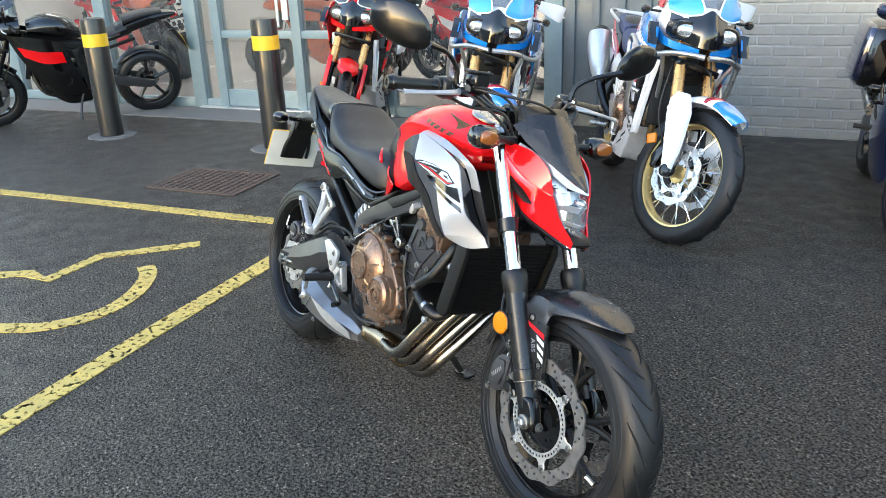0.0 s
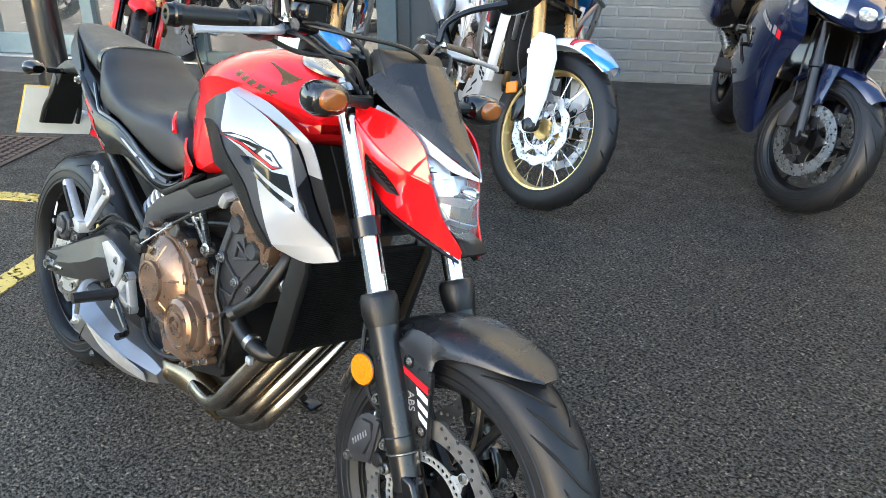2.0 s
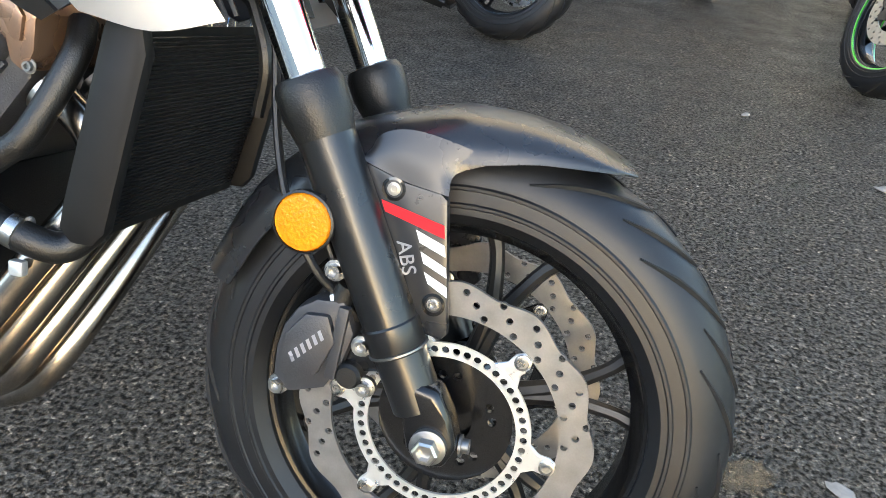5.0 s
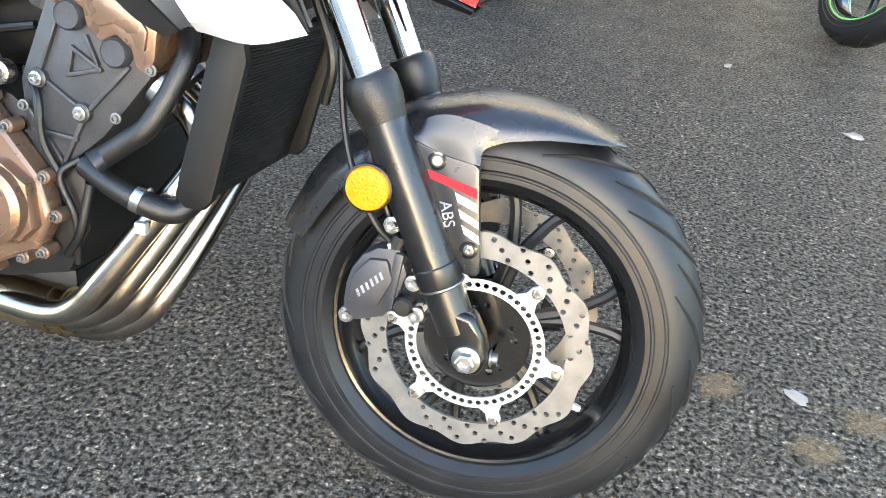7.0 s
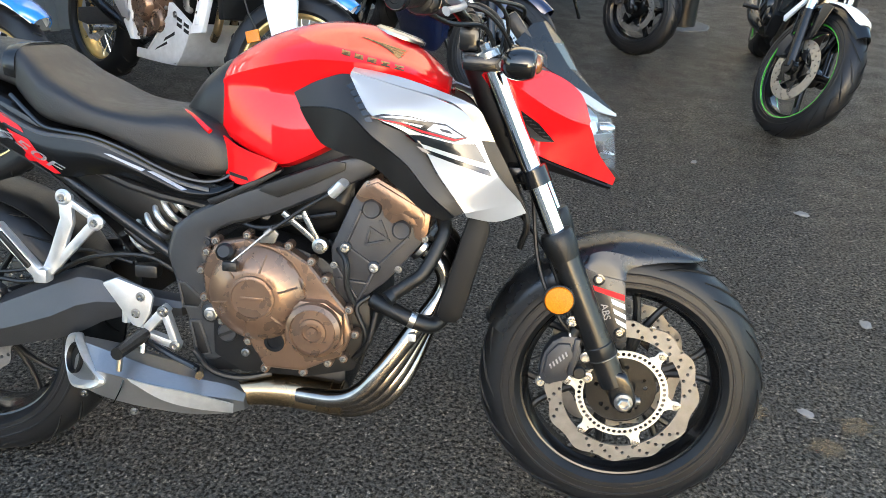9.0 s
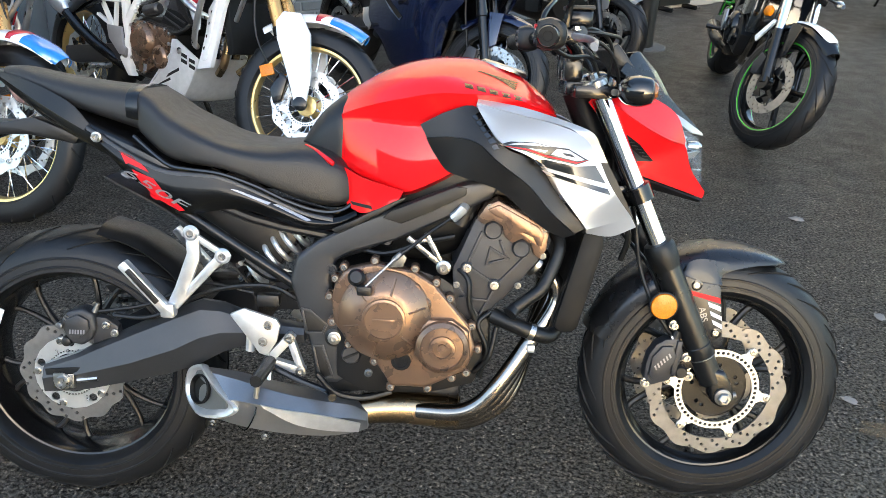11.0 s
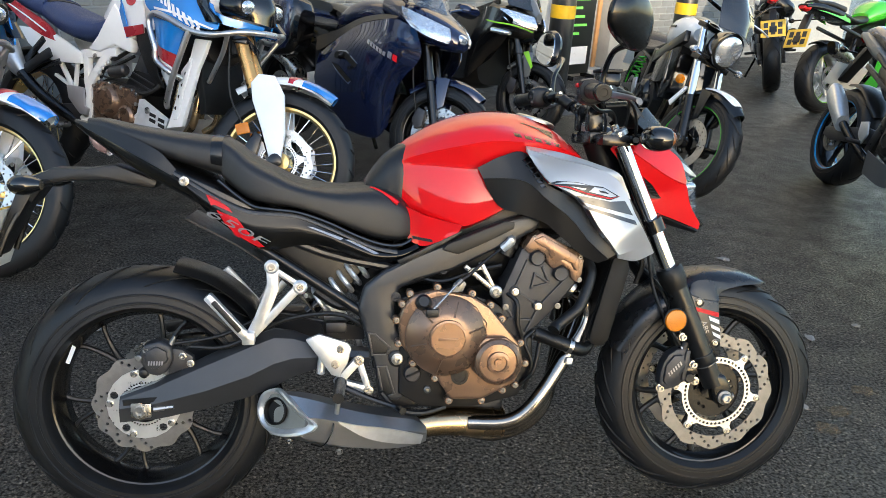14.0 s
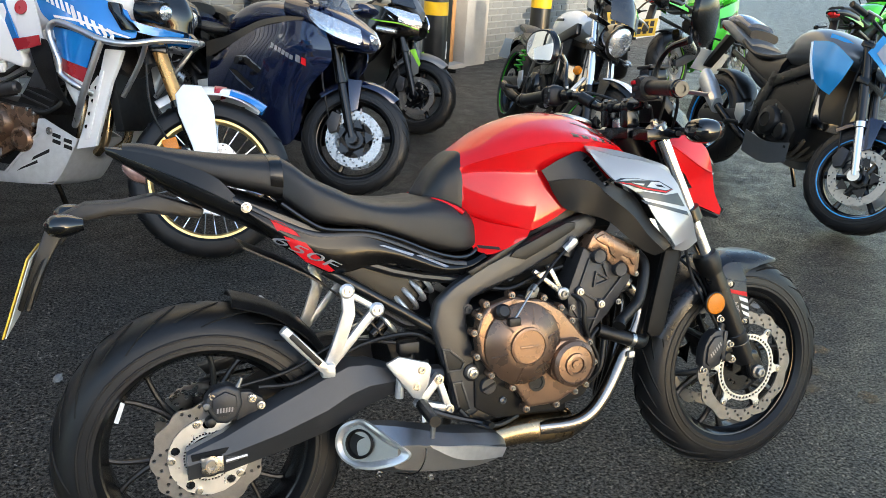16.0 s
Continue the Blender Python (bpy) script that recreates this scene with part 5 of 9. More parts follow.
        part("front_indicator", hull([(1.158, 0.960, 0.986, 0.022, s * 0.198), (1.170, 0.948, 1.000, 0.036, s * 0.198), (1.192, 0.943, 1.004, 0.041, s * 0.199), (1.213, 0.947, 1.001, 0.038, s * 0.201), (1.219, 0.953, 0.996, 0.030, s * 0.202)], 3, 18, 2.6), GLOSSB, cowl, "black indicator body")
        ind = part("indicator_lens", hull([(1.212, 0.947, 1.002, 0.0385, s * 0.201), (1.228, 0.951, 0.998, 0.035, s * 0.202), (1.237, 0.958, 0.991, 0.026, s * 0.203)], 3, 18, 2.6), CLEARIND, cowl, "clear indicator lens over an amber bulb")
        part("indicator_bulb", hull([(1.220, 0.956, 0.994, 0.029, s * 0.202), (1.226, 0.958, 0.992, 0.027, s * 0.2025), (1.231, 0.964, 0.988, 0.016, s * 0.203)], 2, 14, 2.4), BULBAMB, ind)
        part("indicator_stem", tube([(1.195, s * 0.17, 0.974), (1.185, s * 0.13, 0.972), (1.18, s * 0.09, 0.970)], [0.012, 0.010, 0.014], 10, 3), SOFT, cowl)
    glass = [[(1.325, -0.065, 0.862), (1.360, -0.038, 0.872), (1.391, 0, 0.876), (1.360, 0.038, 0.872), (1.325, 0.065, 0.862)], [(1.340, -0.060, 0.835), (1.378, -0.034, 0.843), (1.402, 0, 0.846), (1.378, 0.034, 0.843), (1.340, 0.060, 0.835)], [(1.358, -0.050, 0.806), (1.390, -0.028, 0.806), (1.408, 0, 0.806), (1.390, 0.028, 0.806), (1.358, 0.050, 0.806)], [(1.396, -0.024, 0.770), (1.405, -0.012, 0.767), (1.411, 0, 0.765), (1.405, 0.012, 0.767), (1.396, 0.024, 0.770)]]
    glass = [[(x - 0.010, y * 0.93, z) for x, y, z in r] for r in glass]
    part("lamp_bowl", skin([[(p[0] - 0.030 + 0.012 * abs(p[1]) / 0.06, p[1] * 0.92, p[2]) for p in r] for r in glass], 0.002, 2, 2), REFLECTOR, cowl, "bright facetted lamp bowl", 6)
    for s in (-1, 1):
        part("bowl_shelf", skin([[(1.338, s * 0.050, 0.838), (1.372, s * 0.026, 0.842), (1.388, s * 0.004, 0.840)], [(1.330, s * 0.046, 0.826), (1.362, s * 0.024, 0.826), (1.376, s * 0.004, 0.824)]], 0.002, 3, 2), REFLECTOR, cowl)
        part("bowl_shelf", skin([[(1.366, s * 0.036, 0.804), (1.386, s * 0.018, 0.800), (1.396, s * 0.003, 0.798)], [(1.352, s * 0.034, 0.794), (1.372, s * 0.016, 0.790), (1.382, s * 0.003, 0.788)]], 0.002, 3, 2), REFLECTOR, cowl)
        for i in range(6):
            part("lens_flute", tube([(1.352 + i * 0.004, s * (0.044 - i * 0.004), 0.822 - i * 0.001), (1.364 + i * 0.004, s * (0.038 - i * 0.004), 0.806 - i * 0.001)], 0.0009, 5, 1), GREYPL, cowl)
    part("bulb", lathe([(0.012, 0), (0.012, 0.02), (0.006, 0.03)], (1.360, 0, 0.850), (1, 0, 0), 14), CHROME, cowl)
    part("lamp_glass", skin(glass, 0.003, 5, 5), LAMPGLASS, cowl, "clear headlamp lens")
    part("fly_screen", skin([[(1.208, -0.065, 1.045), (1.228, -0.034, 1.050), (1.236, 0, 1.051), (1.228, 0.034, 1.050), (1.208, 0.065, 1.045)],
                             [(1.178, -0.100, 1.010), (1.252, -0.058, 1.012), (1.274, 0, 1.010), (1.252, 0.058, 1.012), (1.178, 0.100, 1.010)],
                             [(1.226, -0.088, 0.975), (1.286, -0.046, 0.966), (1.310, 0, 0.955), (1.286, 0.046, 0.966), (1.226, 0.088, 0.975)],
                             [(1.290, -0.056, 0.934), (1.336, -0.026, 0.926), (1.346, 0, 0.914), (1.336, 0.026, 0.926), (1.290, 0.056, 0.934)],
                             [(1.374, -0.012, 0.890), (1.382, -0.006, 0.887), (1.388, 0, 0.881), (1.382, 0.006, 0.887), (1.374, 0.012, 0.890)]], 0.004, 2, 1), FLY, b, "dark grey fly screen", 14)

    # handlebar and controls
    hb = part("handlebar", tube([(0.998, -0.34, 1.070), (1.01, -0.27, 1.076), (1.055, -0.15, 1.070), (1.085, -0.10, 1.040), (1.088, 0.0, 1.035), (1.085, 0.10, 1.040), (1.055, 0.15, 1.070), (1.01, 0.27, 1.076), (0.998, 0.34, 1.070)], 0.0115, 12, 4), SATIN, b, "black handlebar")
    for s in (-1, 1):
        ax = Vector((-0.012, s * 0.09, -0.006)).normalized()
        g = part("grip", lathe([(0.0165, 0), (0.0185, 0.003)] + [(0.0175 if i % 2 else 0.0163, 0.008 + i * 0.007) for i in range(16)] + [(0.0185, 0.122), (0.0165, 0.126)], (1.010, s * 0.240, 1.076), ax, 18), SOFT, hb, "ribbed black grip")
        part("bar_end", lathe([(0.020, 0), (0.0205, 0.004), (0.0205, 0.008), (0.018, 0.011), (0.018, 0.018), (0.0165, 0.021), (0.009, 0.021), (0.008, 0.018), (0.004, 0.018)], Vector((1.010, s * 0.240, 1.076)) + ax * 0.122, ax, 22), SATIN, g)
        sw = part("switch_block", merge(hull([(0.990, 1.052, 1.098, 0.018, s * 0.216), (1.004, 1.046, 1.103, 0.023, s * 0.216), (1.030, 1.047, 1.101, 0.023, s * 0.216), (1.043, 1.055, 1.093, 0.017, s * 0.216)], 2, 18, 4)), MATTE, hb, "moulded switch block")
        for q in range(3):
            part("switch_key", box((0.989, s * (0.206 + 0.011 * (q % 2)), 1.061 + q * 0.014), (0.008, 0.014, 0.009), 0.002), REDDEC if s < 0 and q == 2 else GREYPL, sw)
        part("switch_seam", tube([(0.992, s * 0.2165, 1.049), (1.018, s * 0.2165, 1.0455), (1.044, s * 0.2165, 1.060), (1.044, s * 0.2165, 1.090), (1.018, s * 0.2165, 1.1045), (0.992, s * 0.2165, 1.100)], 0.0016, 6, 3), SATIN, sw)
        part("grip_flange", lathe([(0.012, 0), (0.026, 0.001), (0.026, 0.005), (0.019, 0.007)], (1.010, s * 0.2385, 1.076), ax, 22), SOFT, hb)
        lm = part("lever_mount", merge(lathe([(0.017, -0.012), (0.0175, -0.010), (0.0175, 0.010), (0.017, 0.012)], (1.033, s * 0.180, 1.074), (-0.4, s, 0), 18), prism([(1.035, 1.062), (1.042, 1.088), (1.070, 1.084), (1.078, 1.068), (1.066, 1.058)], s * 0.170, s * 0.206, 0.005)), SATIN, hb, "black lever perch")
        part("perch_bolt", bolt((1.030, s * 0.174, 1.093), (0, 0, 1), 0.005, 0.006), STEEL, lm)
        part("pivot_bolt", bolt((1.066, s * 0.200, 1.084), (0, 0, 1), 0.007, 0.007), CHROME, lm)
        part("lever", tube([(1.060, s * 0.200, 1.072), (1.085, s * 0.230, 1.068), (1.090, s * 0.29, 1.062), (1.076, s * 0.36, 1.054), (1.072, s * 0.376, 1.052)], [0.009, 0.008, 0.006, 0.006, 0.0085], 10, 4, flat=0.75), GREYDEC, hb, "bright alloy lever")
        dx, dy, dz = (-0.045, 0.015, -0.015) if s < 0 else (0, 0, 0)
        mi = part("mirror", tube([(1.045, s * 0.205, 1.090), (1.050, s * 0.215, 1.130), (1.075 + dx * 0.5, s * 0.255, 1.163), (1.105 + dx, s * 0.330 + dy, 1.190 + dz)], [0.008, 0.0065, 0.0065, 0.009], 10, 4), SATIN, hb, "mirror on a black stem")
        head = [(x + dx + (z - 1.226) * 0.22, s * y + dy, z + dz) for x, y, z in ((1.098, 0.330, 1.195), (1.097, 0.340, 1.240), (1.09, 0.385, 1.276), (1.08, 0.455, 1.280), (1.075, 0.490, 1.255), (1.078, 0.480, 1.208), (1.09, 0.41, 1.176), (1.098, 0.35, 1.172))]
        cen = Vector(np.mean(head, axis=0))
        turn = Matrix.Rotation(radians(-42 if s < 0 else 0), 3, "Z")
        def ring_of(f, d):
            return [cen + turn @ Vector((Vector(p) - cen) * f + Vector((d, 0, 0))) for p in rounded(head, 4)]
        rings = [ring_of(f, d) for f, d in ((0.88, -0.012), (0.96, -0.013), (1.0, -0.007), (1.0, 0.000), (0.88, 0.010), (0.58, 0.017), (0.2, 0.019))]
        part("mirror_shell", loft(rings), SATIN, mi, "black mirror shell")
        part("mirror_face", loft([ring_of(0.87, d) for d in (-0.0145, -0.0125)]), MIRROR, mi, "mirror glass")
    res = part("fluid_reservoir", merge(tube([(1.060, -0.135, 1.078), (1.078, -0.192, 1.080)], 0.013, 14, 1), hull([(1.050, 1.092, 1.122, 0.020, -0.160), (1.058, 1.090, 1.124, 0.025, -0.160), (1.092, 1.090, 1.124, 0.025, -0.160), (1.100, 1.092, 1.122, 0.020, -0.160)], 2, 18, 5)), SATIN, hb, "black brake fluid reservoir")
    part("reservoir_lid", box((1.075, -0.160, 1.127), (0.056, 0.056, 0.008), 0.003), MATTE, res)
    for x in (1.055, 1.095):
        part("lid_screw", lathe([(0.004, 0), (0.004, 0.002), (0.001, 0.002)], (x, -0.160 + (x - 1.075) * 0.9, 1.131), (0, 0, 1), 10), ZINC, res)
    for s in (-1, 1):
        part("bar_riser", merge(lathe([(0.020, -0.016), (0.021, -0.014), (0.021, 0.014), (0.020, 0.016)], (1.0875, s * 0.045, 1.036), (0, 1, 0), 18), box((1.0875, s * 0.045, 1.010), (0.032, 0.030, 0.040), 0.006)), SATIN, hb, "black bar clamp")
        for x in (1.073, 1.102):
            part("riser_bolt", bolt((x, s * 0.045, 1.052), (0, 0, 1), 0.006, 0.006), ZINC, hb)
        part("fork_cap", merge(lathe([(0.027, 0), (0.027, 0.012), (0.023, 0.016), (0.012, 0.016)], (1.131, s * 0.103, 0.976), (-0.42, 0, 0.90), 22), lathe([(0.010, 0.012), (0.010, 0.028), (0.006, 0.030)], (1.131, s * 0.103, 0.976), (-0.42, 0, 0.90), 6)), STEEL, hb, "steel fork cap")
        part("pinch_lug", tube([(1.150, s * 0.070, 0.966), (1.158, s * 0.150, 0.968)], 0.012, 14, 1), SATIN, hb)
        part("pinch_bolt", lathe([(0.007, 0), (0.007, 0.006), (0.003, 0.006)], (1.158, s * 0.150, 0.968), (0.08, s, 0), 10), ZINC, hb)
    part("throttle_cable", tube([(1.020, -0.205, 1.052), (1.060, -0.160, 1.035), (1.120, -0.090, 1.030), (1.150, -0.060, 0.960)], 0.0045, 8, 5), SOFT, hb)
    part("bar_wrap", tube([(1.058, 0.145, 1.068), (1.075, 0.115, 1.050)], 0.016, 12, 1), SOFT, hb)
    clamp = part("top_clamp", merge(prism([(1.075, 0.955), (1.155, 0.955), (1.155, 0.985), (1.075, 0.985)], -0.055, 0.055, 0.006), box((1.12, -0.095, 0.966), (0.075, 0.07, 0.028), 0.008), box((1.12, 0.095, 0.966), (0.075, 0.07, 0.028), 0.008), box((1.088, -0.045, 1.015), (0.04, 0.035, 0.06), 0.008), box((1.088, 0.045, 1.015), (0.04, 0.035, 0.06), 0.008)), SATIN, b, "black top fork clamp")
    part("steering_stem", tube([(1.11, 0, 0.965), (1.20, 0, 0.76)], 0.036, 18, 2), ENGINE, b)
    part("lower_clamp", prism([(1.185, 0.738), (1.245, 0.738), (1.235, 0.772), (1.180, 0.772)], -0.095, 0.095, 0.008), SATIN, b)
    part("ignition_lock", lathe([(0.022, 0), (0.022, 0.02), (0.016, 0.024), (0.005, 0.025)], (1.092, 0, 0.985), (0, 0, 1), 18), STEEL, clamp)
    dash = part("instrument_pod", box((1.185, 0, 1.030), (0.028, 0.165, 0.075), 0.010, (0, -38, 0)), MATTE, b, "black instrument pod")
    part("instrument_screen", box((1.172, 0, 1.040), (0.004, 0.145, 0.055), 0.002, (0, -38, 0)), surf("display", (0.05, 0.06, 0.055), 0.1), dash)
    for pts in ([(1.045, -0.20, 1.070), (1.12, -0.19, 1.06), (1.17, -0.12, 1.00), (1.18, -0.06, 0.90), (1.19, -0.05, 0.80)], [(1.03, -0.22, 1.06), (1.10, -0.16, 1.09), (1.16, -0.09, 1.05), (1.15, -0.05, 0.93)], [(1.045, 0.20, 1.070), (1.12, 0.17, 1.06), (1.16, 0.10, 0.99), (1.14, 0.05, 0.88)], [(1.03, 0.22, 1.06), (1.09, 0.16, 1.08), (1.15, 0.06, 1.03), (1.13, 0.02, 0.92)], [(1.06, -0.18, 1.085), (1.14, -0.13, 1.08), (1.19, -0.02, 1.07), (1.17, 0.08, 1.03)]):
        part("control_cable", tube(pts, 0.004, 7, 5), SOFT, hb)

    # engine
    eng = part("engine_block", merge(prism([(0.600, 0.34), (0.600, 0.58), (0.72, 0.605), (0.83, 0.57), (0.93, 0.50), (0.935, 0.40), (0.90, 0.33), (0.80, 0.305), (0.66, 0.305)], -0.150, 0.155, 0.012), box((0.79, 0.0, 0.275), (0.17, 0.20, 0.075), 0.014)), ENGINE, b, "dark cast engine block")
    cyl = part("cylinder_block", prism([(0.846, 0.592), (0.891, 0.702), (0.925, 0.705), (1.028, 0.645), (1.028, 0.615), (0.962, 0.532), (0.900, 0.478), (0.862, 0.480), (0.850, 0.540)], -0.152, 0.150, 0.008), CASTING, eng, "dark grey cylinder block")
    for p, q in (((0.870, 0.585), (0.905, 0.672)), ((0.878, 0.600), (0.940, 0.560)), ((0.925, 0.640), (0.962, 0.618)), ((0.925, 0.640), (0.918, 0.606)), ((0.918, 0.606), (0.962, 0.618)), ((0.945, 0.655), (0.958, 0.625)), ((1.000, 0.625), (0.940, 0.560)), ((0.860, 0.555), (0.905, 0.490)), ((0.865, 0.530), (0.925, 0.525)), ((0.940, 0.560), (0.905, 0.488))):
        part("casting_rib", bar(p, q, 0.006, -0.158, -0.150, 0.002), CASTING, cyl)
    for q in ((0.877, 0.597), (0.936, 0.561)):
        boss = part("bolt_boss", lathe([(0.0125, 0), (0.0125, 0.010), (0.010, 0.012), (0.003, 0.012)], (q[0], -0.150, q[1]), (0, -1, 0), 16), CASTING, cyl)
        part("engine_bolt", bolt((q[0], -0.162, q[1]), (0, -1, 0), 0.006, 0.007), STEEL, boss)
    hcov = part("head_cover", prism([(0.893, 0.702), (0.910, 0.730), (0.936, 0.744), (1.028, 0.697), (1.045, 0.676), (1.041, 0.642), (1.030, 0.620), (1.014, 0.630), (1.009, 0.650), (0.990, 0.664), (0.969, 0.653), (0.951, 0.668), (0.946, 0.690), (0.928, 0.700), (0.908, 0.690)], -0.164, 0.160, 0.006), BRONZE, cyl, "bronze cylinder head cover")
    part("cover_step", prism([(0.915, 0.724), (0.938, 0.735), (1.022, 0.691), (1.034, 0.674), (1.030, 0.650), (1.020, 0.652), (1.012, 0.668), (0.990, 0.678), (0.970, 0.672), (0.958, 0.684), (0.950, 0.703), (0.930, 0.712)], -0.169, -0.160, 0.003), BRONZE, hcov)
    for q in ((0.928, 0.680), (0.988, 0.643)):
        part("cam_plug", lathe([(0.0185, -0.152), (0.0185, 0.0), (0.0165, 0.003), (0.0155, 0.0015), (0.006, 0.001)], (q[0], -0.166, q[1]), (0, -1, 0), 24), CASTING, hcov)
    for q in ((0.920, 0.728), (1.034, 0.684), (1.034, 0.628), (0.985, 0.562), (0.856, 0.560)):
        part("engine_bolt", bolt((q[0], -0.160, q[1]), (0, -1, 0), 0.005, 0.006), ZINC, cyl)
    cov_line = [(0.594, 0.530), (0.606, 0.568), (0.624, 0.592), (0.687, 0.607), (0.768, 0.592), (0.812, 0.565), (0.840, 0.532), (0.888, 0.475), (0.902, 0.425), (0.880, 0.372), (0.850, 0.360), (0.800, 0.335), (0.722, 0.336), (0.688, 0.392), (0.635, 0.428), (0.600, 0.475)]
    cover = part("clutch_cover", prism(cov_line, -0.186, -0.150, 0.010, 3), BRONZE, eng, "bronze painted clutch cover")
    part("cover_dome", lathe([(0.098, 0), (0.097, 0.008), (0.088, 0.017), (0.060, 0.030), (0.050, 0.033)], (0.708, -0.184, 0.496), (0, -1, 0), 48), BRONZE, cover)
    part("cover_ring", lathe([(0.046, 0), (0.045, 0.012), (0.040, 0.013), (0.039, 0.0105), (0.02, 0.0105)], (0.708, -0.212, 0.496), (0, -1, 0), 40), BRONZE, cover)
    part("cover_mark", prism([(0.685, 0.499), (0.731, 0.499), (0.731, 0.493), (0.685, 0.493)], -0.2245, -0.222, 0.001), BRONZE, cover)
    part("pulse_cover", merge(prism([(0.792, 0.395), (0.772, 0.415), (0.776, 0.47), (0.800, 0.495), (0.850, 0.495), (0.885, 0.47), (0.890, 0.41), (0.865, 0.385)], -0.205, -0.180, 0.006), lathe([(0.056, 0), (0.055, 0.014), (0.046, 0.020), (0.044, 0.016), (0.028, 0.017), (0.027, 0.022), (0.020, 0.023), (0.019, 0.018), (0.011, 0.018), (0.010, 0.022)], (0.830, -0.204, 0.438), (0, -1, 0), 40)), BRONZE, cover)
    for q, r in (((0.770, 0.556), 0.013), ((0.786, 0.522), 0.019)):
        part("cover_boss", lathe([(r, 0), (r, 0.008), (r * 0.85, 0.011), (0.003, 0.0115)], (q[0], -0.184, q[1]), (0, -1, 0), 20), BRONZE, cover)
    part("sight_glass", lathe([(0.021, 0), (0.021, 0.006), (0.015, 0.006), (0.014, 0.003), (0.005, 0.003)], (0.744, -0.184, 0.396), (0, -1, 0), 22), GLOSSB, cover)
    for i, a in enumerate(range(0, 360, 60)):
        part("dome_rib", tube([(0.708 + 0.052 * math.cos(radians(a + 15)), -0.216, 0.496 + 0.052 * math.sin(radians(a + 15))), (0.708 + 0.088 * math.cos(radians(a + 15)), -0.200, 0.496 + 0.088 * math.sin(radians(a + 15)))], 0.003, 6, 1), BRONZE, cover)
    for q in cov_line[::1]:
        c = Vector((0.745, 0.475))
        p = Vector(q) + (c - Vector(q)).normalized() * -0.004
        part("cover_boss", lathe([(0.0095, -0.02), (0.0095, 0.003), (0.008, 0.005)], (p.x, -0.176, p.y), (0, -1, 0), 12), BRONZE, cover)
        part("cover_bolt", bolt((p.x, -0.181, p.y), (0, -1, 0), 0.0042, 0.007), ZINC, cover)
    part("clutch_arm", merge(lathe([(0.018, 0), (0.018, 0.02), (0.012, 0.026)], (0.650, -0.190, 0.575), (0, -1, 0.4), 16), box((0.668, -0.225, 0.560), (0.03, 0.018, 0.020), 0.005)), MATTE, cover)
    part("clutch_cable", tube([(0.735, -0.196, 0.628), (0.76, -0.19, 0.645), (0.80, -0.17, 0.675), (0.88, -0.13, 0.725), (0.95, -0.10, 0.78)], 0.004, 8, 5), SOFT, cover)
    part("cable_bracket", prism([(0.712, 0.600), (0.722, 0.622), (0.738, 0.636), (0.752, 0.622), (0.744, 0.602)], -0.190, -0.183, 0.002), ZINC, cover)
    part("clutch_rod", tube([(0.668, -0.228, 0.566), (0.735, -0.196, 0.628)], 0.0028, 8, 1), STEEL, cover)
    part("rod_nut", lathe([(0.006, 0), (0.006, 0.016), (0.004, 0.018)], (0.728, -0.199, 0.621), (0.7, 0.3, 0.65), 8), ZINC, cover)
    hang = part("engine_hanger", merge(bar((0.756, 0.655), (0.826, 0.600), 0.012, -0.165, -0.152, 0.003), bar((0.792, 0.664), (0.826, 0.600), 0.012, -0.165, -0.152, 0.003), bar((0.770, 0.650), (0.796, 0.655), 0.008, -0.163, -0.154, 0.002), lathe([(0.0155, 0), (0.0155, 0.018), (0.012, 0.020)], (0.828, -0.150, 0.598), (0, -1, 0), 20)), STEEL, eng, "steel engine hanger bracket")
    part("hanger_bolt", bolt((0.828, -0.168, 0.598), (0, -1, 0), 0.008, 0.007), ZINC, hang)
    for pts, r in (([(1.062, -0.12, 0.672), (1.070, -0.145, 0.640), (1.040, -0.170, 0.568), (1.010, -0.176, 0.540), (0.974, -0.180, 0.512)], 0.014), ([(0.935, -0.15, 0.492), (0.985, -0.165, 0.475), (1.03, -0.165, 0.458), (1.06, -0.150, 0.450), (1.082, -0.130, 0.470)], 0.017), ([(0.90, -0.15, 0.36), (0.93, -0.165, 0.40), (0.945, -0.16, 0.47)], 0.006), ([(0.93, -0.155, 0.50), (0.905, -0.165, 0.475), (0.925, -0.165, 0.42), (0.915, -0.15, 0.35)], 0.005)):
        part("coolant_hose", tube(pts, r, 12, 5), SOFT, eng)
    part("hose_clip", lathe([(0.0175, 0), (0.0195, 0.001), (0.0195, 0.013), (0.0175, 0.014)], (1.012, -0.165, 0.466), (1, 0.05, -0.35), 20), STEEL, eng, "bright hose clip")
    part("clip_ear", box((1.020, -0.166, 0.425), (0.016, 0.010, 0.016), 0.002), ALU, eng)
    part("sensor_plug", tube([(0.985, -0.175, 0.522), (0.970, -0.188, 0.508)], [0.013, 0.016], 14, 1), MATTE, eng)
    part("intake_rail", box((0.84, 0, 0.715), (0.10, 0.26, 0.05), 0.012), MATTE, eng)
    for y in (-0.11, -0.04, 0.04, 0.11):
        part("throttle_body", lathe([(0.022, 0), (0.022, 0.06)], (0.86, y, 0.68), (0.4, 0, 1), 14), MATTE, eng)
    part("injector_rail", tube([(0.845, -0.145, 0.700), (0.87, -0.13, 0.725), (0.87, 0.13, 0.725)], 0.011, 10, 3), ALU, eng)
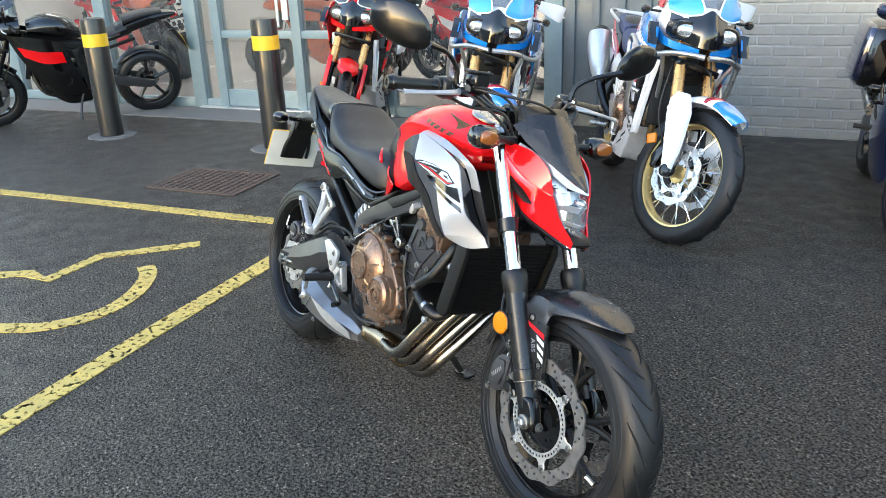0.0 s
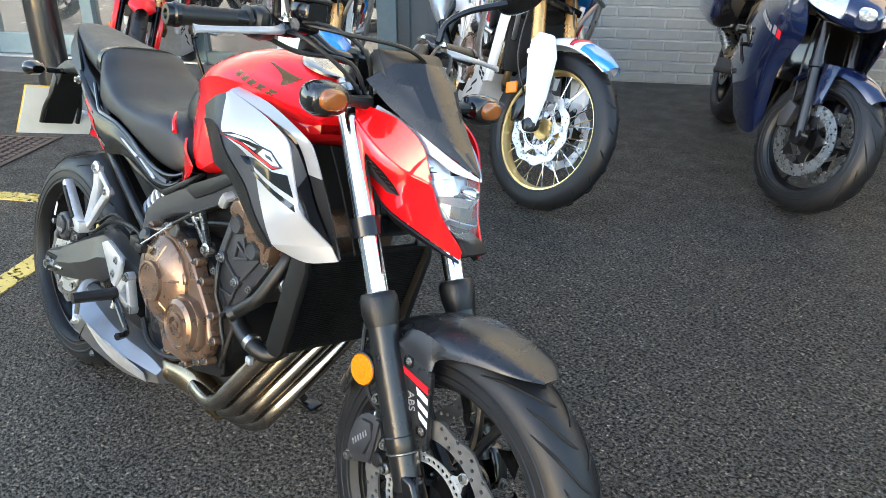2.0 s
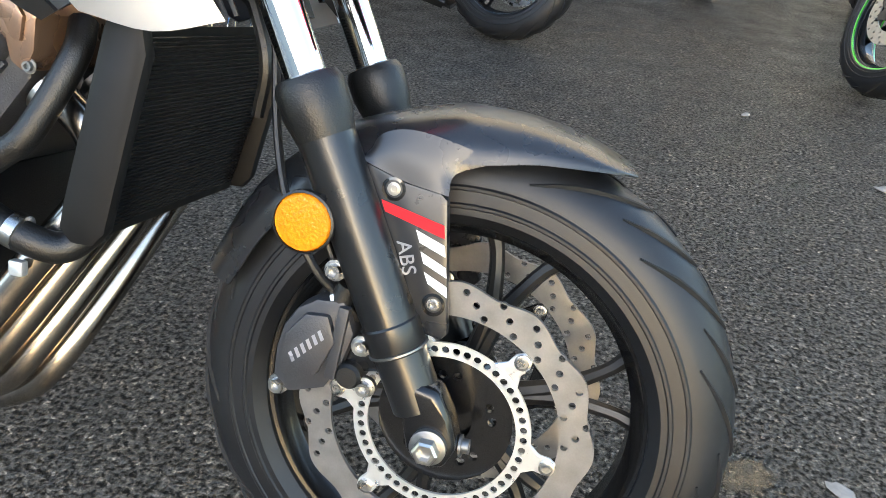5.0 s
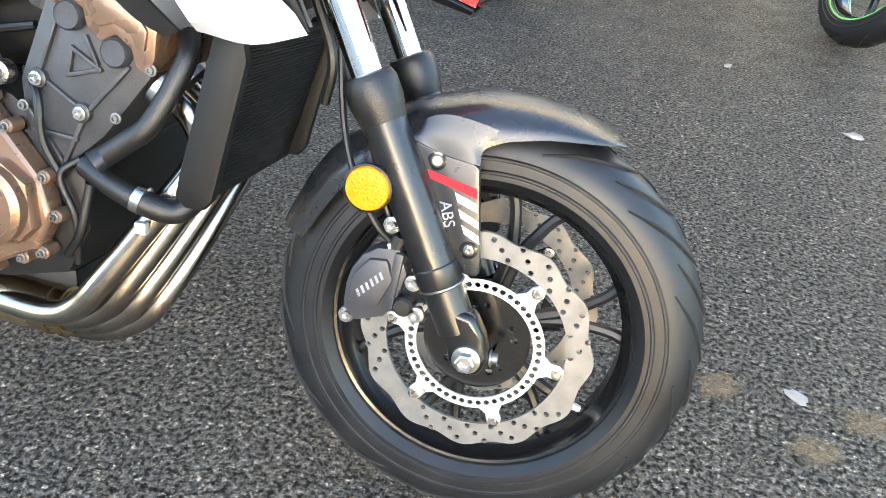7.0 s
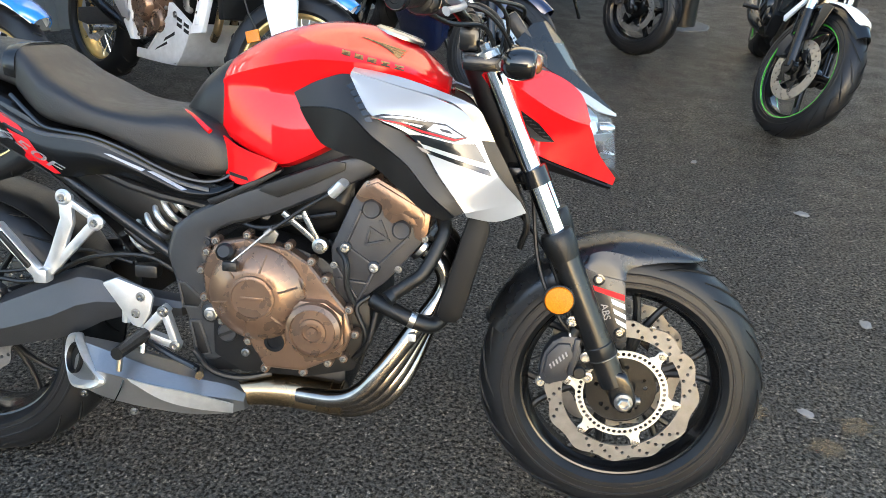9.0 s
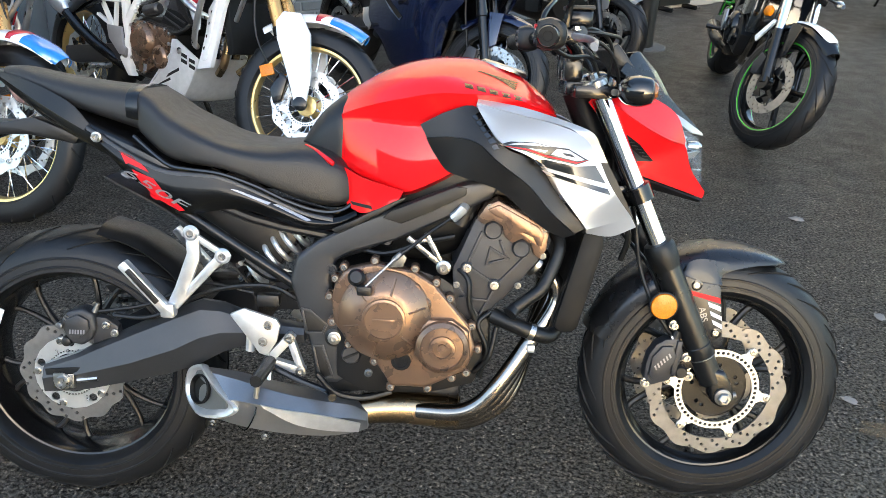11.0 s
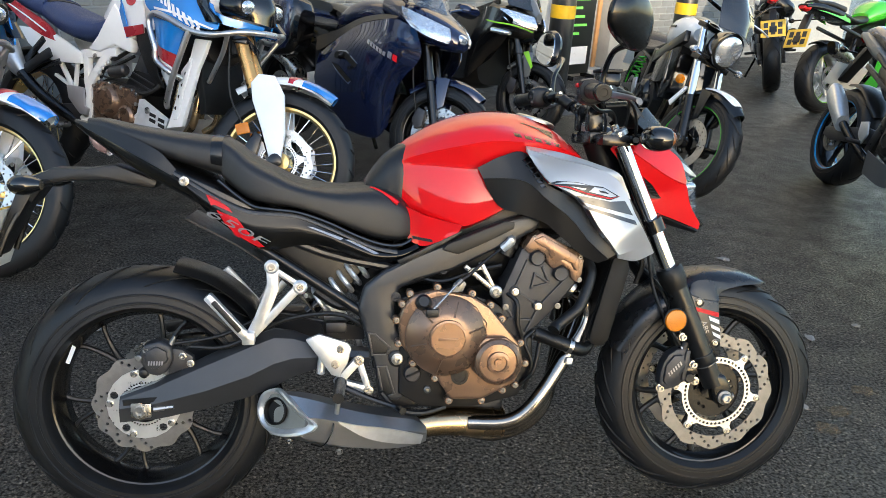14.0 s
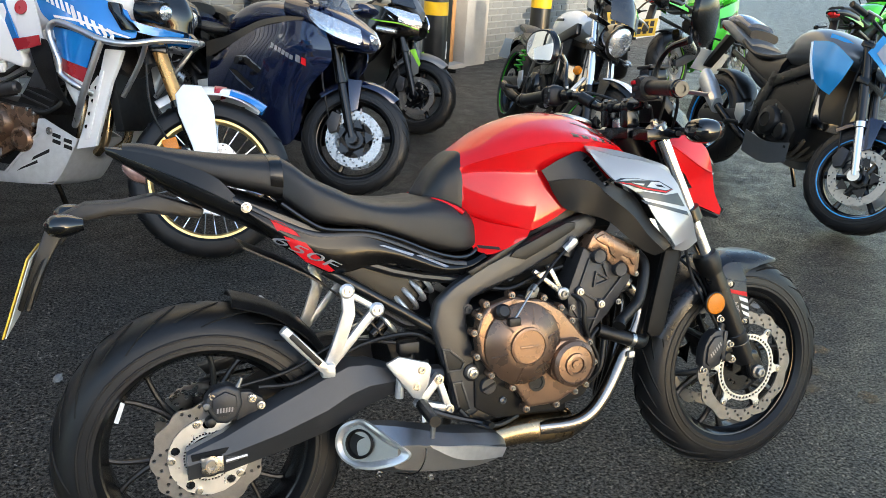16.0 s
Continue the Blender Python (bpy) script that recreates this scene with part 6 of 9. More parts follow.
    part("intake_box", hull([(0.60, 0.60, 0.69, 0.085), (0.72, 0.585, 0.73, 0.100), (0.84, 0.60, 0.76, 0.100), (0.93, 0.68, 0.80, 0.085)], 3, 16, 4), COREBLK, eng, "matt black intake box behind the frame")
    for q in ((0.640, 0.655), (0.700, 0.640), (0.745, 0.690), (0.800, 0.720)):
        part("intake_plug", lathe([(0.014, 0), (0.014, 0.030), (0.010, 0.034)], (q[0], -0.095, q[1]), (0.2, -1, 0.1), 12), MATTE, eng)
    for pts in ([(0.60, -0.11, 0.60), (0.66, -0.125, 0.625), (0.74, -0.125, 0.665), (0.82, -0.12, 0.70)], [(0.62, -0.115, 0.63), (0.70, -0.13, 0.615), (0.78, -0.125, 0.64), (0.85, -0.12, 0.655)], [(0.84, -0.13, 0.60), (0.88, -0.165, 0.575), (0.885, -0.168, 0.52), (0.905, -0.160, 0.47)]):
        part("loom", tube(pts, 0.006, 8, 4), SOFT, eng)
    part("air_box", hull([(0.70, 0.70, 0.76, 0.10), (0.85, 0.73, 0.82, 0.12), (1.0, 0.72, 0.86, 0.10)], 3, 14, 4), MATTE, b)
    # radiator
    def slope(z):
        return 1.150 - (0.672 - z) * 0.30
    rad = part("radiator", prism([(slope(0.68), 0.68), (slope(0.68) - 0.035, 0.675), (slope(0.47) - 0.035, 0.455), (slope(0.47), 0.46)], -0.150, 0.150, 0.003), COREBLK, b, "black radiator core")
    fin = finish("radiator_fin", box((0, 0, 0), (0.004, 0.295, 0.0013), 0), SATIN)
    for i in range(44):
        ob = new("radiator_fin", fin)
        ob.parent, ob.location = rad, (slope(0.472 + i * 0.0046) + 0.001, 0, 0.472 + i * 0.0046)
    for s in (-1, 1):
        part("radiator_guard", prism([(1.116, 0.682), (1.136, 0.690), (1.156, 0.680), (1.160, 0.655), (1.118, 0.478), (1.105, 0.462), (1.080, 0.462), (1.066, 0.476), (1.072, 0.505)], s * 0.168, s * 0.150, 0.007), COREBLK, rad, "black plastic radiator side guard")
    # exhaust
    ex = part("exhaust_collector", tube([(0.875, -0.112, 0.250), (0.82, -0.108, 0.250), (0.76, -0.108, 0.254), (0.70, -0.114, 0.255), (0.64, -0.122, 0.250)], [0.034, 0.038, 0.037, 0.035, 0.034], 18, 4), GOLDTINT, b, "heat tinted exhaust collector")
    for i, y in enumerate((-0.115, -0.04, 0.035, 0.11)):
        yb = -0.155 + i * 0.031
        part("header_pipe", tube([(1.025, y, 0.600), (1.068, y, 0.562), (1.072, y * 0.95 - 0.006, 0.510), (1.012 + i * 0.008, yb * 0.6 + y * 0.4, 0.418 - i * 0.010), (0.955 + i * 0.012, yb, 0.335 - i * 0.018), (0.915 + i * 0.008, yb, 0.288 - i * 0.0215), (0.865, yb * 0.92 - 0.006, 0.264 - i * 0.0215), (0.78, -0.130 + i * 0.022, 0.258 - i * 0.015)], 0.0185, 16, 5), HEADER, ex, "bright steel header pipe")
        part("header_flange", lathe([(0.030, 0), (0.030, 0.010), (0.022, 0.014)], (1.022, y, 0.603), (1, 0, -0.8), 16), STEEL, ex)
    for x in (0.872, 0.850):
        part("band_clip", lathe([(0.036, 0), (0.0385, 0.001), (0.0385, 0.004), (0.036, 0.005)], (x, -0.111, 0.250), (-1, 0.05, 0), 20), GOLDTINT, ex)
    rings = [[(x, y, z) for y, z in ring] for x, ring in (
        (0.672, ((-0.125, 0.262), (-0.155, 0.258), (-0.168, 0.246), (-0.160, 0.224), (-0.125, 0.216), (-0.090, 0.224), (-0.088, 0.250))),
        (0.640, ((-0.128, 0.286), (-0.170, 0.282), (-0.192, 0.262), (-0.180, 0.222), (-0.126, 0.212), (-0.082, 0.222), (-0.080, 0.265))),
        (0.580, ((-0.140, 0.302), (-0.188, 0.298), (-0.216, 0.276), (-0.202, 0.224), (-0.145, 0.208), (-0.088, 0.222), (-0.088, 0.280))),
        (0.500, ((-0.155, 0.320), (-0.198, 0.316), (-0.230, 0.293), (-0.216, 0.234), (-0.165, 0.213), (-0.102, 0.230), (-0.102, 0.298))),
        (0.430, ((-0.162, 0.340), (-0.202, 0.338), (-0.240, 0.313), (-0.228, 0.250), (-0.178, 0.226), (-0.114, 0.242), (-0.114, 0.316))),
        (0.385, ((-0.164, 0.352), (-0.200, 0.350), (-0.240, 0.318), (-0.230, 0.262), (-0.184, 0.238), (-0.120, 0.252), (-0.120, 0.330))))]
    end = [(0.322, -0.166, 0.360), (0.330, -0.188, 0.358), (0.386, -0.236, 0.308), (0.372, -0.234, 0.272), (0.300, -0.182, 0.258), (0.272, -0.140, 0.280), (0.280, -0.136, 0.338)]
    stations = [cr(c, 3) for c in zip(*(rings + [end]))]
    muf = part("muffler", bevelled(loft([[c[i] for c in stations] for i in range(len(stations[0]))]), 0.003, 2, 24), MUFFLER, b, "stubby creased satin steel muffler", 22)
    part("heat_shield", skin([[(0.660, -0.196, 0.252), (0.582, -0.2195, 0.279), (0.500, -0.2335, 0.296), (0.455, -0.2395, 0.3085)], [(0.655, -0.184, 0.226), (0.582, -0.2085, 0.240), (0.520, -0.2265, 0.262), (0.462, -0.2385, 0.3000)]], 0.0025, 5, 3), ALU, muf, "bright heat shield over the muffler side", 30)
    face = [Vector(p) for p in ((0.316, -0.158, 0.362), (0.334, -0.190, 0.362), (0.372, -0.226, 0.331), (0.408, -0.242, 0.299), (0.380, -0.236, 0.277), (0.325, -0.200, 0.261), (0.286, -0.152, 0.268), (0.272, -0.132, 0.300), (0.284, -0.136, 0.342))]
    mid_c = Vector((0.316, -0.176, 0.312))
    back = (face[3] - face[7]).cross(face[0] - face[5]).normalized()
    if back.x > 0:
        back.negate()
    lips = [rounded([mid_c + (p - mid_c) * f + back * d for p in face], 5) for f, d in ((0.985, -0.006), (1.025, 0.002), (1.0, 0.010), (0.90, 0.011), (0.74, 0.004), (0.66, -0.004))]
    part("muffler_tip", loft(lips), ALU, muf, "bright muffler end cap", 40)
    part("muffler_bore", lathe([(0.027, 0), (0.0315, 0.001), (0.0325, 0.012), (0.0295, 0.014), (0.027, 0.010), (0.026, 0.004), (0.001, 0.0035)], mid_c + back * -0.004 + (face[7] - face[3]).normalized() * 0.002, back, 32), COREBLK, muf, "black oval outlet")
    part("shield_seam", tube([(0.395, -0.165, 0.3385), (0.425, -0.206, 0.3270), (0.446, -0.238, 0.300), (0.425, -0.239, 0.252), (0.395, -0.190, 0.234)], 0.0016, 6, 4), SATIN, muf)
    for q in ((0.46, -0.222, 0.228), (0.345, -0.208, 0.250)):
        part("shield_screw", bolt(q, (0, -1, -0.3), 0.006, 0.006), STEEL, muf)

    # frame, swing arm and foot controls
    for s in (-1, 1):
        fr = part("frame_spar", prism([(0.560, 0.640), (0.640, 0.682), (0.720, 0.715), (0.860, 0.772), (0.905, 0.785), (0.940, 0.765), (0.925, 0.742), (0.830, 0.695), (0.725, 0.645), (0.640, 0.620), (0.600, 0.600), (0.588, 0.555), (0.600, 0.500), (0.628, 0.435), (0.640, 0.380), (0.632, 0.335), (0.600, 0.318), (0.555, 0.320), (0.545, 0.400), (0.515, 0.500), (0.500, 0.550), (0.515, 0.605)], s * 0.142, s * 0.108, 0.015, 3), SWING, b, "dark grey steel frame spar")
        part("frame_pad", prism([(0.697, 0.695), (0.711, 0.709), (0.848, 0.766), (0.872, 0.764), (0.870, 0.748), (0.800, 0.712), (0.737, 0.684)], s * 0.148, s * 0.141, 0.003), SOFT, fr, "textured rubber frame pad")
        for out in ([(0.527, 0.490), (0.543, 0.487), (0.579, 0.455), (0.571, 0.437), (0.537, 0.437)], [(0.550, 0.407), (0.571, 0.407), (0.592, 0.338), (0.566, 0.330)]):
            part("frame_recess", prism(out, s * 0.1430, s * 0.140, 0.001), ENGINE, fr)
            for p0, p1 in zip(out, out[1:] + out[:1]):
                part("recess_rim", bar(p0, p1, 0.0055, s * 0.1455, s * 0.140, 0.0015), SWING, fr)
        pb = part("pivot_washer", lathe([(0.021, 0), (0.021, 0.004), (0.016, 0.007), (0.005, 0.007)], (0.597, s * 0.142, 0.428), (0, s, 0), 24), MATTE, fr, "black pivot washer")
        part("pivot_bolt", merge(lathe([(0.0145, 0.006), (0.0145, 0.009), (0.012, 0.010)], (0.597, s * 0.142, 0.428), (0, s, 0), 24), lathe([(0.0115, 0.008), (0.0115, 0.016), (0.006, 0.017), (0.005, 0.010)], (0.597, s * 0.142, 0.428), (0, s, 0), 6)), STEEL, pb, "steel swing arm pivot bolt")
        part("plate_foot", prism([(0.560, 0.330), (0.640, 0.350), (0.690, 0.335), (0.680, 0.305), (0.600, 0.296)], s * 0.138, s * 0.112, 0.006), FRAME, fr)
        part("lower_bolt", lathe([(0.009, 0), (0.009, 0.010), (0.006, 0.012), (0.003, 0.008)], (0.672, s * 0.146, 0.352), (0, s, 0), 14), ZINC, fr)
        part("frame_bolt", bolt((0.590, s * 0.142, 0.580), (0, s, 0), 0.008, 0.006), GREYPL, fr)
        cap = part("crankcase_cap", lathe([(0.021, 0), (0.021, 0.004), (0.018, 0.009), (0.006, 0.0095)], (0.634, s * 0.150, 0.393), (0, s, 0), 24), GREYPL, fr)
        part("cap_slot", bar((0.621, 0.387), (0.647, 0.399), 0.006, s * 0.1605, s * 0.157, 0.001), GROOVE, cap)
        part("subframe_tube", tube([(0.262, s * 0.115, 0.698), (0.40, s * 0.122, 0.610), (0.560, s * 0.120, 0.505)], 0.0125, 12, 3), FRAME, b, "black subframe tube")
        part("upper_subframe", tube([(0.20, s * 0.11, 0.770), (0.42, s * 0.115, 0.680), (0.60, s * 0.10, 0.640)], 0.0115, 10, 3), FRAME, b)
        arm = []
        for x, zt, zm, zl, bulge in ((-0.048, 0.336, 0.310, 0.276, 0.0), (0.030, 0.366, 0.322, 0.281, 0.002), (0.062, 0.384, 0.332, 0.285, 0.010), (0.150, 0.428, 0.356, 0.304, 0.014), (0.250, 0.474, 0.392, 0.330, 0.016), (0.305, 0.494, 0.420, 0.354, 0.014), (0.350, 0.488, 0.432, 0.380, 0.010), (0.430, 0.456, 0.434, 0.408, 0.006), (0.530, 0.445, 0.430, 0.410, 0.0)):
            arm.append([(x, s * y, z) for y, z in ((0.100, zt), (0.124 - bulge, zt), (0.132 + bulge * 0.3, zt - (zt - zm) * 0.22), (0.140 + bulge, zm), (0.134 - bulge * 0.8, zl), (0.100, zl))])
        sw = part("swing_arm", bevelled(loft(arm), 0.004, 2, 20), SWING, b, "dark grey box swing arm", 30)
        part("axle_block", box((0.002, s * 0.141, 0.307), (0.046, 0.010, 0.034), 0.003), STEEL, sw)
        part("axle_slot", prism([(-0.040, 0.332), (0.058, 0.340), (0.060, 0.325), (-0.038, 0.318)], s * 0.1405, s * 0.137, 0.001), GROOVE, sw)
        part("rear_axle_nut", merge(bolt((0.0, s * 0.144, 0.307), (0, s, 0), 0.0135, 0.014)), STEEL, sw, "steel rear axle nut")
        part("chain_adjuster", tube([(0.030, s * 0.139, 0.308), (0.075, s * 0.139, 0.314)], 0.006, 8, 1), STEEL, sw)
        ph = part("pillion_hanger", merge(prism([(0.288, 0.660), (0.316, 0.660), (0.318, 0.600), (0.282, 0.505), (0.262, 0.482), (0.238, 0.486), (0.262, 0.535), (0.290, 0.610)], s * 0.166, s * 0.150, 0.005), prism([(0.366, 0.622), (0.384, 0.606), (0.360, 0.588), (0.290, 0.512), (0.264, 0.484), (0.250, 0.490), (0.272, 0.520), (0.340, 0.596)], s * 0.1655, s * 0.1505, 0.005), bar((0.302, 0.650), (0.366, 0.608), 0.014, s * 0.163, s * 0.152, 0.004), lathe([(0.016, 0), (0.017, 0.006), (0.012, 0.010)], (0.301, s * 0.160, 0.654), (0, s, 0), 18), lathe([(0.016, 0), (0.017, 0.006), (0.012, 0.010)], (0.366, s * 0.160, 0.607), (0, s, 0), 18)), ALU, b, "cast aluminium pillion foot hanger")
        for q in ((0.301, 0.654), (0.366, 0.607)):
            part("hanger_bolt", bolt((q[0], s * 0.168, q[1]), (0, s, 0), 0.008, 0.006), STEEL, ph)
        part("pillion_peg", merge(bar((0.245, 0.490), (0.165, 0.580), 0.022, s * 0.185, s * 0.160, 0.006), box((0.25, s * 0.170, 0.488), (0.03, 0.03, 0.03), 0.006)), ALU, ph, "folded pillion foot peg")
        part("peg_rubber", bar((0.228, 0.512), (0.176, 0.572), 0.012, s * 0.190, s * 0.184, 0.003), SOFT, ph)
        hp = part("heel_plate", prism([(0.378, 0.484), (0.410, 0.498), (0.478, 0.476), (0.487, 0.462), (0.478, 0.425), (0.458, 0.392), (0.440, 0.398), (0.410, 0.440)], s * 0.178, s * 0.165, 0.006), ALU, b, "bright aluminium heel plate")
        for q in ((0.461, 0.462), (0.449, 0.425)):
            part("plate_screw", bolt((q[0], s * 0.177, q[1]), (0, s, 0), 0.007, 0.005), STEEL, hp)
        part("peg_bracket", merge(bar((0.504, 0.432), (0.458, 0.380), 0.020, s * 0.172, s * 0.150, 0.004), bar((0.504, 0.432), (0.528, 0.360), 0.016, s * 0.172, s * 0.150, 0.004), bar((0.458, 0.378), (0.528, 0.358), 0.018, s * 0.172, s * 0.150, 0.004)), ALU, hp)
        for q in ((0.504, 0.432), (0.528, 0.358)):
            part("bracket_bolt", bolt((q[0], s * 0.171, q[1]), (0, s, 0), 0.008, 0.008), STEEL, hp)
        peg = part("foot_peg", tube([(0.462, s * 0.172, 0.378), (0.455, s * 0.275, 0.375)], [0.015, 0.013], 10, 2), SOFT, hp, "rubber topped foot peg")
        part("peg_pin", tube([(0.462, s * 0.165, 0.398), (0.462, s * 0.180, 0.340)], 0.006, 8, 1), STEEL, peg)
        part("peg_feeler", tube([(0.457, s * 0.262, 0.375), (0.452, s * 0.262, 0.335)], 0.006, 8, 1), STEEL, peg)
    part("brake_pedal", tube([(0.47, -0.178, 0.368), (0.53, -0.190, 0.345), (0.59, -0.205, 0.328), (0.605, -0.235, 0.328)], [0.008, 0.007, 0.007, 0.009], 8, 4), SATIN, b, "black brake pedal")
    part("brake_cylinder", tube([(0.415, -0.150, 0.395), (0.420, -0.152, 0.455)], 0.010, 10, 1), ALU, b)
    ax_a, ax_b = Vector((0.400, -0.062, 0.540)), Vector((0.512, -0.062, 0.648))
    ax_u = Vector((0, 1, 0))
    ax_v = (ax_b - ax_a).normalized().cross(ax_u)
    part("spring_coil", tube([tuple(ax_a.lerp(ax_b, i / 84) + ax_u * 0.034 * math.sin(i * 0.449) + ax_v * 0.034 * math.cos(i * 0.449)) for i in range(85)], 0.0065, 8, 1), ALU, b, "pale shock absorber coil spring")
    part("shock_body", tube([tuple(ax_a - (ax_b - ax_a) * 0.15), tuple(ax_a.lerp(ax_b, 0.5)), tuple(ax_b + (ax_b - ax_a) * 0.1)], [0.018, 0.017, 0.024], 14, 2), SATIN, b)
    rows = []
    for a, r in ((78, 0.345), (62, 0.345), (45, 0.343), (28, 0.338)):
        c, s_ = math.cos(radians(a)), math.sin(radians(a))
        rows.append([(RC[0] + (r - d) * c, w, RC[1] + (r - d) * s_) for w, d in ((-0.080, 0.018), (-0.05, 0.003), (0, 0), (0.05, 0.003), (0.080, 0.018))])
    part("rear_hugger", skin(rows, 0.004, 3, 5), MATTE, b, "black rear tyre hugger")
    part("inner_fender", skin([[(0.10, -0.09, 0.755), (0.26, -0.09, 0.665), (0.40, -0.09, 0.53), (0.43, -0.09, 0.42)], [(0.10, 0.09, 0.755), (0.26, 0.09, 0.665), (0.40, 0.09, 0.53), (0.43, 0.09, 0.42)]], 0.004, 5, 3), MATTE, b)
    part("battery_tray", box((0.40, 0.0, 0.66), (0.22, 0.17, 0.10), 0.015, (0, 32, 0)), MATTE, b)
    part("chain", merge(tube([(0.0, 0.112, 0.412), (0.30, 0.112, 0.44), (0.58, 0.112, 0.46)], 0.008, 6, 3), tube([(0.0, 0.112, 0.205), (0.30, 0.112, 0.32), (0.58, 0.112, 0.39)], 0.008, 6, 3)), STEEL, b, "drive chain")
    part("chain_guard", prism([(0.02, 0.43), (0.30, 0.475), (0.42, 0.48), (0.42, 0.50), (0.28, 0.50), (0.0, 0.455)], 0.10, 0.13, 0.004), MATTE, b)
    st = part("side_stand", tube([(0.63, 0.10, 0.31), (0.66, 0.19, 0.19), (0.685, 0.272, 0.088)], [0.014, 0.012, 0.011], 10, 3), SATIN, b, "black side stand")
    part("stand_foot", box((0.688, 0.286, 0.078), (0.075, 0.040, 0.010), 0.004, (13.5, 0, 0)), SATIN, st)
    for pts, r in (([(0.11, -0.115, 0.452), (0.20, -0.12, 0.455), (0.33, -0.13, 0.52), (0.45, -0.13, 0.535), (0.52, -0.12, 0.50)], 0.0055), ([(0.05, -0.11, 0.455), (0.18, -0.10, 0.475), (0.30, -0.11, 0.53), (0.42, -0.12, 0.515)], 0.0045), ([(0.40, -0.10, 0.585), (0.46, -0.11, 0.55), (0.53, -0.12, 0.56)], 0.011), ([(0.56, -0.15, 0.345), (0.60, -0.155, 0.305), (0.66, -0.15, 0.292), (0.72, -0.13, 0.30)], 0.007), ([(1.20, -0.06, 0.73), (1.23, -0.07, 0.66), (1.22, -0.06, 0.60)], 0.007)):
        part("wiring_hose", tube(pts, r, 8, 5), SOFT, b)
    part("exhaust_valve_cap", box((0.45, -0.115, 0.50), (0.05, 0.03, 0.028), 0.006), MATTE, b)
    return b


HERO = hero()


# ---- the other motorcycles ----
PEARL = surf("pearl_white_paint", (0.84, 0.85, 0.86), 0.25, 0, 0.04, 10, coat=0.8)
BLUE = surf("bright_blue_paint", (0.006, 0.20, 0.62), 0.22, 0.15, 0.06, 8, coat=1.0)
NAVY = surf("navy_blue_paint", (0.0046, 0.0102, 0.043), 0.14, 0.25, 0.15, 8, coat=1.0)
SKYB = surf("light_blue_paint", (0.025, 0.31, 0.70), 0.25, 0.1, 0.06, 8, coat=1.0)
GREEN = surf("lime_green_paint", (0.05, 0.42, 0.03), 0.22, 0.1, 0.08, 8, coat=1.0)
LIMESTR = surf("lime_stripe", (0.25, 0.62, 0.03), 0.35, 0, 0.05, 20)
GREYP = surf("matt_grey_paint", (0.13, 0.14, 0.15), 0.35, 0.3, 0.1, 10, coat=0.3)
CRASHBAR = surf("silver_crash_bar", (0.50, 0.50, 0.50), 0.30, 0.9, 0.08, 30)
SKIDP = surf("brushed_skid_plate", (0.62, 0.63, 0.64), 0.42, 0.35, 0.12, 30, 0.15, 600)
GOLD = surf("gold_anodised_rim", (0.78, 0.57, 0.24), 0.30, 0.75, 0.08, 20)
GOLDF = surf("gold_fork_tube", (0.60, 0.33, 0.12), 0.28, 0.85, 0.1, 20)
SEATB = surf("dark_blue_seat_vinyl", (0.022, 0.040, 0.115), 0.5, 0, 0.2, 40, 0.5, 600)
CRIMSON = surf("crimson_panel", (0.42, 0.012, 0.022), 0.28, 0.1, 0.06, 10, coat=0.8)
LENS = surf("lamp_lens", (0.62, 0.66, 0.70), 0.08, 0.75, 0.25, 60, 0.8, 70, coat=1.0)
# golden light on the custom bike's disc is put into this paler, warmer steel
BRIGHTDISC = surf("lit_bronze_disc_steel", (0.46, 0.42, 0.36), 0.36, 0.7, 0.15, 50, 0.1, 700)
BLUESCR = glassy("tinted_screen", (0.10, 0.13, 0.18), 0.04, 0.45)


def parked(fx, fy, heading, wb, lean=11.0):
    """Pose of a bike whose front tyre touches the ground at (fx, fy), pointing along heading, leaning to its left."""
    h = radians(heading)
    return Matrix.Translation((fx - wb * math.cos(h), fy - wb * math.sin(h), 0)) @ pose(0, 0, 0, 0, 0, heading) @ pose(0, 0, 0, -lean)


def base_name(ob):
    return ob.name.split(".")[0]


def steer(b, names, top, axle, angle):
    """Turn the front end about the steering head, to the bike's left for a positive angle."""
    t, a = Vector((top[0], 0, top[1])), Vector((axle[0], 0, axle[1]))
    turn = Matrix.Translation(t) @ Matrix.Rotation(radians(angle), 4, t - a) @ Matrix.Translation(-t)
    for ob in b.children:
        if base_name(ob) in names:
            ob.matrix_basis = turn @ ob.matrix_basis


def shift(b, names, by):
    for ob in b.children:
        if base_name(ob) in names:
            ob.matrix_basis = Matrix.Translation(by) @ ob.matrix_basis


def lowered(b, names, z, f):
    """Shorten parts in height towards the level z."""
    for ob in b.children:
        if base_name(ob) in names:
            ob.matrix_basis = Matrix.Translation((0, 0, z * (1 - f))) @ Matrix.Diagonal((1, 1, f, 1)) @ ob.matrix_basis


FRONT_END = ("front_wheel", "fork_leg", "fork_clamp", "front_mudguard", "guard_stay", "caliper", "handlebar", "fork_guard", "axle_cap", "reflector", "guard_tip", "guard_fin", "guard_line")


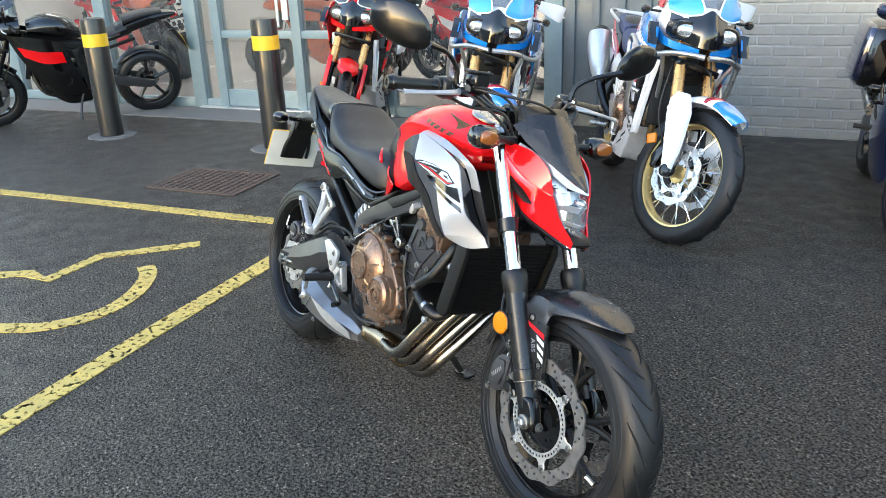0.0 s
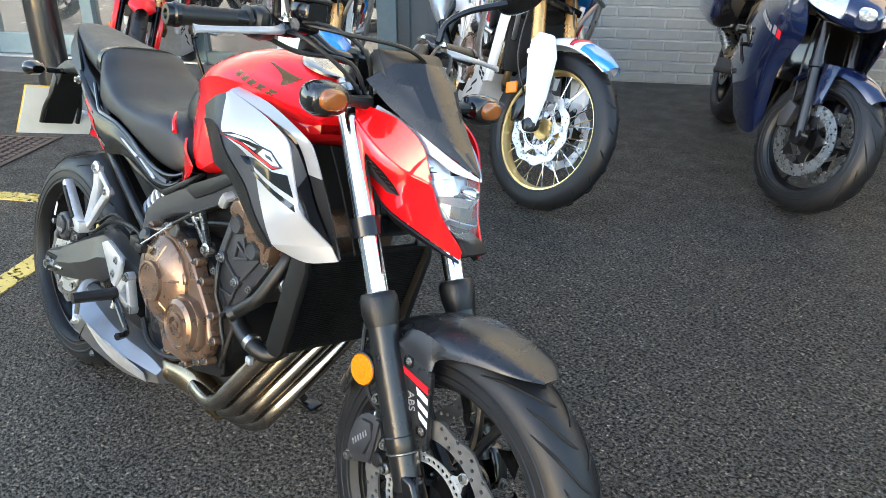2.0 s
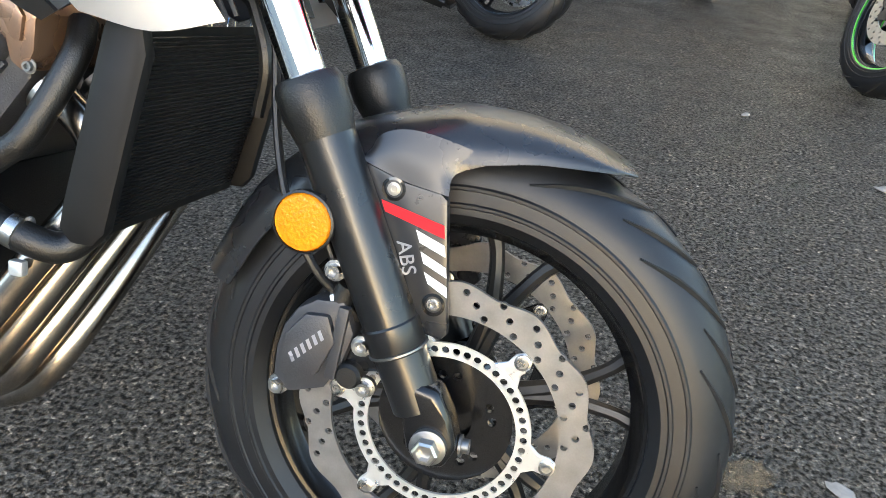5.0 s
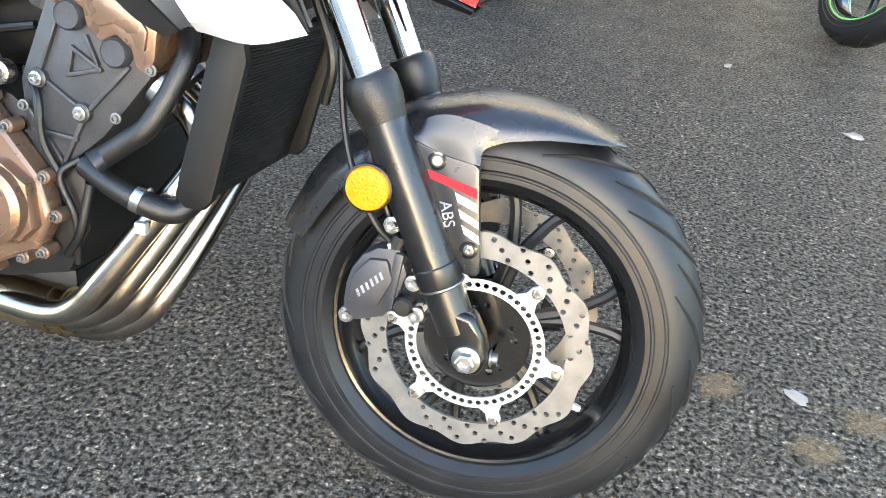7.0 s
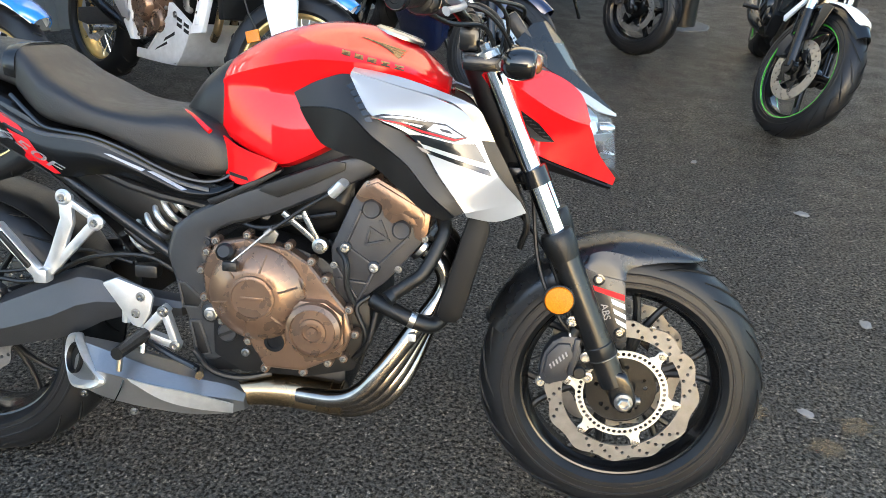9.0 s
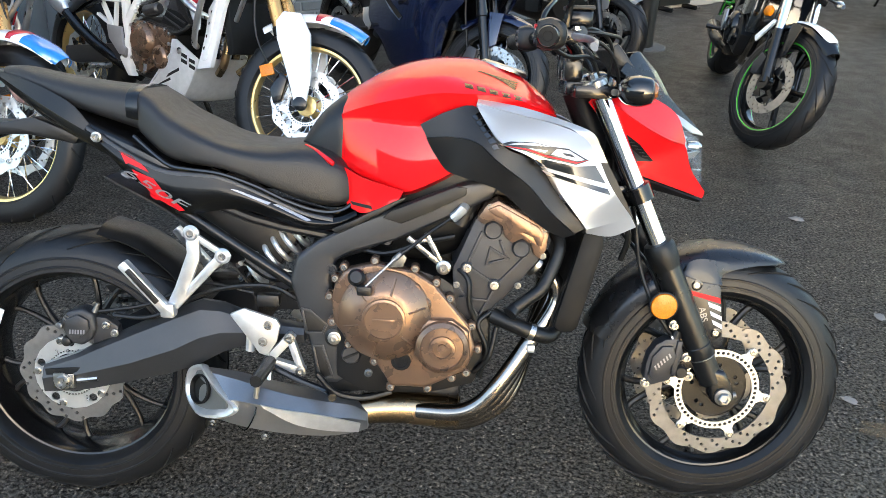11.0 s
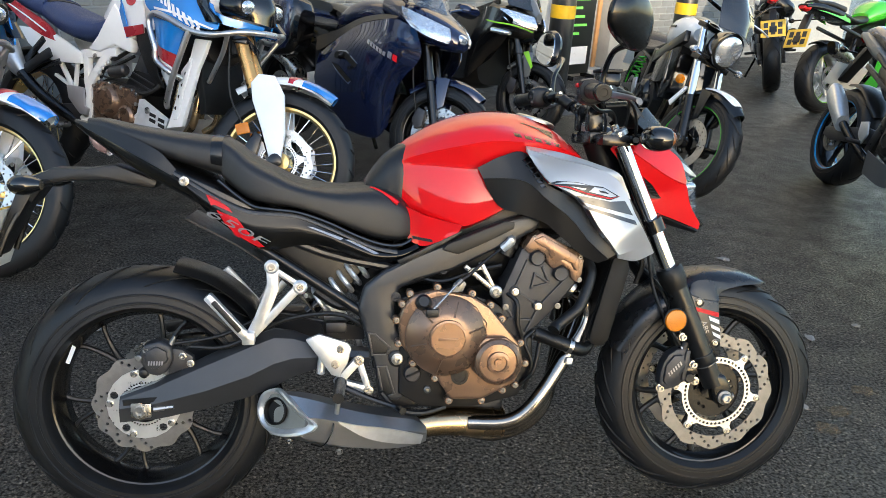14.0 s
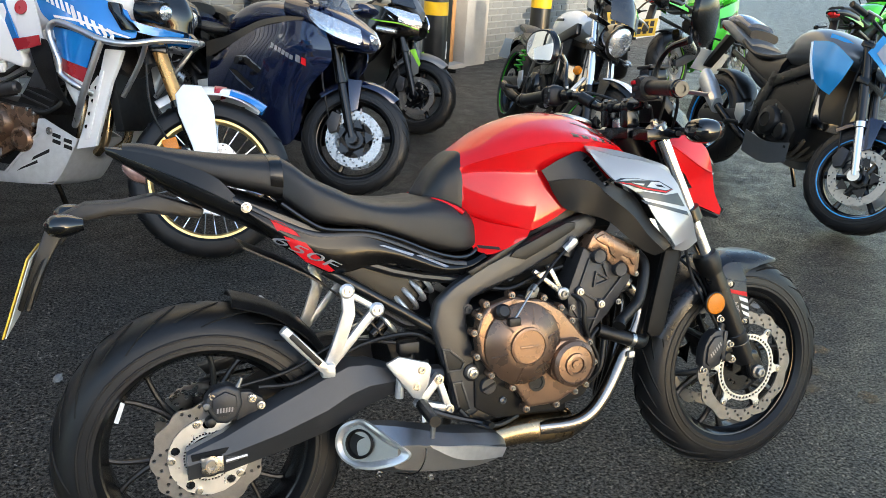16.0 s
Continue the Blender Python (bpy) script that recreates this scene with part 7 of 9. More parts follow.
def wire_wheel(parent, name, c, R, hw, depth, rim_mat, label, spokes=32, groove=20):
    r = R - depth
    bm = lathe([(r + 0.008, hw * 0.62), (r + 0.008, hw * 0.52), (r - 0.010, hw * 0.35), (r - 0.010, -hw * 0.35), (r + 0.008, -hw * 0.52), (r + 0.008, -hw * 0.62), (r - 0.022, -hw * 0.60), (r - 0.030, -hw * 0.3), (r - 0.030, hw * 0.3), (r - 0.022, hw * 0.60)], (c[0], 0, c[1]), (0, 1, 0), 72, loop=True)
    rim = part(name, bm, rim_mat, parent, label)
    part("tyre", tyre(c, R, hw, depth), RUBBER, rim, "black dual purpose tyre")
    tagged(part("tread", grooves(c, R, hw, depth, groove, (-1, 1), 0.10, 0.005, 0.15, 0.95), GROOVE, rim), kind="stuff")
    part("hub", lathe([(0.02, -0.06), (0.045, -0.055), (0.048, -0.04), (0.03, -0.03), (0.03, 0.03), (0.048, 0.04), (0.045, 0.055), (0.02, 0.06)], (c[0], 0, c[1]), (0, 1, 0), 24), rim_mat, rim)
    for i in range(spokes):
        a = 2 * math.pi * i / spokes
        s = 1 if i % 2 else -1
        a2 = a + (0.32 if (i // 2) % 2 else -0.32)
        part("spoke", tube([(c[0] + 0.043 * math.cos(a2), s * 0.047, c[1] + 0.043 * math.sin(a2)), (c[0] + (r - 0.018) * math.cos(a), s * 0.008, c[1] + (r - 0.018) * math.sin(a))], 0.0024, 5, 1), CHROME, rim)
    return rim


def fork_pair(b, top, axle, y, upper, lower, split, r=0.027, low_r=0.024):
    """Two fork legs from the top clamp to the axle; split is the share of the length that the upper tube takes."""
    t, a = Vector((top[0], 0, top[1])), Vector((axle[0], 0, axle[1]))
    m = t.lerp(a, split)
    for s in (-1, 1):
        o = Vector((0, s * y, 0))
        leg = part("fork_leg", tube([t + o, m + o], r, 14, 1), upper, b)
        part("lower_tube", merge(tube([m + o, a + o], low_r, 12, 1), lathe([(r + 0.004, 0), (r + 0.004, 0.03), (low_r, 0.034)], m + o, a - t, 16), lathe([(low_r + 0.008, -0.02), (low_r + 0.008, 0.02)], a + o, (0, 1, 0), 14)), lower, leg)
    part("fork_clamp", merge(box((t.x + (a.x - t.x) * 0.04, 0, t.z - 0.02), (0.07, 2 * y + 0.07, 0.03), 0.008), box((t.x + (a.x - t.x) * 0.3, 0, t.z + (a.z - t.z) * 0.3), (0.07, 2 * y + 0.07, 0.035), 0.008)), SATIN, b)


def bars(b, x, z, w, rise=0.0, back=0.06, mirrors=True, guards=None, mz=0.17, mirror_mat=None):
    hb = part("handlebar", tube([(x - back, -w, z + rise), (x - back * 0.5, -w * 0.6, z + rise), (x, -0.09, z), (x, 0.09, z), (x - back * 0.5, w * 0.6, z + rise), (x - back, w, z + rise)], 0.011, 10, 4), SATIN, b)
    for s in (-1, 1):
        part("grip", tube([(x - back * 0.6, s * w * 0.66, z + rise), (x - back, s * w, z + rise)], 0.017, 12, 1), SOFT, hb)
        part("switch_block", box((x - back * 0.4, s * w * 0.56, z + rise), (0.04, 0.05, 0.045), 0.008), MATTE, hb)
        part("lever", tube([(x + 0.02, s * w * 0.52, z + rise), (x + 0.045, s * w * 0.7, z + rise - 0.005), (x + 0.01, s * w * 0.98, z + rise - 0.01)], 0.006, 8, 3), ALU, hb)
        if mirrors:
            mi = part("mirror", tube([(x, s * w * 0.5, z + rise + 0.01), (x + 0.02, s * w * 0.62, z + rise + mz * 0.7), (x + 0.015, s * w * 0.85, z + rise + mz)], 0.006, 8, 3), SATIN, hb)
            part("mirror_shell", hull([(x - 0.012, z + rise + mz - 0.03, z + rise + mz + 0.055, 0.075, s * w * 0.98), (x + 0.005, z + rise + mz - 0.035, z + rise + mz + 0.06, 0.08, s * w * 0.98), (x + 0.03, z + rise + mz - 0.01, z + rise + mz + 0.035, 0.045, s * w * 0.98)], 2, 16, 2.6), mirror_mat or SATIN, mi)
            part("mirror_face", box((x - 0.0145, s * w * 0.98, z + rise + mz + 0.012), (0.003, 0.13, 0.072), 0.001), MIRROR, mi)
        if guards:
            part("hand_guard", skin([[(x - back + 0.02, s * (w + 0.02), z + rise + 0.03), (x + 0.06, s * w * 0.85, z + rise + 0.05), (x + 0.07, s * w * 0.5, z + rise + 0.035)], [(x - back + 0.02, s * (w + 0.02), z + rise - 0.03), (x + 0.06, s * w * 0.85, z + rise - 0.045), (x + 0.07, s * w * 0.5, z + rise - 0.02)]], 0.005, 4, 3), guards, hb)
    return hb


def guard_arc(c, r, w, a0, a1, drop=0.03, n=6):
    rows = []
    for i in range(n):
        a = radians(a0 + (a1 - a0) * i / (n - 1))
        t = i / (n - 1)
        ww = w * (1 - 0.5 * max(0, t - 0.75) / 0.25)
        rows.append([(c[0] + (r - d) * math.cos(a), ww * q, c[1] + (r - d) * math.sin(a)) for q, d in ((-1.1, drop), (-0.9, drop * 0.45), (0, 0), (0.9, drop * 0.45), (1.1, drop))])
    return skin(rows, 0.003, 3, 3)


def engine_lump(b, x, z, s=1.0, cover=None, case=None):
    """Crankcase, cylinders and round side covers."""
    e = part("engine", merge(prism([(x - 0.20 * s, z - 0.12 * s), (x - 0.21 * s, z + 0.08 * s), (x - 0.08 * s, z + 0.12 * s), (x + 0.10 * s, z + 0.06 * s), (x + 0.19 * s, z - 0.02 * s), (x + 0.16 * s, z - 0.15 * s)], -0.15, 0.15, 0.014), prism([(x - 0.02 * s, z + 0.08 * s), (x + 0.02 * s, z + 0.28 * s), (x + 0.20 * s, z + 0.24 * s), (x + 0.17 * s, z + 0.0 * s)], -0.13, 0.13, 0.012)), case or ENGINE, b)
    for i in range(6):
        part("cooling_rib", bar((x + 0.0 * s, z + (0.11 + 0.027 * i) * s), (x + 0.185 * s, z + (0.07 + 0.029 * i) * s), 0.006, -0.14, -0.128, 0.001), case or ENGINE, e)
    for sd in (-1, 1):
        c = part("side_cover", lathe([(0.095 * s, 0), (0.094 * s, 0.02), (0.082 * s, 0.036), (0.05 * s, 0.045), (0.048 * s, 0.050), (0.042 * s, 0.050), (0.04 * s, 0.046), (0.01, 0.046)], (x - 0.06 * s, sd * 0.148, z - 0.02 * s), (0, sd, 0), 32), cover or BRONZE, e)
        part("small_cover", lathe([(0.055 * s, 0), (0.054 * s, 0.02), (0.042 * s, 0.032), (0.015, 0.034)], (x + 0.085 * s, sd * 0.148, z - 0.06 * s), (0, sd, 0), 24), cover or BRONZE, c)
        for i in range(8):
            a = i * math.pi / 4
            part("cover_bolt", bolt((x - 0.06 * s + 0.103 * s * math.cos(a), sd * 0.150, z - 0.02 * s + 0.103 * s * math.sin(a)), (0, sd, 0), 0.006, 0.008), STEEL, c)
    return e


def plate(b, x, z, mat, tilt=20, front=False):
    p = part("number_plate", box((x, 0, z), (0.004, 0.23, 0.17), 0.002, (0, tilt, 0)), mat, b)
    for r in (0.035, -0.035):
        for i in range(3):
            c = Vector((-0.0032, -0.065 + i * 0.065, r))
            c.rotate(Euler((0, radians(tilt), 0)))
            part("plate_bar", box((x + c.x, c.y, z + c.z), (0.0016, 0.042, 0.052), 0, (0, tilt, 0)), INK, p)
    return p


def indicators(b, spots, mat=None):
    for x, y, z in spots:
        for s in (-1, 1):
            st = part("indicator", hull([(x - 0.03, z - 0.012, z + 0.012, 0.014, s * y), (x, z - 0.022, z + 0.022, 0.024, s * y), (x + 0.03, z - 0.012, z + 0.012, 0.014, s * y)], 3, 12, 2.2), mat or AMBER, b)
            part("indicator_stem", tube([(x, s * y * 0.9, z), (x, s * y * 0.35, z)], 0.007, 8, 1), SOFT, st)


def adventure_engine(b):
    """Tall parallel twin: bronze crankcase with a facetted clutch cover, dark cylinders, fuel rail and hoses."""
    outline = [(0.526, 0.550), (0.563, 0.574), (0.638, 0.577), (0.719, 0.566), (0.792, 0.565), (0.823, 0.549), (0.825, 0.500), (0.796, 0.442), (0.736, 0.389), (0.644, 0.331), (0.593, 0.330), (0.541, 0.390), (0.534, 0.470)]
    e = part("engine", merge(prism([(0.52, 0.31), (0.50, 0.55), (0.60, 0.60), (0.84, 0.57), (0.85, 0.45), (0.80, 0.30)], -0.130, 0.130, 0.012), prism([(0.690, 0.56), (0.750, 0.650), (0.790, 0.730), (0.960, 0.740), (0.985, 0.690), (0.900, 0.600), (0.830, 0.530)], -0.125, 0.125, 0.010)), ENGINE, b, "dark engine block")
    for sd in (-1, 1):
        case = part("crankcase_cover", prism(outline, sd * 0.160, sd * 0.120, 0.010), BRONZE, e, "bronze painted crankcase cover")
        part("clutch_cover", merge(lathe([(0.086, 0), (0.084, 0.012), (0.066, 0.036), (0.052, 0.040), (0.050, 0.037), (0.001, 0.037)], (0.637, sd * 0.156, 0.488), (0, sd, 0), 10), lathe([(0.052, 0.030), (0.050, 0.041), (0.001, 0.042)], (0.637, sd * 0.156, 0.488), (0, sd, 0), 28)), BRONZE, case)
        part("small_cover", lathe([(0.056, 0), (0.054, 0.016), (0.042, 0.026), (0.030, 0.027), (0.028, 0.022), (0.001, 0.022)], (0.768, sd * 0.156, 0.429), (0, sd, 0), 20), BRONZE, case)
        for p0, p1, w in (((0.700, 0.530), (0.800, 0.480), 0.014), ((0.730, 0.560), (0.760, 0.470), 0.010), ((0.640, 0.400), (0.720, 0.400), 0.012)):
            part("case_web", bar(p0, p1, w, sd * 0.166, sd * 0.155, 0.003), BRONZE, case)
        part("case_tag", box((0.655, sd * 0.163, 0.362), (0.020, 0.006, 0.034), 0.002), GREYDEC, case)
        for x, z in outline:
            part("case_bolt", lathe([(0.010, -0.012), (0.009, 0.005), (0.006, 0.007)], (0.675 + (x - 0.675) * 0.96, sd * 0.158, 0.46 + (z - 0.46) * 0.95), (0, sd, 0), 8), STEEL, case)
        for i in range(4):
            part("cylinder_rib", bar((0.735 + i * 0.024, 0.615 + i * 0.026), (0.870 + i * 0.022, 0.575 + i * 0.028), 0.007, sd * 0.134, sd * 0.122, 0.002), CASTING, e)
        part("head_cover", prism([(0.770, 0.655), (0.800, 0.735), (0.930, 0.745), (0.965, 0.690), (0.860, 0.650)], sd * 0.138, sd * 0.120, 0.008), CASTING, e, "dark grey cylinder head cover")
        part("starter", lathe([(0.028, 0), (0.028, 0.09), (0.018, 0.10)], (0.640, sd * 0.150, 0.625), (0.9, 0, 0.25), 14), CASTING, e)
        for pts, r in (([(0.560, sd * 0.140, 0.590), (0.600, sd * 0.155, 0.640), (0.660, sd * 0.150, 0.660), (0.760, sd * 0.130, 0.720)], 0.008), ([(0.590, sd * 0.150, 0.600), (0.650, sd * 0.160, 0.598), (0.730, sd * 0.150, 0.620)], 0.005), ([(0.810, sd * 0.150, 0.560), (0.870, sd * 0.150, 0.555), (0.930, sd * 0.130, 0.600), (0.950, sd * 0.110, 0.690)], 0.012), ([(0.560, sd * 0.120, 0.700), (0.640, sd * 0.140, 0.690), (0.720, sd * 0.130, 0.740)], 0.010)):
            part("engine_hose", tube(pts, r, 8, 4), SOFT, e)
        for x, z in ((0.590, 0.640), (0.622, 0.668), (0.572, 0.612)):
            part("banjo_bolt", lathe([(0.011, 0), (0.011, 0.016), (0.007, 0.020)], (x, sd * 0.150, z), (0, sd, 0), 8), ALU, e)
    return e


def adventure(m, label, body, flank, flash, lower, frame_mat, seat_mat, rim_mat, guard_mat, tip_mat, crash=True):
    b = thing("adventure_motorcycle", m, label, "motorcycle", "motorcycles lined up along the wall")
    R, F = (0.0, 0.325), (1.575, 0.345)
    fw = wire_wheel(b, "front_wheel", F, 0.345, 0.048, 0.072, rim_mat, "wire spoked front wheel")
    for s in (-1, 1):
        brake_disc(fw, F, s * 0.068, 0.118, 0.155, 0.005, 10, 54, (0.075, 0.090) if s < 0 else None, ALU)
    rw = wire_wheel(b, "rear_wheel", R, 0.325, 0.075, 0.085, rim_mat, "wire spoked rear wheel")
    brake_disc(rw, R, -0.075, 0.09, 0.128, 0.004, 10, 48, None, ALU)
    fork_pair(b, (1.205, 1.06), (1.555, 0.35), 0.105, GOLDF, SATIN, 0.58, 0.029, 0.022)
    for s in (-1, 1):
        part("fork_guard", prism([(1.555, 0.325), (1.597, 0.345), (1.592, 0.48), (1.558, 0.640), (1.500, 0.718), (1.425, 0.712), (1.398, 0.665), (1.420, 0.590), (1.485, 0.470)], s * 0.148, s * 0.118, 0.008, 3), guard_mat, b, "tall moulded fork guard")
        part("axle_cap", lathe([(0.03, 0), (0.03, 0.02), (0.015, 0.024)], (1.572, s * 0.128, 0.345), (0, s, 0), 18), SATIN, b)
        part("reflector", box((1.405, s * 0.150, 0.455), (0.060, 0.012, 0.050), 0.004, (0, -25, 0)), AMBER, b, "amber side reflector")
        part("caliper", prism([(1.42, 0.38), (1.45, 0.46), (1.49, 0.44), (1.48, 0.34), (1.45, 0.32)], s * 0.125, s * 0.085, 0.008), SATIN, b)
    mg = part("front_mudguard", guard_arc(F, 0.405, 0.072, 132, 62, 0.05, 7), guard_mat, b, "front mudguard")
    part("guard_tip", guard_arc(F, 0.4085, 0.070, 84, 60, 0.045, 4), tip_mat, mg)
    part("guard_flash", guard_arc(F, 0.4095, 0.071, 94, 87, 0.045, 3), flash, mg)
    # nose and screen
    nose = part("nose_fairing", hull([(1.02, 0.92, 1.17, 0.17), (1.14, 0.92, 1.205, 0.195), (1.24, 0.935, 1.20, 0.180), (1.34, 0.945, 1.13, 0.125), (1.41, 0.955, 1.05, 0.06)], 4, 24, 2.6, 0.45), body, b, "angular nose fairing")
    ms = [[(1.275, 0.168, 1.088), (1.340, 0.115, 1.078), (1.388, 0.045, 1.100), (1.392, 0, 1.128)], [(1.290, 0.165, 1.030), (1.372, 0.115, 1.025), (1.432, 0.045, 1.030), (1.446, 0, 1.035)], [(1.300, 0.140, 0.972), (1.382, 0.095, 0.962), (1.438, 0.045, 0.952), (1.452, 0, 0.948)]]
    part("nose_mask", skin([[(x, -y, z) for x, y, z in r] + r[2::-1] for r in ms], 0.006, 4, 4), GLOSSB, nose, "black headlamp mask")
    for s in (-1, 1):
        rim = part("lamp_rim", hull([(1.290, 0.965, 1.066, 0.066, s * 0.112), (1.372, 0.968, 1.064, 0.064, s * 0.104), (1.392, 0.976, 1.058, 0.056, s * 0.100)], 3, 20, 2.5), SATIN, nose, "black headlamp rim")
        part("headlamp", hull([(1.380, 0.982, 1.052, 0.052, s * 0.101), (1.397, 0.988, 1.046, 0.046, s * 0.099), (1.406, 1.002, 1.034, 0.026, s * 0.097)], 3, 18, 2.3), LENS, rim, "clear headlamp")
        part("nose_flash", skin([[(1.180, s * 0.178, 1.195), (1.270, s * 0.135, 1.205), (1.320, s * 0.070, 1.190)], [(1.250, s * 0.188, 1.135), (1.322, s * 0.125, 1.120), (1.372, s * 0.045, 1.140)], [(1.270, s * 0.180, 1.100), (1.338, s * 0.118, 1.086), (1.388, s * 0.042, 1.106)]], 0.005, 4, 3), SKYB if tip_mat is BLUE else flash, nose)
        part("flash_edge", tube([(1.270, s * 0.181, 1.096), (1.340, s * 0.119, 1.084), (1.390, s * 0.044, 1.104), (1.376, s * 0.042, 1.142), (1.325, s * 0.066, 1.194)], 0.0045, 6, 3), PEARL, nose)
        part("nose_red", skin([[(1.10, s * 0.196, 1.160), (1.16, s * 0.200, 1.175), (1.20, s * 0.190, 1.165)], [(1.12, s * 0.207, 1.105), (1.17, s * 0.207, 1.102), (1.21, s * 0.200, 1.102)]], 0.005, 4, 3), flash, nose)
        part("beak_side", skin([[(1.20, s * 0.205, 1.020), (1.30, s * 0.172, 0.968), (1.385, s * 0.095, 0.952), (1.435, s * 0.030, 0.942)], [(1.21, s * 0.205, 0.960), (1.31, s * 0.170, 0.928), (1.385, s * 0.090, 0.918), (1.430, s * 0.030, 0.915)]], 0.006, 4, 3), flank, nose)
    part("windscreen", skin([[(1.40, -0.12, 1.18), (1.44, 0, 1.19), (1.40, 0.12, 1.18)], [(1.30, -0.145, 1.33), (1.345, 0, 1.345), (1.30, 0.145, 1.33)], [(1.20, -0.12, 1.47), (1.24, 0, 1.50), (1.20, 0.12, 1.47)]], 0.004, 5, 5), BLUESCR, b, "tinted windscreen")
    part("screen_cradle", merge(*[tube([(1.40, y, 1.17), (1.33, y, 1.26), (1.26, y, 1.34)], 0.008, 8, 2) for y in (-0.09, 0.09)]), SATIN, b)
    part("dash", box((1.22, 0, 1.24), (0.04, 0.16, 0.12), 0.012, (0, -25, 0)), MATTE, b)
    # tank and flanks
    tank = part("fuel_tank", hull([(0.64, 0.86, 0.97, 0.10), (0.74, 0.86, 1.06, 0.15), (0.88, 0.88, 1.13, 0.18), (1.02, 0.90, 1.16, 0.185), (1.14, 0.95, 1.15, 0.16)], 4, 22, 2.6, 0.5), body, b, "tall fuel tank")
    for s in (-1, 1):
        fl_bm = skin([[(0.83, s * 0.178, 1.075), (0.98, s * 0.207, 1.068), (1.15, s * 0.217, 1.052), (1.29, s * 0.198, 1.005)], [(0.895, s * 0.198, 0.968), (1.03, s * 0.226, 0.962), (1.17, s * 0.236, 0.945), (1.335, s * 0.205, 0.902)], [(0.952, s * 0.205, 0.920), (1.04, s * 0.230, 0.912), (1.11, s * 0.236, 0.902), (1.185, s * 0.225, 0.888)], [(0.985, s * 0.200, 0.800), (1.03, s * 0.222, 0.788), (1.08, s * 0.225, 0.775), (1.125, s * 0.212, 0.763)]], 0.006, 4, 4)
        fl_tree = BVHTree.FromBMesh(fl_bm)
        fl = part("flank_panel", fl_bm, flank, b, "painted side panel")
        fl.matrix_basis = Matrix.Diagonal((1, 1.10, 1, 1))
        part("flank_stripe", skin([[(0.985, s * 0.200, 0.798), (1.05, s * 0.222, 0.782), (1.125, s * 0.212, 0.761)], [(1.000, s * 0.196, 0.742), (1.05, s * 0.214, 0.726), (1.108, s * 0.204, 0.702)]], 0.007, 3, 2), flash, fl)
        part("flank_tail", skin([[(1.000, s * 0.195, 0.740), (1.05, s * 0.213, 0.724), (1.107, s * 0.203, 0.700)], [(1.015, s * 0.190, 0.675), (1.055, s * 0.205, 0.665), (1.098, s * 0.196, 0.655)], [(1.055, s * 0.185, 0.606), (1.070, s * 0.190, 0.602), (1.084, s * 0.188, 0.600)]], 0.007, 3, 3), lower, fl)
        part("flank_edge", tube([(0.952, s * 0.209, 0.919), (1.04, s * 0.234, 0.911), (1.11, s * 0.240, 0.901), (1.185, s * 0.229, 0.887)], 0.004, 6, 3), GLOSSB, fl)
        dec = functools.partial(decal, tree=fl_tree, s=s, parent=fl)
        for i in range(6):
            x, z = 0.905 + i * 0.030, 1.056 - i * 0.010
            dec("name_bar", [(x, z), (x + 0.015, z - 0.004), (x + 0.040, z - 0.050), (x + 0.022, z - 0.046)], PEARL if flank is not PEARL else flash, 0.004)
        for i in range(6):
            x, z = 1.055 + i * 0.034, 0.998 - i * 0.014
            dec("name_bar", [(x, z), (x + 0.018, z - 0.006), (x + 0.044, z - 0.058), (x + 0.024, z - 0.052)], PEARL if flank is not PEARL else flash, 0.004)
        dec("white_sweep", [(0.97, 0.960), (1.10, 0.952), (1.32, 0.902), (1.31, 0.896), (1.10, 0.942), (0.975, 0.950)], PEARL, 0.004)
        part("air_slot", prism([(1.223, 1.032), (1.263, 1.031), (1.279, 0.992), (1.352, 0.930), (1.290, 0.924), (1.229, 1.004)], s * 0.232, s * 0.19, 0.006), GLOSSB, fl)
        part("tank_side", skin([[(0.60, s * 0.118, 0.985), (0.71, s * 0.165, 1.03), (0.82, s * 0.186, 1.055)], [(0.67, s * 0.150, 0.90), (0.77, s * 0.182, 0.93), (0.865, s * 0.199, 0.955)], [(0.735, s * 0.160, 0.795), (0.80, s * 0.180, 0.815), (0.89, s * 0.192, 0.84)]], 0.005, 4, 4), PEARL, tank)
        part("tank_stripe", skin([[(0.625, s * 0.135, 0.995), (0.69, s * 0.162, 0.905), (0.75, s * 0.170, 0.800)], [(0.672, s * 0.158, 1.012), (0.730, s * 0.178, 0.915), (0.785, s * 0.182, 0.812)]], 0.006, 4, 2), flank, tank)
        part("tank_stripe", skin([[(0.730, s * 0.172, 0.850), (0.80, s * 0.190, 0.860), (0.875, s * 0.202, 0.875)], [(0.752, s * 0.172, 0.805), (0.81, s * 0.188, 0.815), (0.882, s * 0.198, 0.835)]], 0.007, 3, 2), flash, tank)
        part("round_badge", lathe([(0.030, 0), (0.030, 0.004), (0.02, 0.005)], (0.775, s * 0.186, 0.980), (0, s, 0.2), 20), CRIMSON, tank)
        part("duct_panel", skin([[(0.80, s * 0.175, 0.86), (0.90, s * 0.19, 0.86), (0.93, s * 0.19, 0.80)], [(0.83, s * 0.165, 0.76), (0.91, s * 0.18, 0.74), (0.96, s * 0.18, 0.68)], [(0.88, s * 0.15, 0.66), (0.95, s * 0.16, 0.62), (1.0, s * 0.16, 0.60)]], 0.006, 3, 3), MATTE, b, "black plastic air duct")
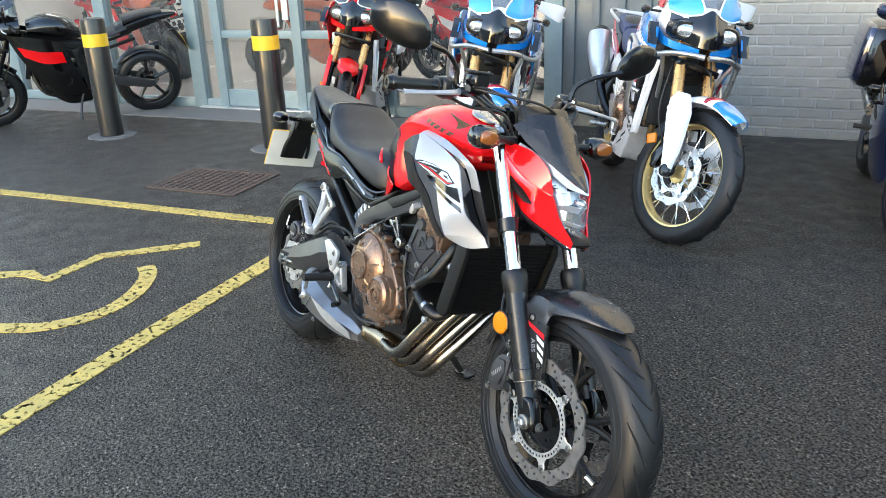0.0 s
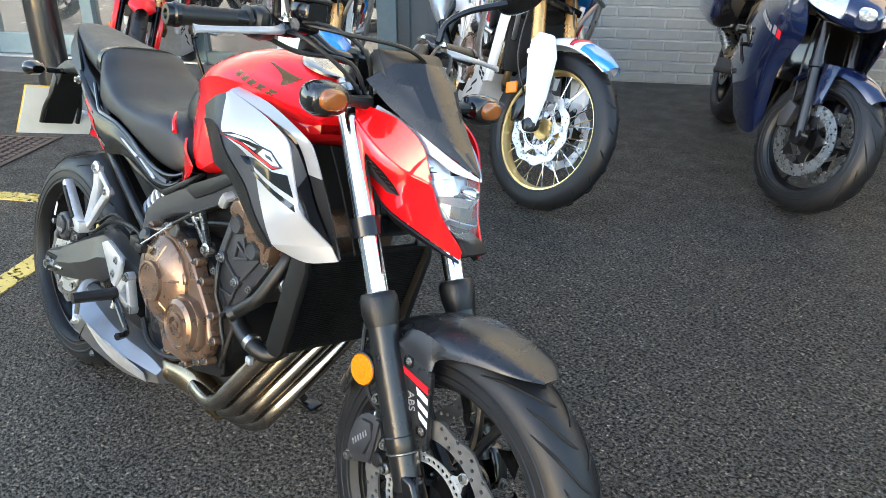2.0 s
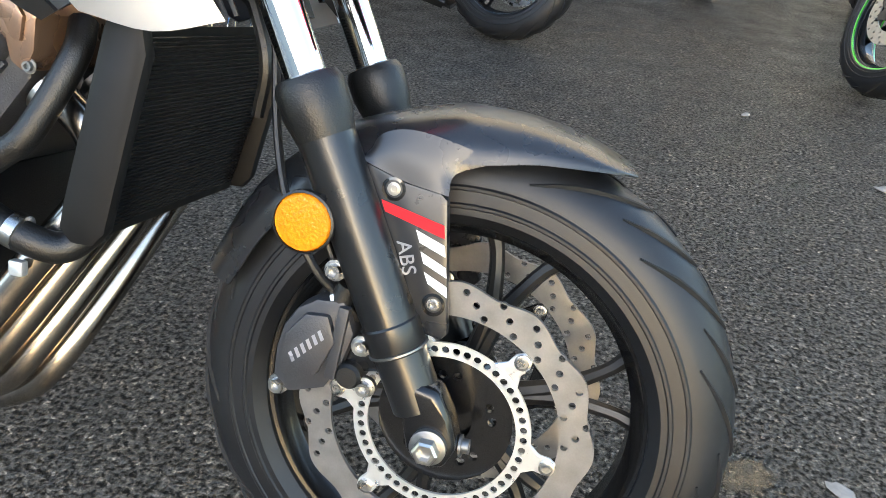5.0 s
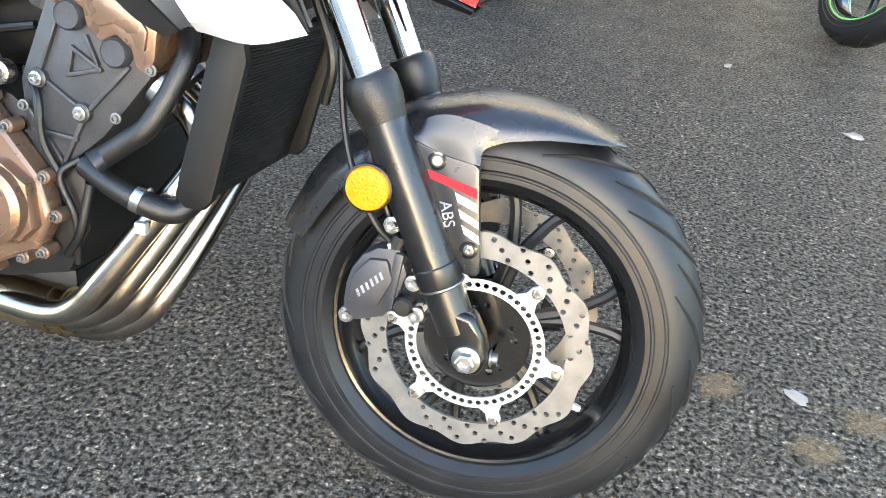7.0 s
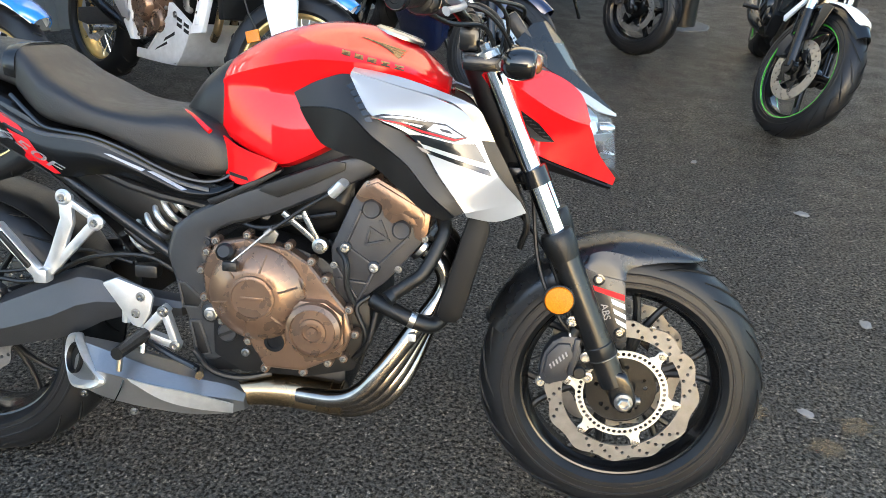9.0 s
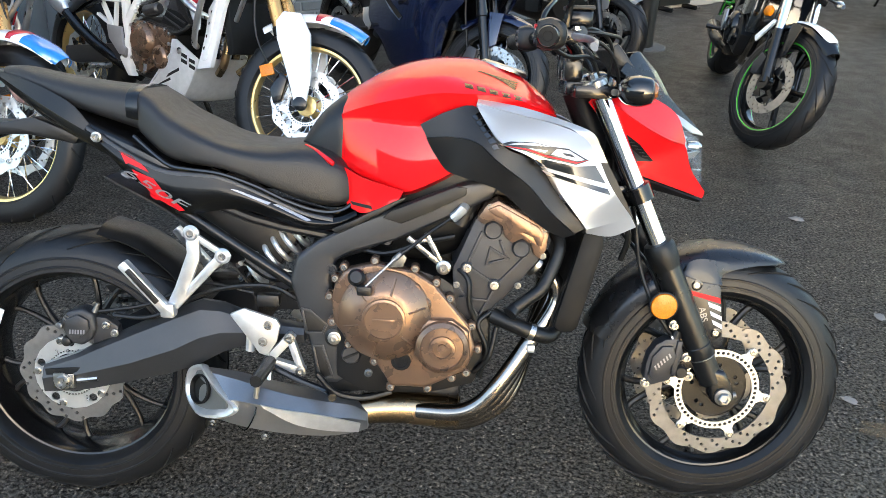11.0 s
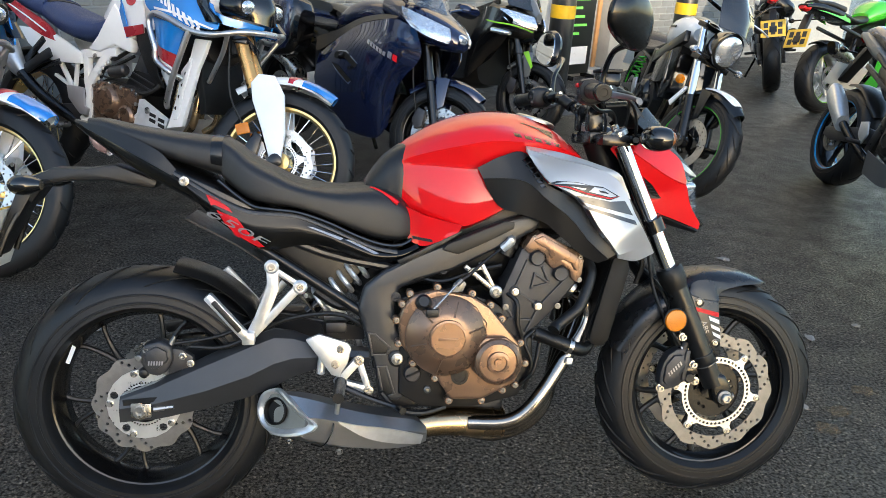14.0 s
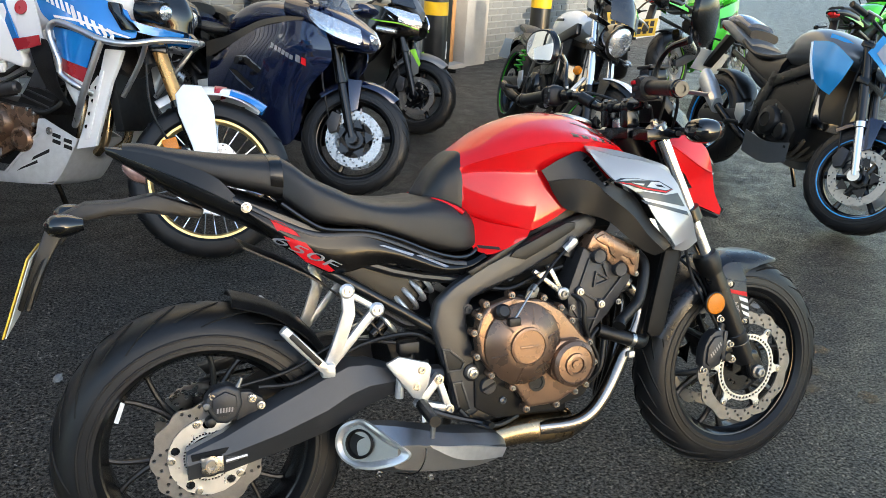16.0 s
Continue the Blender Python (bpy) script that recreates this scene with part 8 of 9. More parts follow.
        part("radiator_side", prism([(1.164, 0.848), (1.247, 0.850), (1.228, 0.787), (1.198, 0.714), (1.175, 0.618), (1.132, 0.440), (1.040, 0.418), (1.066, 0.497), (1.090, 0.596), (1.100, 0.692), (1.145, 0.755)], s * 0.176, s * 0.150, 0.006), PEARL, b, "pale radiator side panel")
        part("radiator_rib", prism([(1.150, 0.760), (1.168, 0.760), (1.108, 0.470), (1.082, 0.465)], s * 0.184, s * 0.174, 0.005), PEARL, b)
        for i in range(5):
            part("panel_screw", bolt((1.090 + 0.014 * i, s * 0.177, 0.52 + i * 0.055), (0, s, 0), 0.006, 0.004), SATIN, b)
        if crash:
            cb = part("crash_bar", tube([(1.485, s * 0.010, 0.912), (1.465, s * 0.07, 0.914), (1.40, s * 0.15, 0.905), (1.305, s * 0.225, 0.876), (1.205, s * 0.258, 0.880), (1.109, s * 0.265, 0.910), (1.015, s * 0.268, 0.932), (0.976, s * 0.266, 0.912), (0.975, s * 0.265, 0.872), (1.015, s * 0.262, 0.784), (1.024, s * 0.258, 0.728), (1.10, s * 0.245, 0.683), (1.13, s * 0.20, 0.66)], 0.0135, 12, 4), CRASHBAR, b, "silver tube crash bar")
            part("brace", tube([(1.206, s * 0.258, 0.881), (1.170, s * 0.260, 0.776), (1.121, s * 0.252, 0.645), (1.078, s * 0.225, 0.548), (1.03, s * 0.17, 0.519)], 0.0135, 12, 3), CRASHBAR, cb)
            part("bar_stay", tube([(1.36, s * 0.185, 0.894), (1.31, s * 0.15, 0.80), (1.22, s * 0.12, 0.66)], 0.011, 10, 3), CRASHBAR, cb)
        fb = part("frame_beam", merge(bar((0.98, 0.93), (0.62, 0.76), 0.060, s * 0.150, s * 0.120, 0.008), bar((0.645, 0.722), (0.448, 0.690), 0.044, s * 0.160, s * 0.125, 0.010), bar((0.605, 0.705), (0.500, 0.560), 0.048, s * 0.160, s * 0.125, 0.010), bar((0.462, 0.690), (0.480, 0.560), 0.032, s * 0.160, s * 0.125, 0.008), prism([(0.459, 0.580), (0.518, 0.580), (0.512, 0.518), (0.531, 0.419), (0.539, 0.343), (0.565, 0.305), (0.520, 0.299), (0.448, 0.377), (0.480, 0.412), (0.485, 0.489)], s * 0.160, s * 0.128, 0.007)), frame_mat, b, "painted steel frame")
        part("subframe_tube", merge(bar((0.265, 0.640), (0.365, 0.520), 0.020, s * 0.150, s * 0.130, 0.005), bar((0.393, 0.650), (0.388, 0.520), 0.016, s * 0.150, s * 0.130, 0.004), bar((0.250, 0.560), (0.385, 0.510), 0.016, s * 0.150, s * 0.130, 0.004)), frame_mat, fb)
        part("tank_skirt", prism([(0.640, 0.955), (0.667, 0.930), (0.716, 0.886), (0.780, 0.763), (0.769, 0.733), (0.659, 0.758), (0.567, 0.713), (0.485, 0.716), (0.545, 0.790)], s * 0.168, s * 0.120, 0.012, 3), PEARL if body is PEARL else MATTE, b, "moulded panel under the tank")
        part("frame_bolt", bolt((0.535, s * 0.162, 0.690), (0, s, 0), 0.009, 0.008), STEEL, fb)
        part("frame_bolt", bolt((0.500, s * 0.162, 0.400), (0, s, 0), 0.012, 0.010), STEEL, fb)
        part("tail_panel", prism([(-0.02, 0.775), (0.15, 0.775), (0.253, 0.762), (0.351, 0.728), (0.448, 0.690), (0.446, 0.640), (0.34, 0.632), (0.254, 0.628), (0.165, 0.640), (0.06, 0.695)], s * 0.168, s * 0.145, 0.008), PEARL, b, "white side panel under the seat")
        part("tail_flash", skin([[(-0.22, s * 0.14, 0.945), (0.0, s * 0.165, 0.875), (0.20, s * 0.170, 0.805), (0.275, s * 0.165, 0.738)], [(-0.15, s * 0.145, 0.875), (0.0, s * 0.168, 0.805), (0.15, s * 0.172, 0.750), (0.265, s * 0.168, 0.728)]], 0.010, 4, 3), CRIMSON, b)
        part("tail_line", tube([(-0.10, s * 0.162, 0.875), (0.06, s * 0.176, 0.825), (0.20, s * 0.178, 0.770)], 0.004, 6, 3), PEARL, b)
        part("swing_arm", prism([(-0.05, 0.36), (0.45, 0.45), (0.55, 0.45), (0.55, 0.38), (0.05, 0.285), (-0.05, 0.29)], s * 0.135, s * 0.10, 0.008), GREYPL, b)
        part("heel_plate", prism([(0.363, 0.526), (0.479, 0.529), (0.499, 0.441), (0.525, 0.431), (0.519, 0.397), (0.468, 0.396), (0.383, 0.462)], s * 0.178, s * 0.162, 0.007), GREYDEC, b)
        part("foot_peg", tube([(0.52, s * 0.165, 0.36), (0.50, s * 0.27, 0.355)], 0.015, 10, 1), STEEL, b)
        part("pillion_bracket", merge(bar((0.30, 0.75), (0.10, 0.55), 0.035, s * 0.175, s * 0.16, 0.005), bar((0.42, 0.66), (0.10, 0.54), 0.028, s * 0.175, s * 0.16, 0.005)), SATIN, b)
    seat = part("seat", hull([(0.08, 0.82, 0.935, 0.12), (0.22, 0.77, 0.905, 0.150), (0.38, 0.745, 0.872, 0.155), (0.50, 0.775, 0.880, 0.130), (0.60, 0.86, 0.935, 0.085)], 4, 20, 2.6), seat_mat, b, "rider seat")
    part("pillion_pad", hull([(-0.22, 0.905, 0.985, 0.11), (-0.06, 0.86, 0.968, 0.13), (0.10, 0.82, 0.940, 0.125)], 4, 20, 3), seat_mat, seat)
    part("tail_rack", merge(tube([(0.12, -0.15, 0.97), (-0.20, -0.15, 1.02), (-0.30, 0, 1.02), (-0.20, 0.15, 1.02), (0.12, 0.15, 0.97)], 0.010, 10, 4), box((-0.22, 0, 1.02), (0.18, 0.22, 0.012), 0.004)), ALU, b, "alloy tail rack")
    adventure_engine(b)
    skid = part("skid_plate", merge(*[prism([(0.842, 0.526), (0.872, 0.530), (1.034, 0.461), (1.024, 0.426), (0.941, 0.271), (0.863, 0.245), (0.583, 0.226), (0.588, 0.273), (0.677, 0.280), (0.832, 0.456)], y - 0.004, y + 0.004, 0.003) for y in (-0.158, 0.158)], skin([[(1.034, -0.160, 0.461), (1.050, 0, 0.465), (1.034, 0.160, 0.461)], [(1.024, -0.160, 0.426), (1.040, 0, 0.428), (1.024, 0.160, 0.426)], [(0.941, -0.160, 0.271), (0.955, 0, 0.268), (0.941, 0.160, 0.271)], [(0.863, -0.160, 0.245), (0.87, 0, 0.240), (0.863, 0.160, 0.245)], [(0.583, -0.160, 0.226), (0.583, 0, 0.222), (0.583, 0.160, 0.226)]], 0.006, 1, 4)), SKIDP, b, "folded aluminium skid plate")
    for s in (-1, 1):
        for q in ((0.936, 0.463), (0.992, 0.447), (0.937, 0.437), (0.994, 0.421)):
            part("skid_slot", prism([(q[0] - 0.022, q[1] - 0.004), (q[0] + 0.018, q[1] - 0.013), (q[0] + 0.020, q[1] + 0.004), (q[0] - 0.020, q[1] + 0.012)], s * 0.1632, s * 0.150, 0.001), GROOVE, skid)
        part("skid_slot", prism([(0.813, 0.342), (0.826, 0.362), (0.902, 0.404), (0.902, 0.388)], s * 0.1632, s * 0.150, 0.001), GROOVE, skid)
        part("skid_slot", prism([(0.741, 0.288), (0.760, 0.304), (0.842, 0.348), (0.846, 0.336)], s * 0.1632, s * 0.150, 0.001), GROOVE, skid)
        part("skid_bolt", bolt((0.900, s * 0.163, 0.480), (0, s, 0), 0.011, 0.006), STEEL, skid)
        part("skid_fold", bar((0.690, 0.282), (0.842, 0.460), 0.010, s * 0.166, s * 0.160, 0.002), SKIDP, skid)
        part("header_pipe", tube([(0.93, s * 0.05, 0.66), (1.00, s * 0.07, 0.65), (1.012, s * 0.085, 0.58), (0.995, s * 0.09, 0.45), (0.93, s * 0.08, 0.33)], 0.019, 12, 5), GOLDTINT, b, "gold tinted header pipe")
        part("header_pipe", tube([(1.05, s * 0.03, 0.66), (1.115, s * 0.05, 0.64), (1.127, s * 0.07, 0.58), (1.115, s * 0.08, 0.46), (1.06, s * 0.06, 0.40)], 0.019, 12, 5), GOLDTINT, b, "gold tinted header pipe")
    muf = part("muffler", tube([(-0.19, -0.215, 0.840), (-0.175, -0.215, 0.815), (-0.10, -0.215, 0.725), (0.0, -0.208, 0.610), (0.06, -0.195, 0.545)], [0.066, 0.080, 0.078, 0.056, 0.034], 20, 4), ALU, b, "upswept silver muffler")
    part("muffler_cap", tube([(-0.205, -0.215, 0.858), (-0.180, -0.215, 0.825)], [0.050, 0.074], 20, 1), SATIN, muf)
    part("link_pipe", tube([(0.05, -0.198, 0.555), (0.16, -0.18, 0.47), (0.32, -0.14, 0.38), (0.5, -0.06, 0.29)], 0.028, 12, 4), SATIN, muf)
    part("heat_guard", bar((0.08, 0.56), (0.24, 0.66), 0.05, -0.20, -0.185, 0.006), MATTE, muf)
    part("rear_guard", guard_arc(R, 0.365, 0.085, 70, 130, 0.03), MATTE, b)
    part("tail_unit", hull([(-0.34, 0.90, 0.95, 0.05), (-0.22, 0.89, 0.98, 0.09), (-0.05, 0.88, 0.98, 0.11), (0.12, 0.86, 0.93, 0.10)], 3, 16, 3), MATTE, b)
    part("tail_lamp", box((-0.345, 0, 0.93), (0.03, 0.10, 0.05), 0.010), REDLENS, b)
    part("plate_bracket", prism([(-0.30, 0.90), (-0.26, 0.90), (-0.36, 0.62), (-0.39, 0.63)], -0.04, 0.04, 0.004), MATTE, b)
    part("radiator", box((1.185, 0, 0.68), (0.04, 0.29, 0.34), 0.006, (0, -14, 0)), COREBLK, b)
    part("steering_head", tube([(1.17, 0, 1.05), (1.27, 0, 0.80)], 0.04, 16, 1), MATTE, b)
    part("inner_tray", hull([(0.95, 0.60, 0.95, 0.13), (1.1, 0.62, 1.0, 0.15), (1.2, 0.75, 1.02, 0.14)], 2, 14, 3), MATTE, b)
    bars(b, 1.13, 1.19, 0.44, 0.02, 0.08, True, guard_mat if guard_mat is PEARL else MATTE, 0.20)
    indicators(b, ((1.30, 0.27, 1.12), (-0.26, 0.16, 0.87)), SATIN)
    for pts in ([(1.46, -0.09, 0.45), (1.36, -0.13, 0.62), (1.30, -0.10, 0.85), (1.22, -0.06, 1.05)], [(1.47, 0.09, 0.45), (1.36, 0.12, 0.65), (1.28, 0.09, 0.9)], [(1.10, -0.20, 1.18), (1.25, -0.15, 1.12), (1.24, -0.08, 0.98)]):
        part("cable", tube(pts, 0.005, 7, 4), SOFT, b)
    part("side_stand", tube([(0.60, 0.12, 0.36), (0.66, 0.20, 0.20), (0.68, 0.262, 0.066)], 0.013, 10, 3), SATIN, b)
    shift(b, ("fuel_tank", "tail_rack", "foot_peg", "pillion_bracket"), (-0.13, 0, -0.03))
    shift(b, ("windscreen", "screen_cradle"), (-0.09, 0, -0.05))
    shift(b, ("dash",), (-0.14, 0, -0.04))
    shift(b, ("indicator",), (-0.13, 0, -0.04))
    for ob in tank.children:
        if base_name(ob) in ("tank_side", "tank_stripe", "round_badge"):
            ob.matrix_basis = Matrix.Translation((0.13, 0, 0.03))
    shift(b, ("handlebar",), (-0.05, 0, -0.01))
    return b


AT_LABEL = "white, blue and red adventure motorcycle with gold spoked wheels"
at_one = adventure(parked(0.09, 1.88, -32, 1.575), AT_LABEL, PEARL, BLUE, CRIMSON, PEARL, PEARL, SEATB, GOLD, PEARL, BLUE)
steer(at_one, FRONT_END, (1.18, 1.06), (1.53, 0.35), 28)
at_two = copy_thing(at_one, parked(-1.00, 1.35, -40, 1.575))
at_red = adventure(parked(-2.76, 1.28, -42, 1.575), "red and black adventure motorcycle before the shopfront", RED, RED, GLOSSB, RED, SATIN, VINYL, SATIN, RED, RED, False)
steer(at_red, FRONT_END, (1.18, 1.06), (1.53, 0.35), 20)


def street(name, m, label, wb=1.45, R=0.302, hwr=0.085, rim=SATIN, stripe=None, fork=SATIN, low=SATIN, split=0.55, rake=0.46, head=0.98, seat=(0.80, VINYL), spokes=5, disc=(0.115, 0.155), detail=True, groove=20, cover=None, engine=True, guard=None, grips=(0.32, 0.0), dual=True, disc_mat=None):
    """Rolling frame that the road bikes share; bodywork is added by each kind."""
    b = thing(name, m, label, "motorcycle", "motorcycles parked in the yard")
    F, Rr = (wb, R), (0.0, R + 0.012)
    fw = cast_wheel(b, "front_wheel", F, R, 0.060, 0.078, rim, spokes, 0, 0.05, stripe, groove, 64, "cast front wheel")
    for s in ((-1, 1) if dual else (-1,)):
        brake_disc(fw, F, s * 0.075, disc[0], disc[1], 0.0, 10, 48, None, disc_mat, 5)
    rw = cast_wheel(b, "rear_wheel", Rr, R + 0.012, hwr, 0.085, rim, spokes, 0, 0.06, stripe, groove, 64, "cast rear wheel")
    brake_disc(rw, Rr, -0.09, 0.075, 0.11, 0.0, 10, 42)
    hx = wb - (head - R) * rake + 0.02
    fork_pair(b, (hx, head), (wb - 0.01, R), 0.10, fork, low, split, 0.0235 if fork is CHROME else 0.027, 0.029 if fork is CHROME else 0.024)
    part("front_mudguard", guard_arc(F, R + 0.034, 0.068, 140, 55, 0.05, 7), guard or MATTE, b, "front mudguard")
    for s in (-1, 1):
        part("guard_stay", prism([(wb - 0.10, R + 0.31), (wb - 0.02, R + 0.32), (wb - 0.01, R + 0.16), (wb - 0.05, R + 0.13)], s * 0.092, s * 0.080, 0.004), guard or MATTE, b)
        part("caliper", prism([(wb - 0.16, R + 0.05), (wb - 0.14, R + 0.12), (wb - 0.09, R + 0.11), (wb - 0.09, R + 0.02), (wb - 0.13, R)], s * 0.12, s * 0.08, 0.007), GREYPL, b)
        part("frame_beam", merge(bar((hx - 0.06, head - 0.10), (0.62, 0.66), 0.07, s * 0.150, s * 0.115, 0.009), bar((0.62, 0.68), (0.54, 0.36), 0.075, s * 0.150, s * 0.115, 0.009), bar((0.60, 0.62), (0.10, seat[0] - 0.03), 0.030, s * 0.13, s * 0.105, 0.006)), FRAME, b)
        part("swing_arm", prism([(-0.05, R + 0.045), (0.42, 0.45), (0.55, 0.45), (0.55, 0.38), (0.05, R - 0.02), (-0.05, R - 0.01)], s * 0.135, s * 0.10, 0.008), GREYPL, b)
        part("foot_peg", tube([(0.46, s * 0.155, 0.36), (0.45, s * 0.26, 0.355)], 0.014, 10, 1), SOFT, b)
        part("heel_plate", prism([(0.40, 0.40), (0.38, 0.47), (0.46, 0.49), (0.50, 0.42), (0.47, 0.35)], s * 0.17, s * 0.158, 0.005), ALU, b)
    if engine:
        engine_lump(b, 0.80, 0.46, 0.95, cover or ENGINE)
        for y in (-0.08, -0.03, 0.03, 0.08):
            part("header_pipe", tube([(0.95, y, 0.62), (1.02, y, 0.58), (1.02, y, 0.46), (0.94, y, 0.30), (0.72, y * 0.6, 0.24)], 0.018, 10, 4), HEADER, b)
        part("radiator", box((1.04, 0, 0.62), (0.04, 0.30, 0.30), 0.006, (0, -12, 0)), GLOSSB, b)
    part("inner_body", hull([(0.50, 0.58, seat[0] - 0.04, 0.09), (0.75, 0.62, 0.82, 0.10), (1.0, 0.66, 0.86, 0.10)], 2, 12, 3), MATTE, b)
    part("shock", tube([(0.42, 0, 0.42), (0.52, 0, 0.66)], 0.03, 12, 1), SATIN, b)
    part("rear_hugger", guard_arc(Rr, R + 0.045, 0.08, 105, 35, 0.03), MATTE, b)
    part("side_stand", tube([(0.60, 0.11, 0.34), (0.66, 0.19, 0.19), (0.68, 0.255, 0.068)], 0.012, 10, 3), SATIN, b)
    bars(b, hx + 0.01, head + 0.04 + grips[1], grips[0], 0.02, 0.08)
    for pts in ([(wb - 0.12, -0.10, R + 0.10), (wb - 0.22, -0.09, R + 0.35), (hx + 0.03, -0.06, head - 0.05)], [(wb - 0.12, 0.10, R + 0.10), (wb - 0.22, 0.09, R + 0.35), (hx + 0.03, 0.06, head - 0.05)]):
        part("brake_hose", tube(pts, 0.005, 7, 4), SOFT, b)
    return b, hx


def tail(b, z, mat, seat_mat=None, length=0.28, lamp=True, plate_mat=None):
    part("tail_unit", hull([(-length, z + 0.10, z + 0.14, 0.05), (-length * 0.5, z + 0.06, z + 0.15, 0.09), (0.05, z + 0.0, z + 0.11, 0.12), (0.25, z - 0.03, z + 0.04, 0.12)], 4, 18, 2.8), mat, b, "tail unit")
    part("pillion_pad", hull([(-length * 0.6, z + 0.135, z + 0.17, 0.07), (0.0, z + 0.10, z + 0.16, 0.10), (0.18, z + 0.05, z + 0.12, 0.11)], 3, 18, 2.8), seat_mat or VINYL, b)
    part("seat", hull([(0.15, z + 0.0, z + 0.06, 0.13), (0.32, z - 0.05, z + 0.0, 0.14), (0.48, z - 0.05, z + 0.005, 0.12), (0.60, z - 0.04, z + 0.05, 0.08)], 4, 18, 2.7), seat_mat or VINYL, b, "seat")
    if lamp:
        part("tail_lamp", hull([(-length - 0.02, z + 0.095, z + 0.125, 0.03), (-length + 0.04, z + 0.07, z + 0.13, 0.06)], 2, 12, 2.4), REDLENS, b)
    part("plate_bracket", prism([(-length + 0.08, z + 0.05), (-length + 0.13, z + 0.05), (-length - 0.06, z - 0.20), (-length - 0.09, z - 0.19)], -0.035, 0.035, 0.004), MATTE, b)
    plate(b, -length - 0.06, z - 0.16, plate_mat or PLATEY, 24)
    indicators(b, ((-length + 0.06, 0.15, z + 0.0),), SATIN)


# navy sports tourer
b, hx = street("sports_tourer", parked(0.90, 2.68, -50, 1.455), "navy blue sports tourer with full fairing and a pannier", guard=NAVY, fork=SATIN, low=SATIN, spokes=3, disc=(0.105, 0.155), grips=(0.30, -0.02), disc_mat=STEEL)
for s in (-1, 1):
    f_bm = skin([[(0.50, s * 0.190, 0.60), (0.66, s * 0.215, 0.70), (0.86, s * 0.235, 0.81), (1.02, s * 0.236, 0.86), (1.16, s * 0.222, 0.888), (1.30, s * 0.185, 0.855)], [(0.50, s * 0.200, 0.52), (0.68, s * 0.235, 0.60), (0.86, s * 0.255, 0.66), (1.04, s * 0.256, 0.70), (1.20, s * 0.230, 0.74), (1.345, s * 0.165, 0.71)], [(0.52, s * 0.200, 0.42), (0.70, s * 0.225, 0.42), (0.86, s * 0.240, 0.43), (1.02, s * 0.240, 0.46), (1.14, s * 0.215, 0.50), (1.22, s * 0.175, 0.53)], [(0.66, s * 0.155, 0.28), (0.75, s * 0.175, 0.228), (0.88, s * 0.180, 0.206), (1.03, s * 0.180, 0.202), (1.13, s * 0.170, 0.220), (1.175, s * 0.150, 0.30)]], 0.006, 5, 5)
    f_tree = BVHTree.FromBMesh(f_bm)
    f = part("side_fairing", f_bm, NAVY, b, "glossy navy side fairing")
    dec = functools.partial(decal, tree=f_tree, s=s, parent=f)
    for i in range(6):
        x, z = 1.00 + i * 0.026, 0.752 - i * 0.009
        dec("name_bar", [(x, z), (x + 0.020, z - 0.006), (x + 0.018, z - 0.030), (x - 0.001, z - 0.024)], GREYDEC, 0.004)
    for i in range(2):
        x, z = 1.165 + i * 0.032, 0.712 - i * 0.010
        dec("name_bar", [(x, z), (x + 0.026, z - 0.008), (x + 0.024, z - 0.044), (x - 0.002, z - 0.036)], GREYDEC if i == 0 else REDDEC, 0.004)
    dec("gill", [(0.745, 0.645), (0.83, 0.655), (0.95, 0.600), (0.93, 0.575), (0.84, 0.610)], GROOVE, 0.003)
    dec("gill_edge", [(0.740, 0.648), (0.83, 0.662), (0.952, 0.606), (0.950, 0.598), (0.83, 0.652)], CHROME, 0.004)
    dec("gill", [(0.69, 0.575), (0.76, 0.570), (0.914, 0.500), (0.88, 0.480), (0.78, 0.530)], GROOVE, 0.003)
    dec("gill_edge", [(0.69, 0.572), (0.78, 0.532), (0.88, 0.484), (0.915, 0.500), (0.89, 0.474), (0.775, 0.520)], CHROME, 0.004)
    part("crash_bobbin", merge(tube([(0.80, s * 0.22, 0.625), (0.80, s * 0.30, 0.625)], 0.020, 14, 1), tube([(0.90, s * 0.24, 0.575), (0.91, s * 0.285, 0.57)], 0.011, 10, 1)), SATIN, f)
    part("black_rail", skin([[(0.42, s * 0.165, 0.70), (0.62, s * 0.185, 0.76), (0.84, s * 0.205, 0.855), (1.02, s * 0.205, 0.90), (1.16, s * 0.20, 0.91)], [(0.44, s * 0.175, 0.60), (0.66, s * 0.212, 0.705), (0.86, s * 0.232, 0.815), (1.02, s * 0.233, 0.865), (1.16, s * 0.220, 0.893)]], 0.008, 4, 3), MATTE, f, "black plastic fairing rail")
    part("black_rail", skin([[(0.44, s * 0.175, 0.62), (0.46, s * 0.17, 0.50), (0.50, s * 0.165, 0.40)], [(0.52, s * 0.195, 0.62), (0.53, s * 0.19, 0.50), (0.56, s * 0.18, 0.40)]], 0.008, 3, 2), MATTE, f)
    part("mirror_arm", tube([(1.17, s * 0.17, 1.08), (1.16, s * 0.27, 1.11), (1.14, s * 0.33, 1.12)], 0.012, 8, 3), NAVY, b)
    part("mirror_pod", hull([(1.10, 1.08, 1.16, 0.08, s * 0.37), (1.14, 1.07, 1.17, 0.085, s * 0.37), (1.19, 1.10, 1.14, 0.05, s * 0.37)], 2, 16, 2.6), NAVY, b)
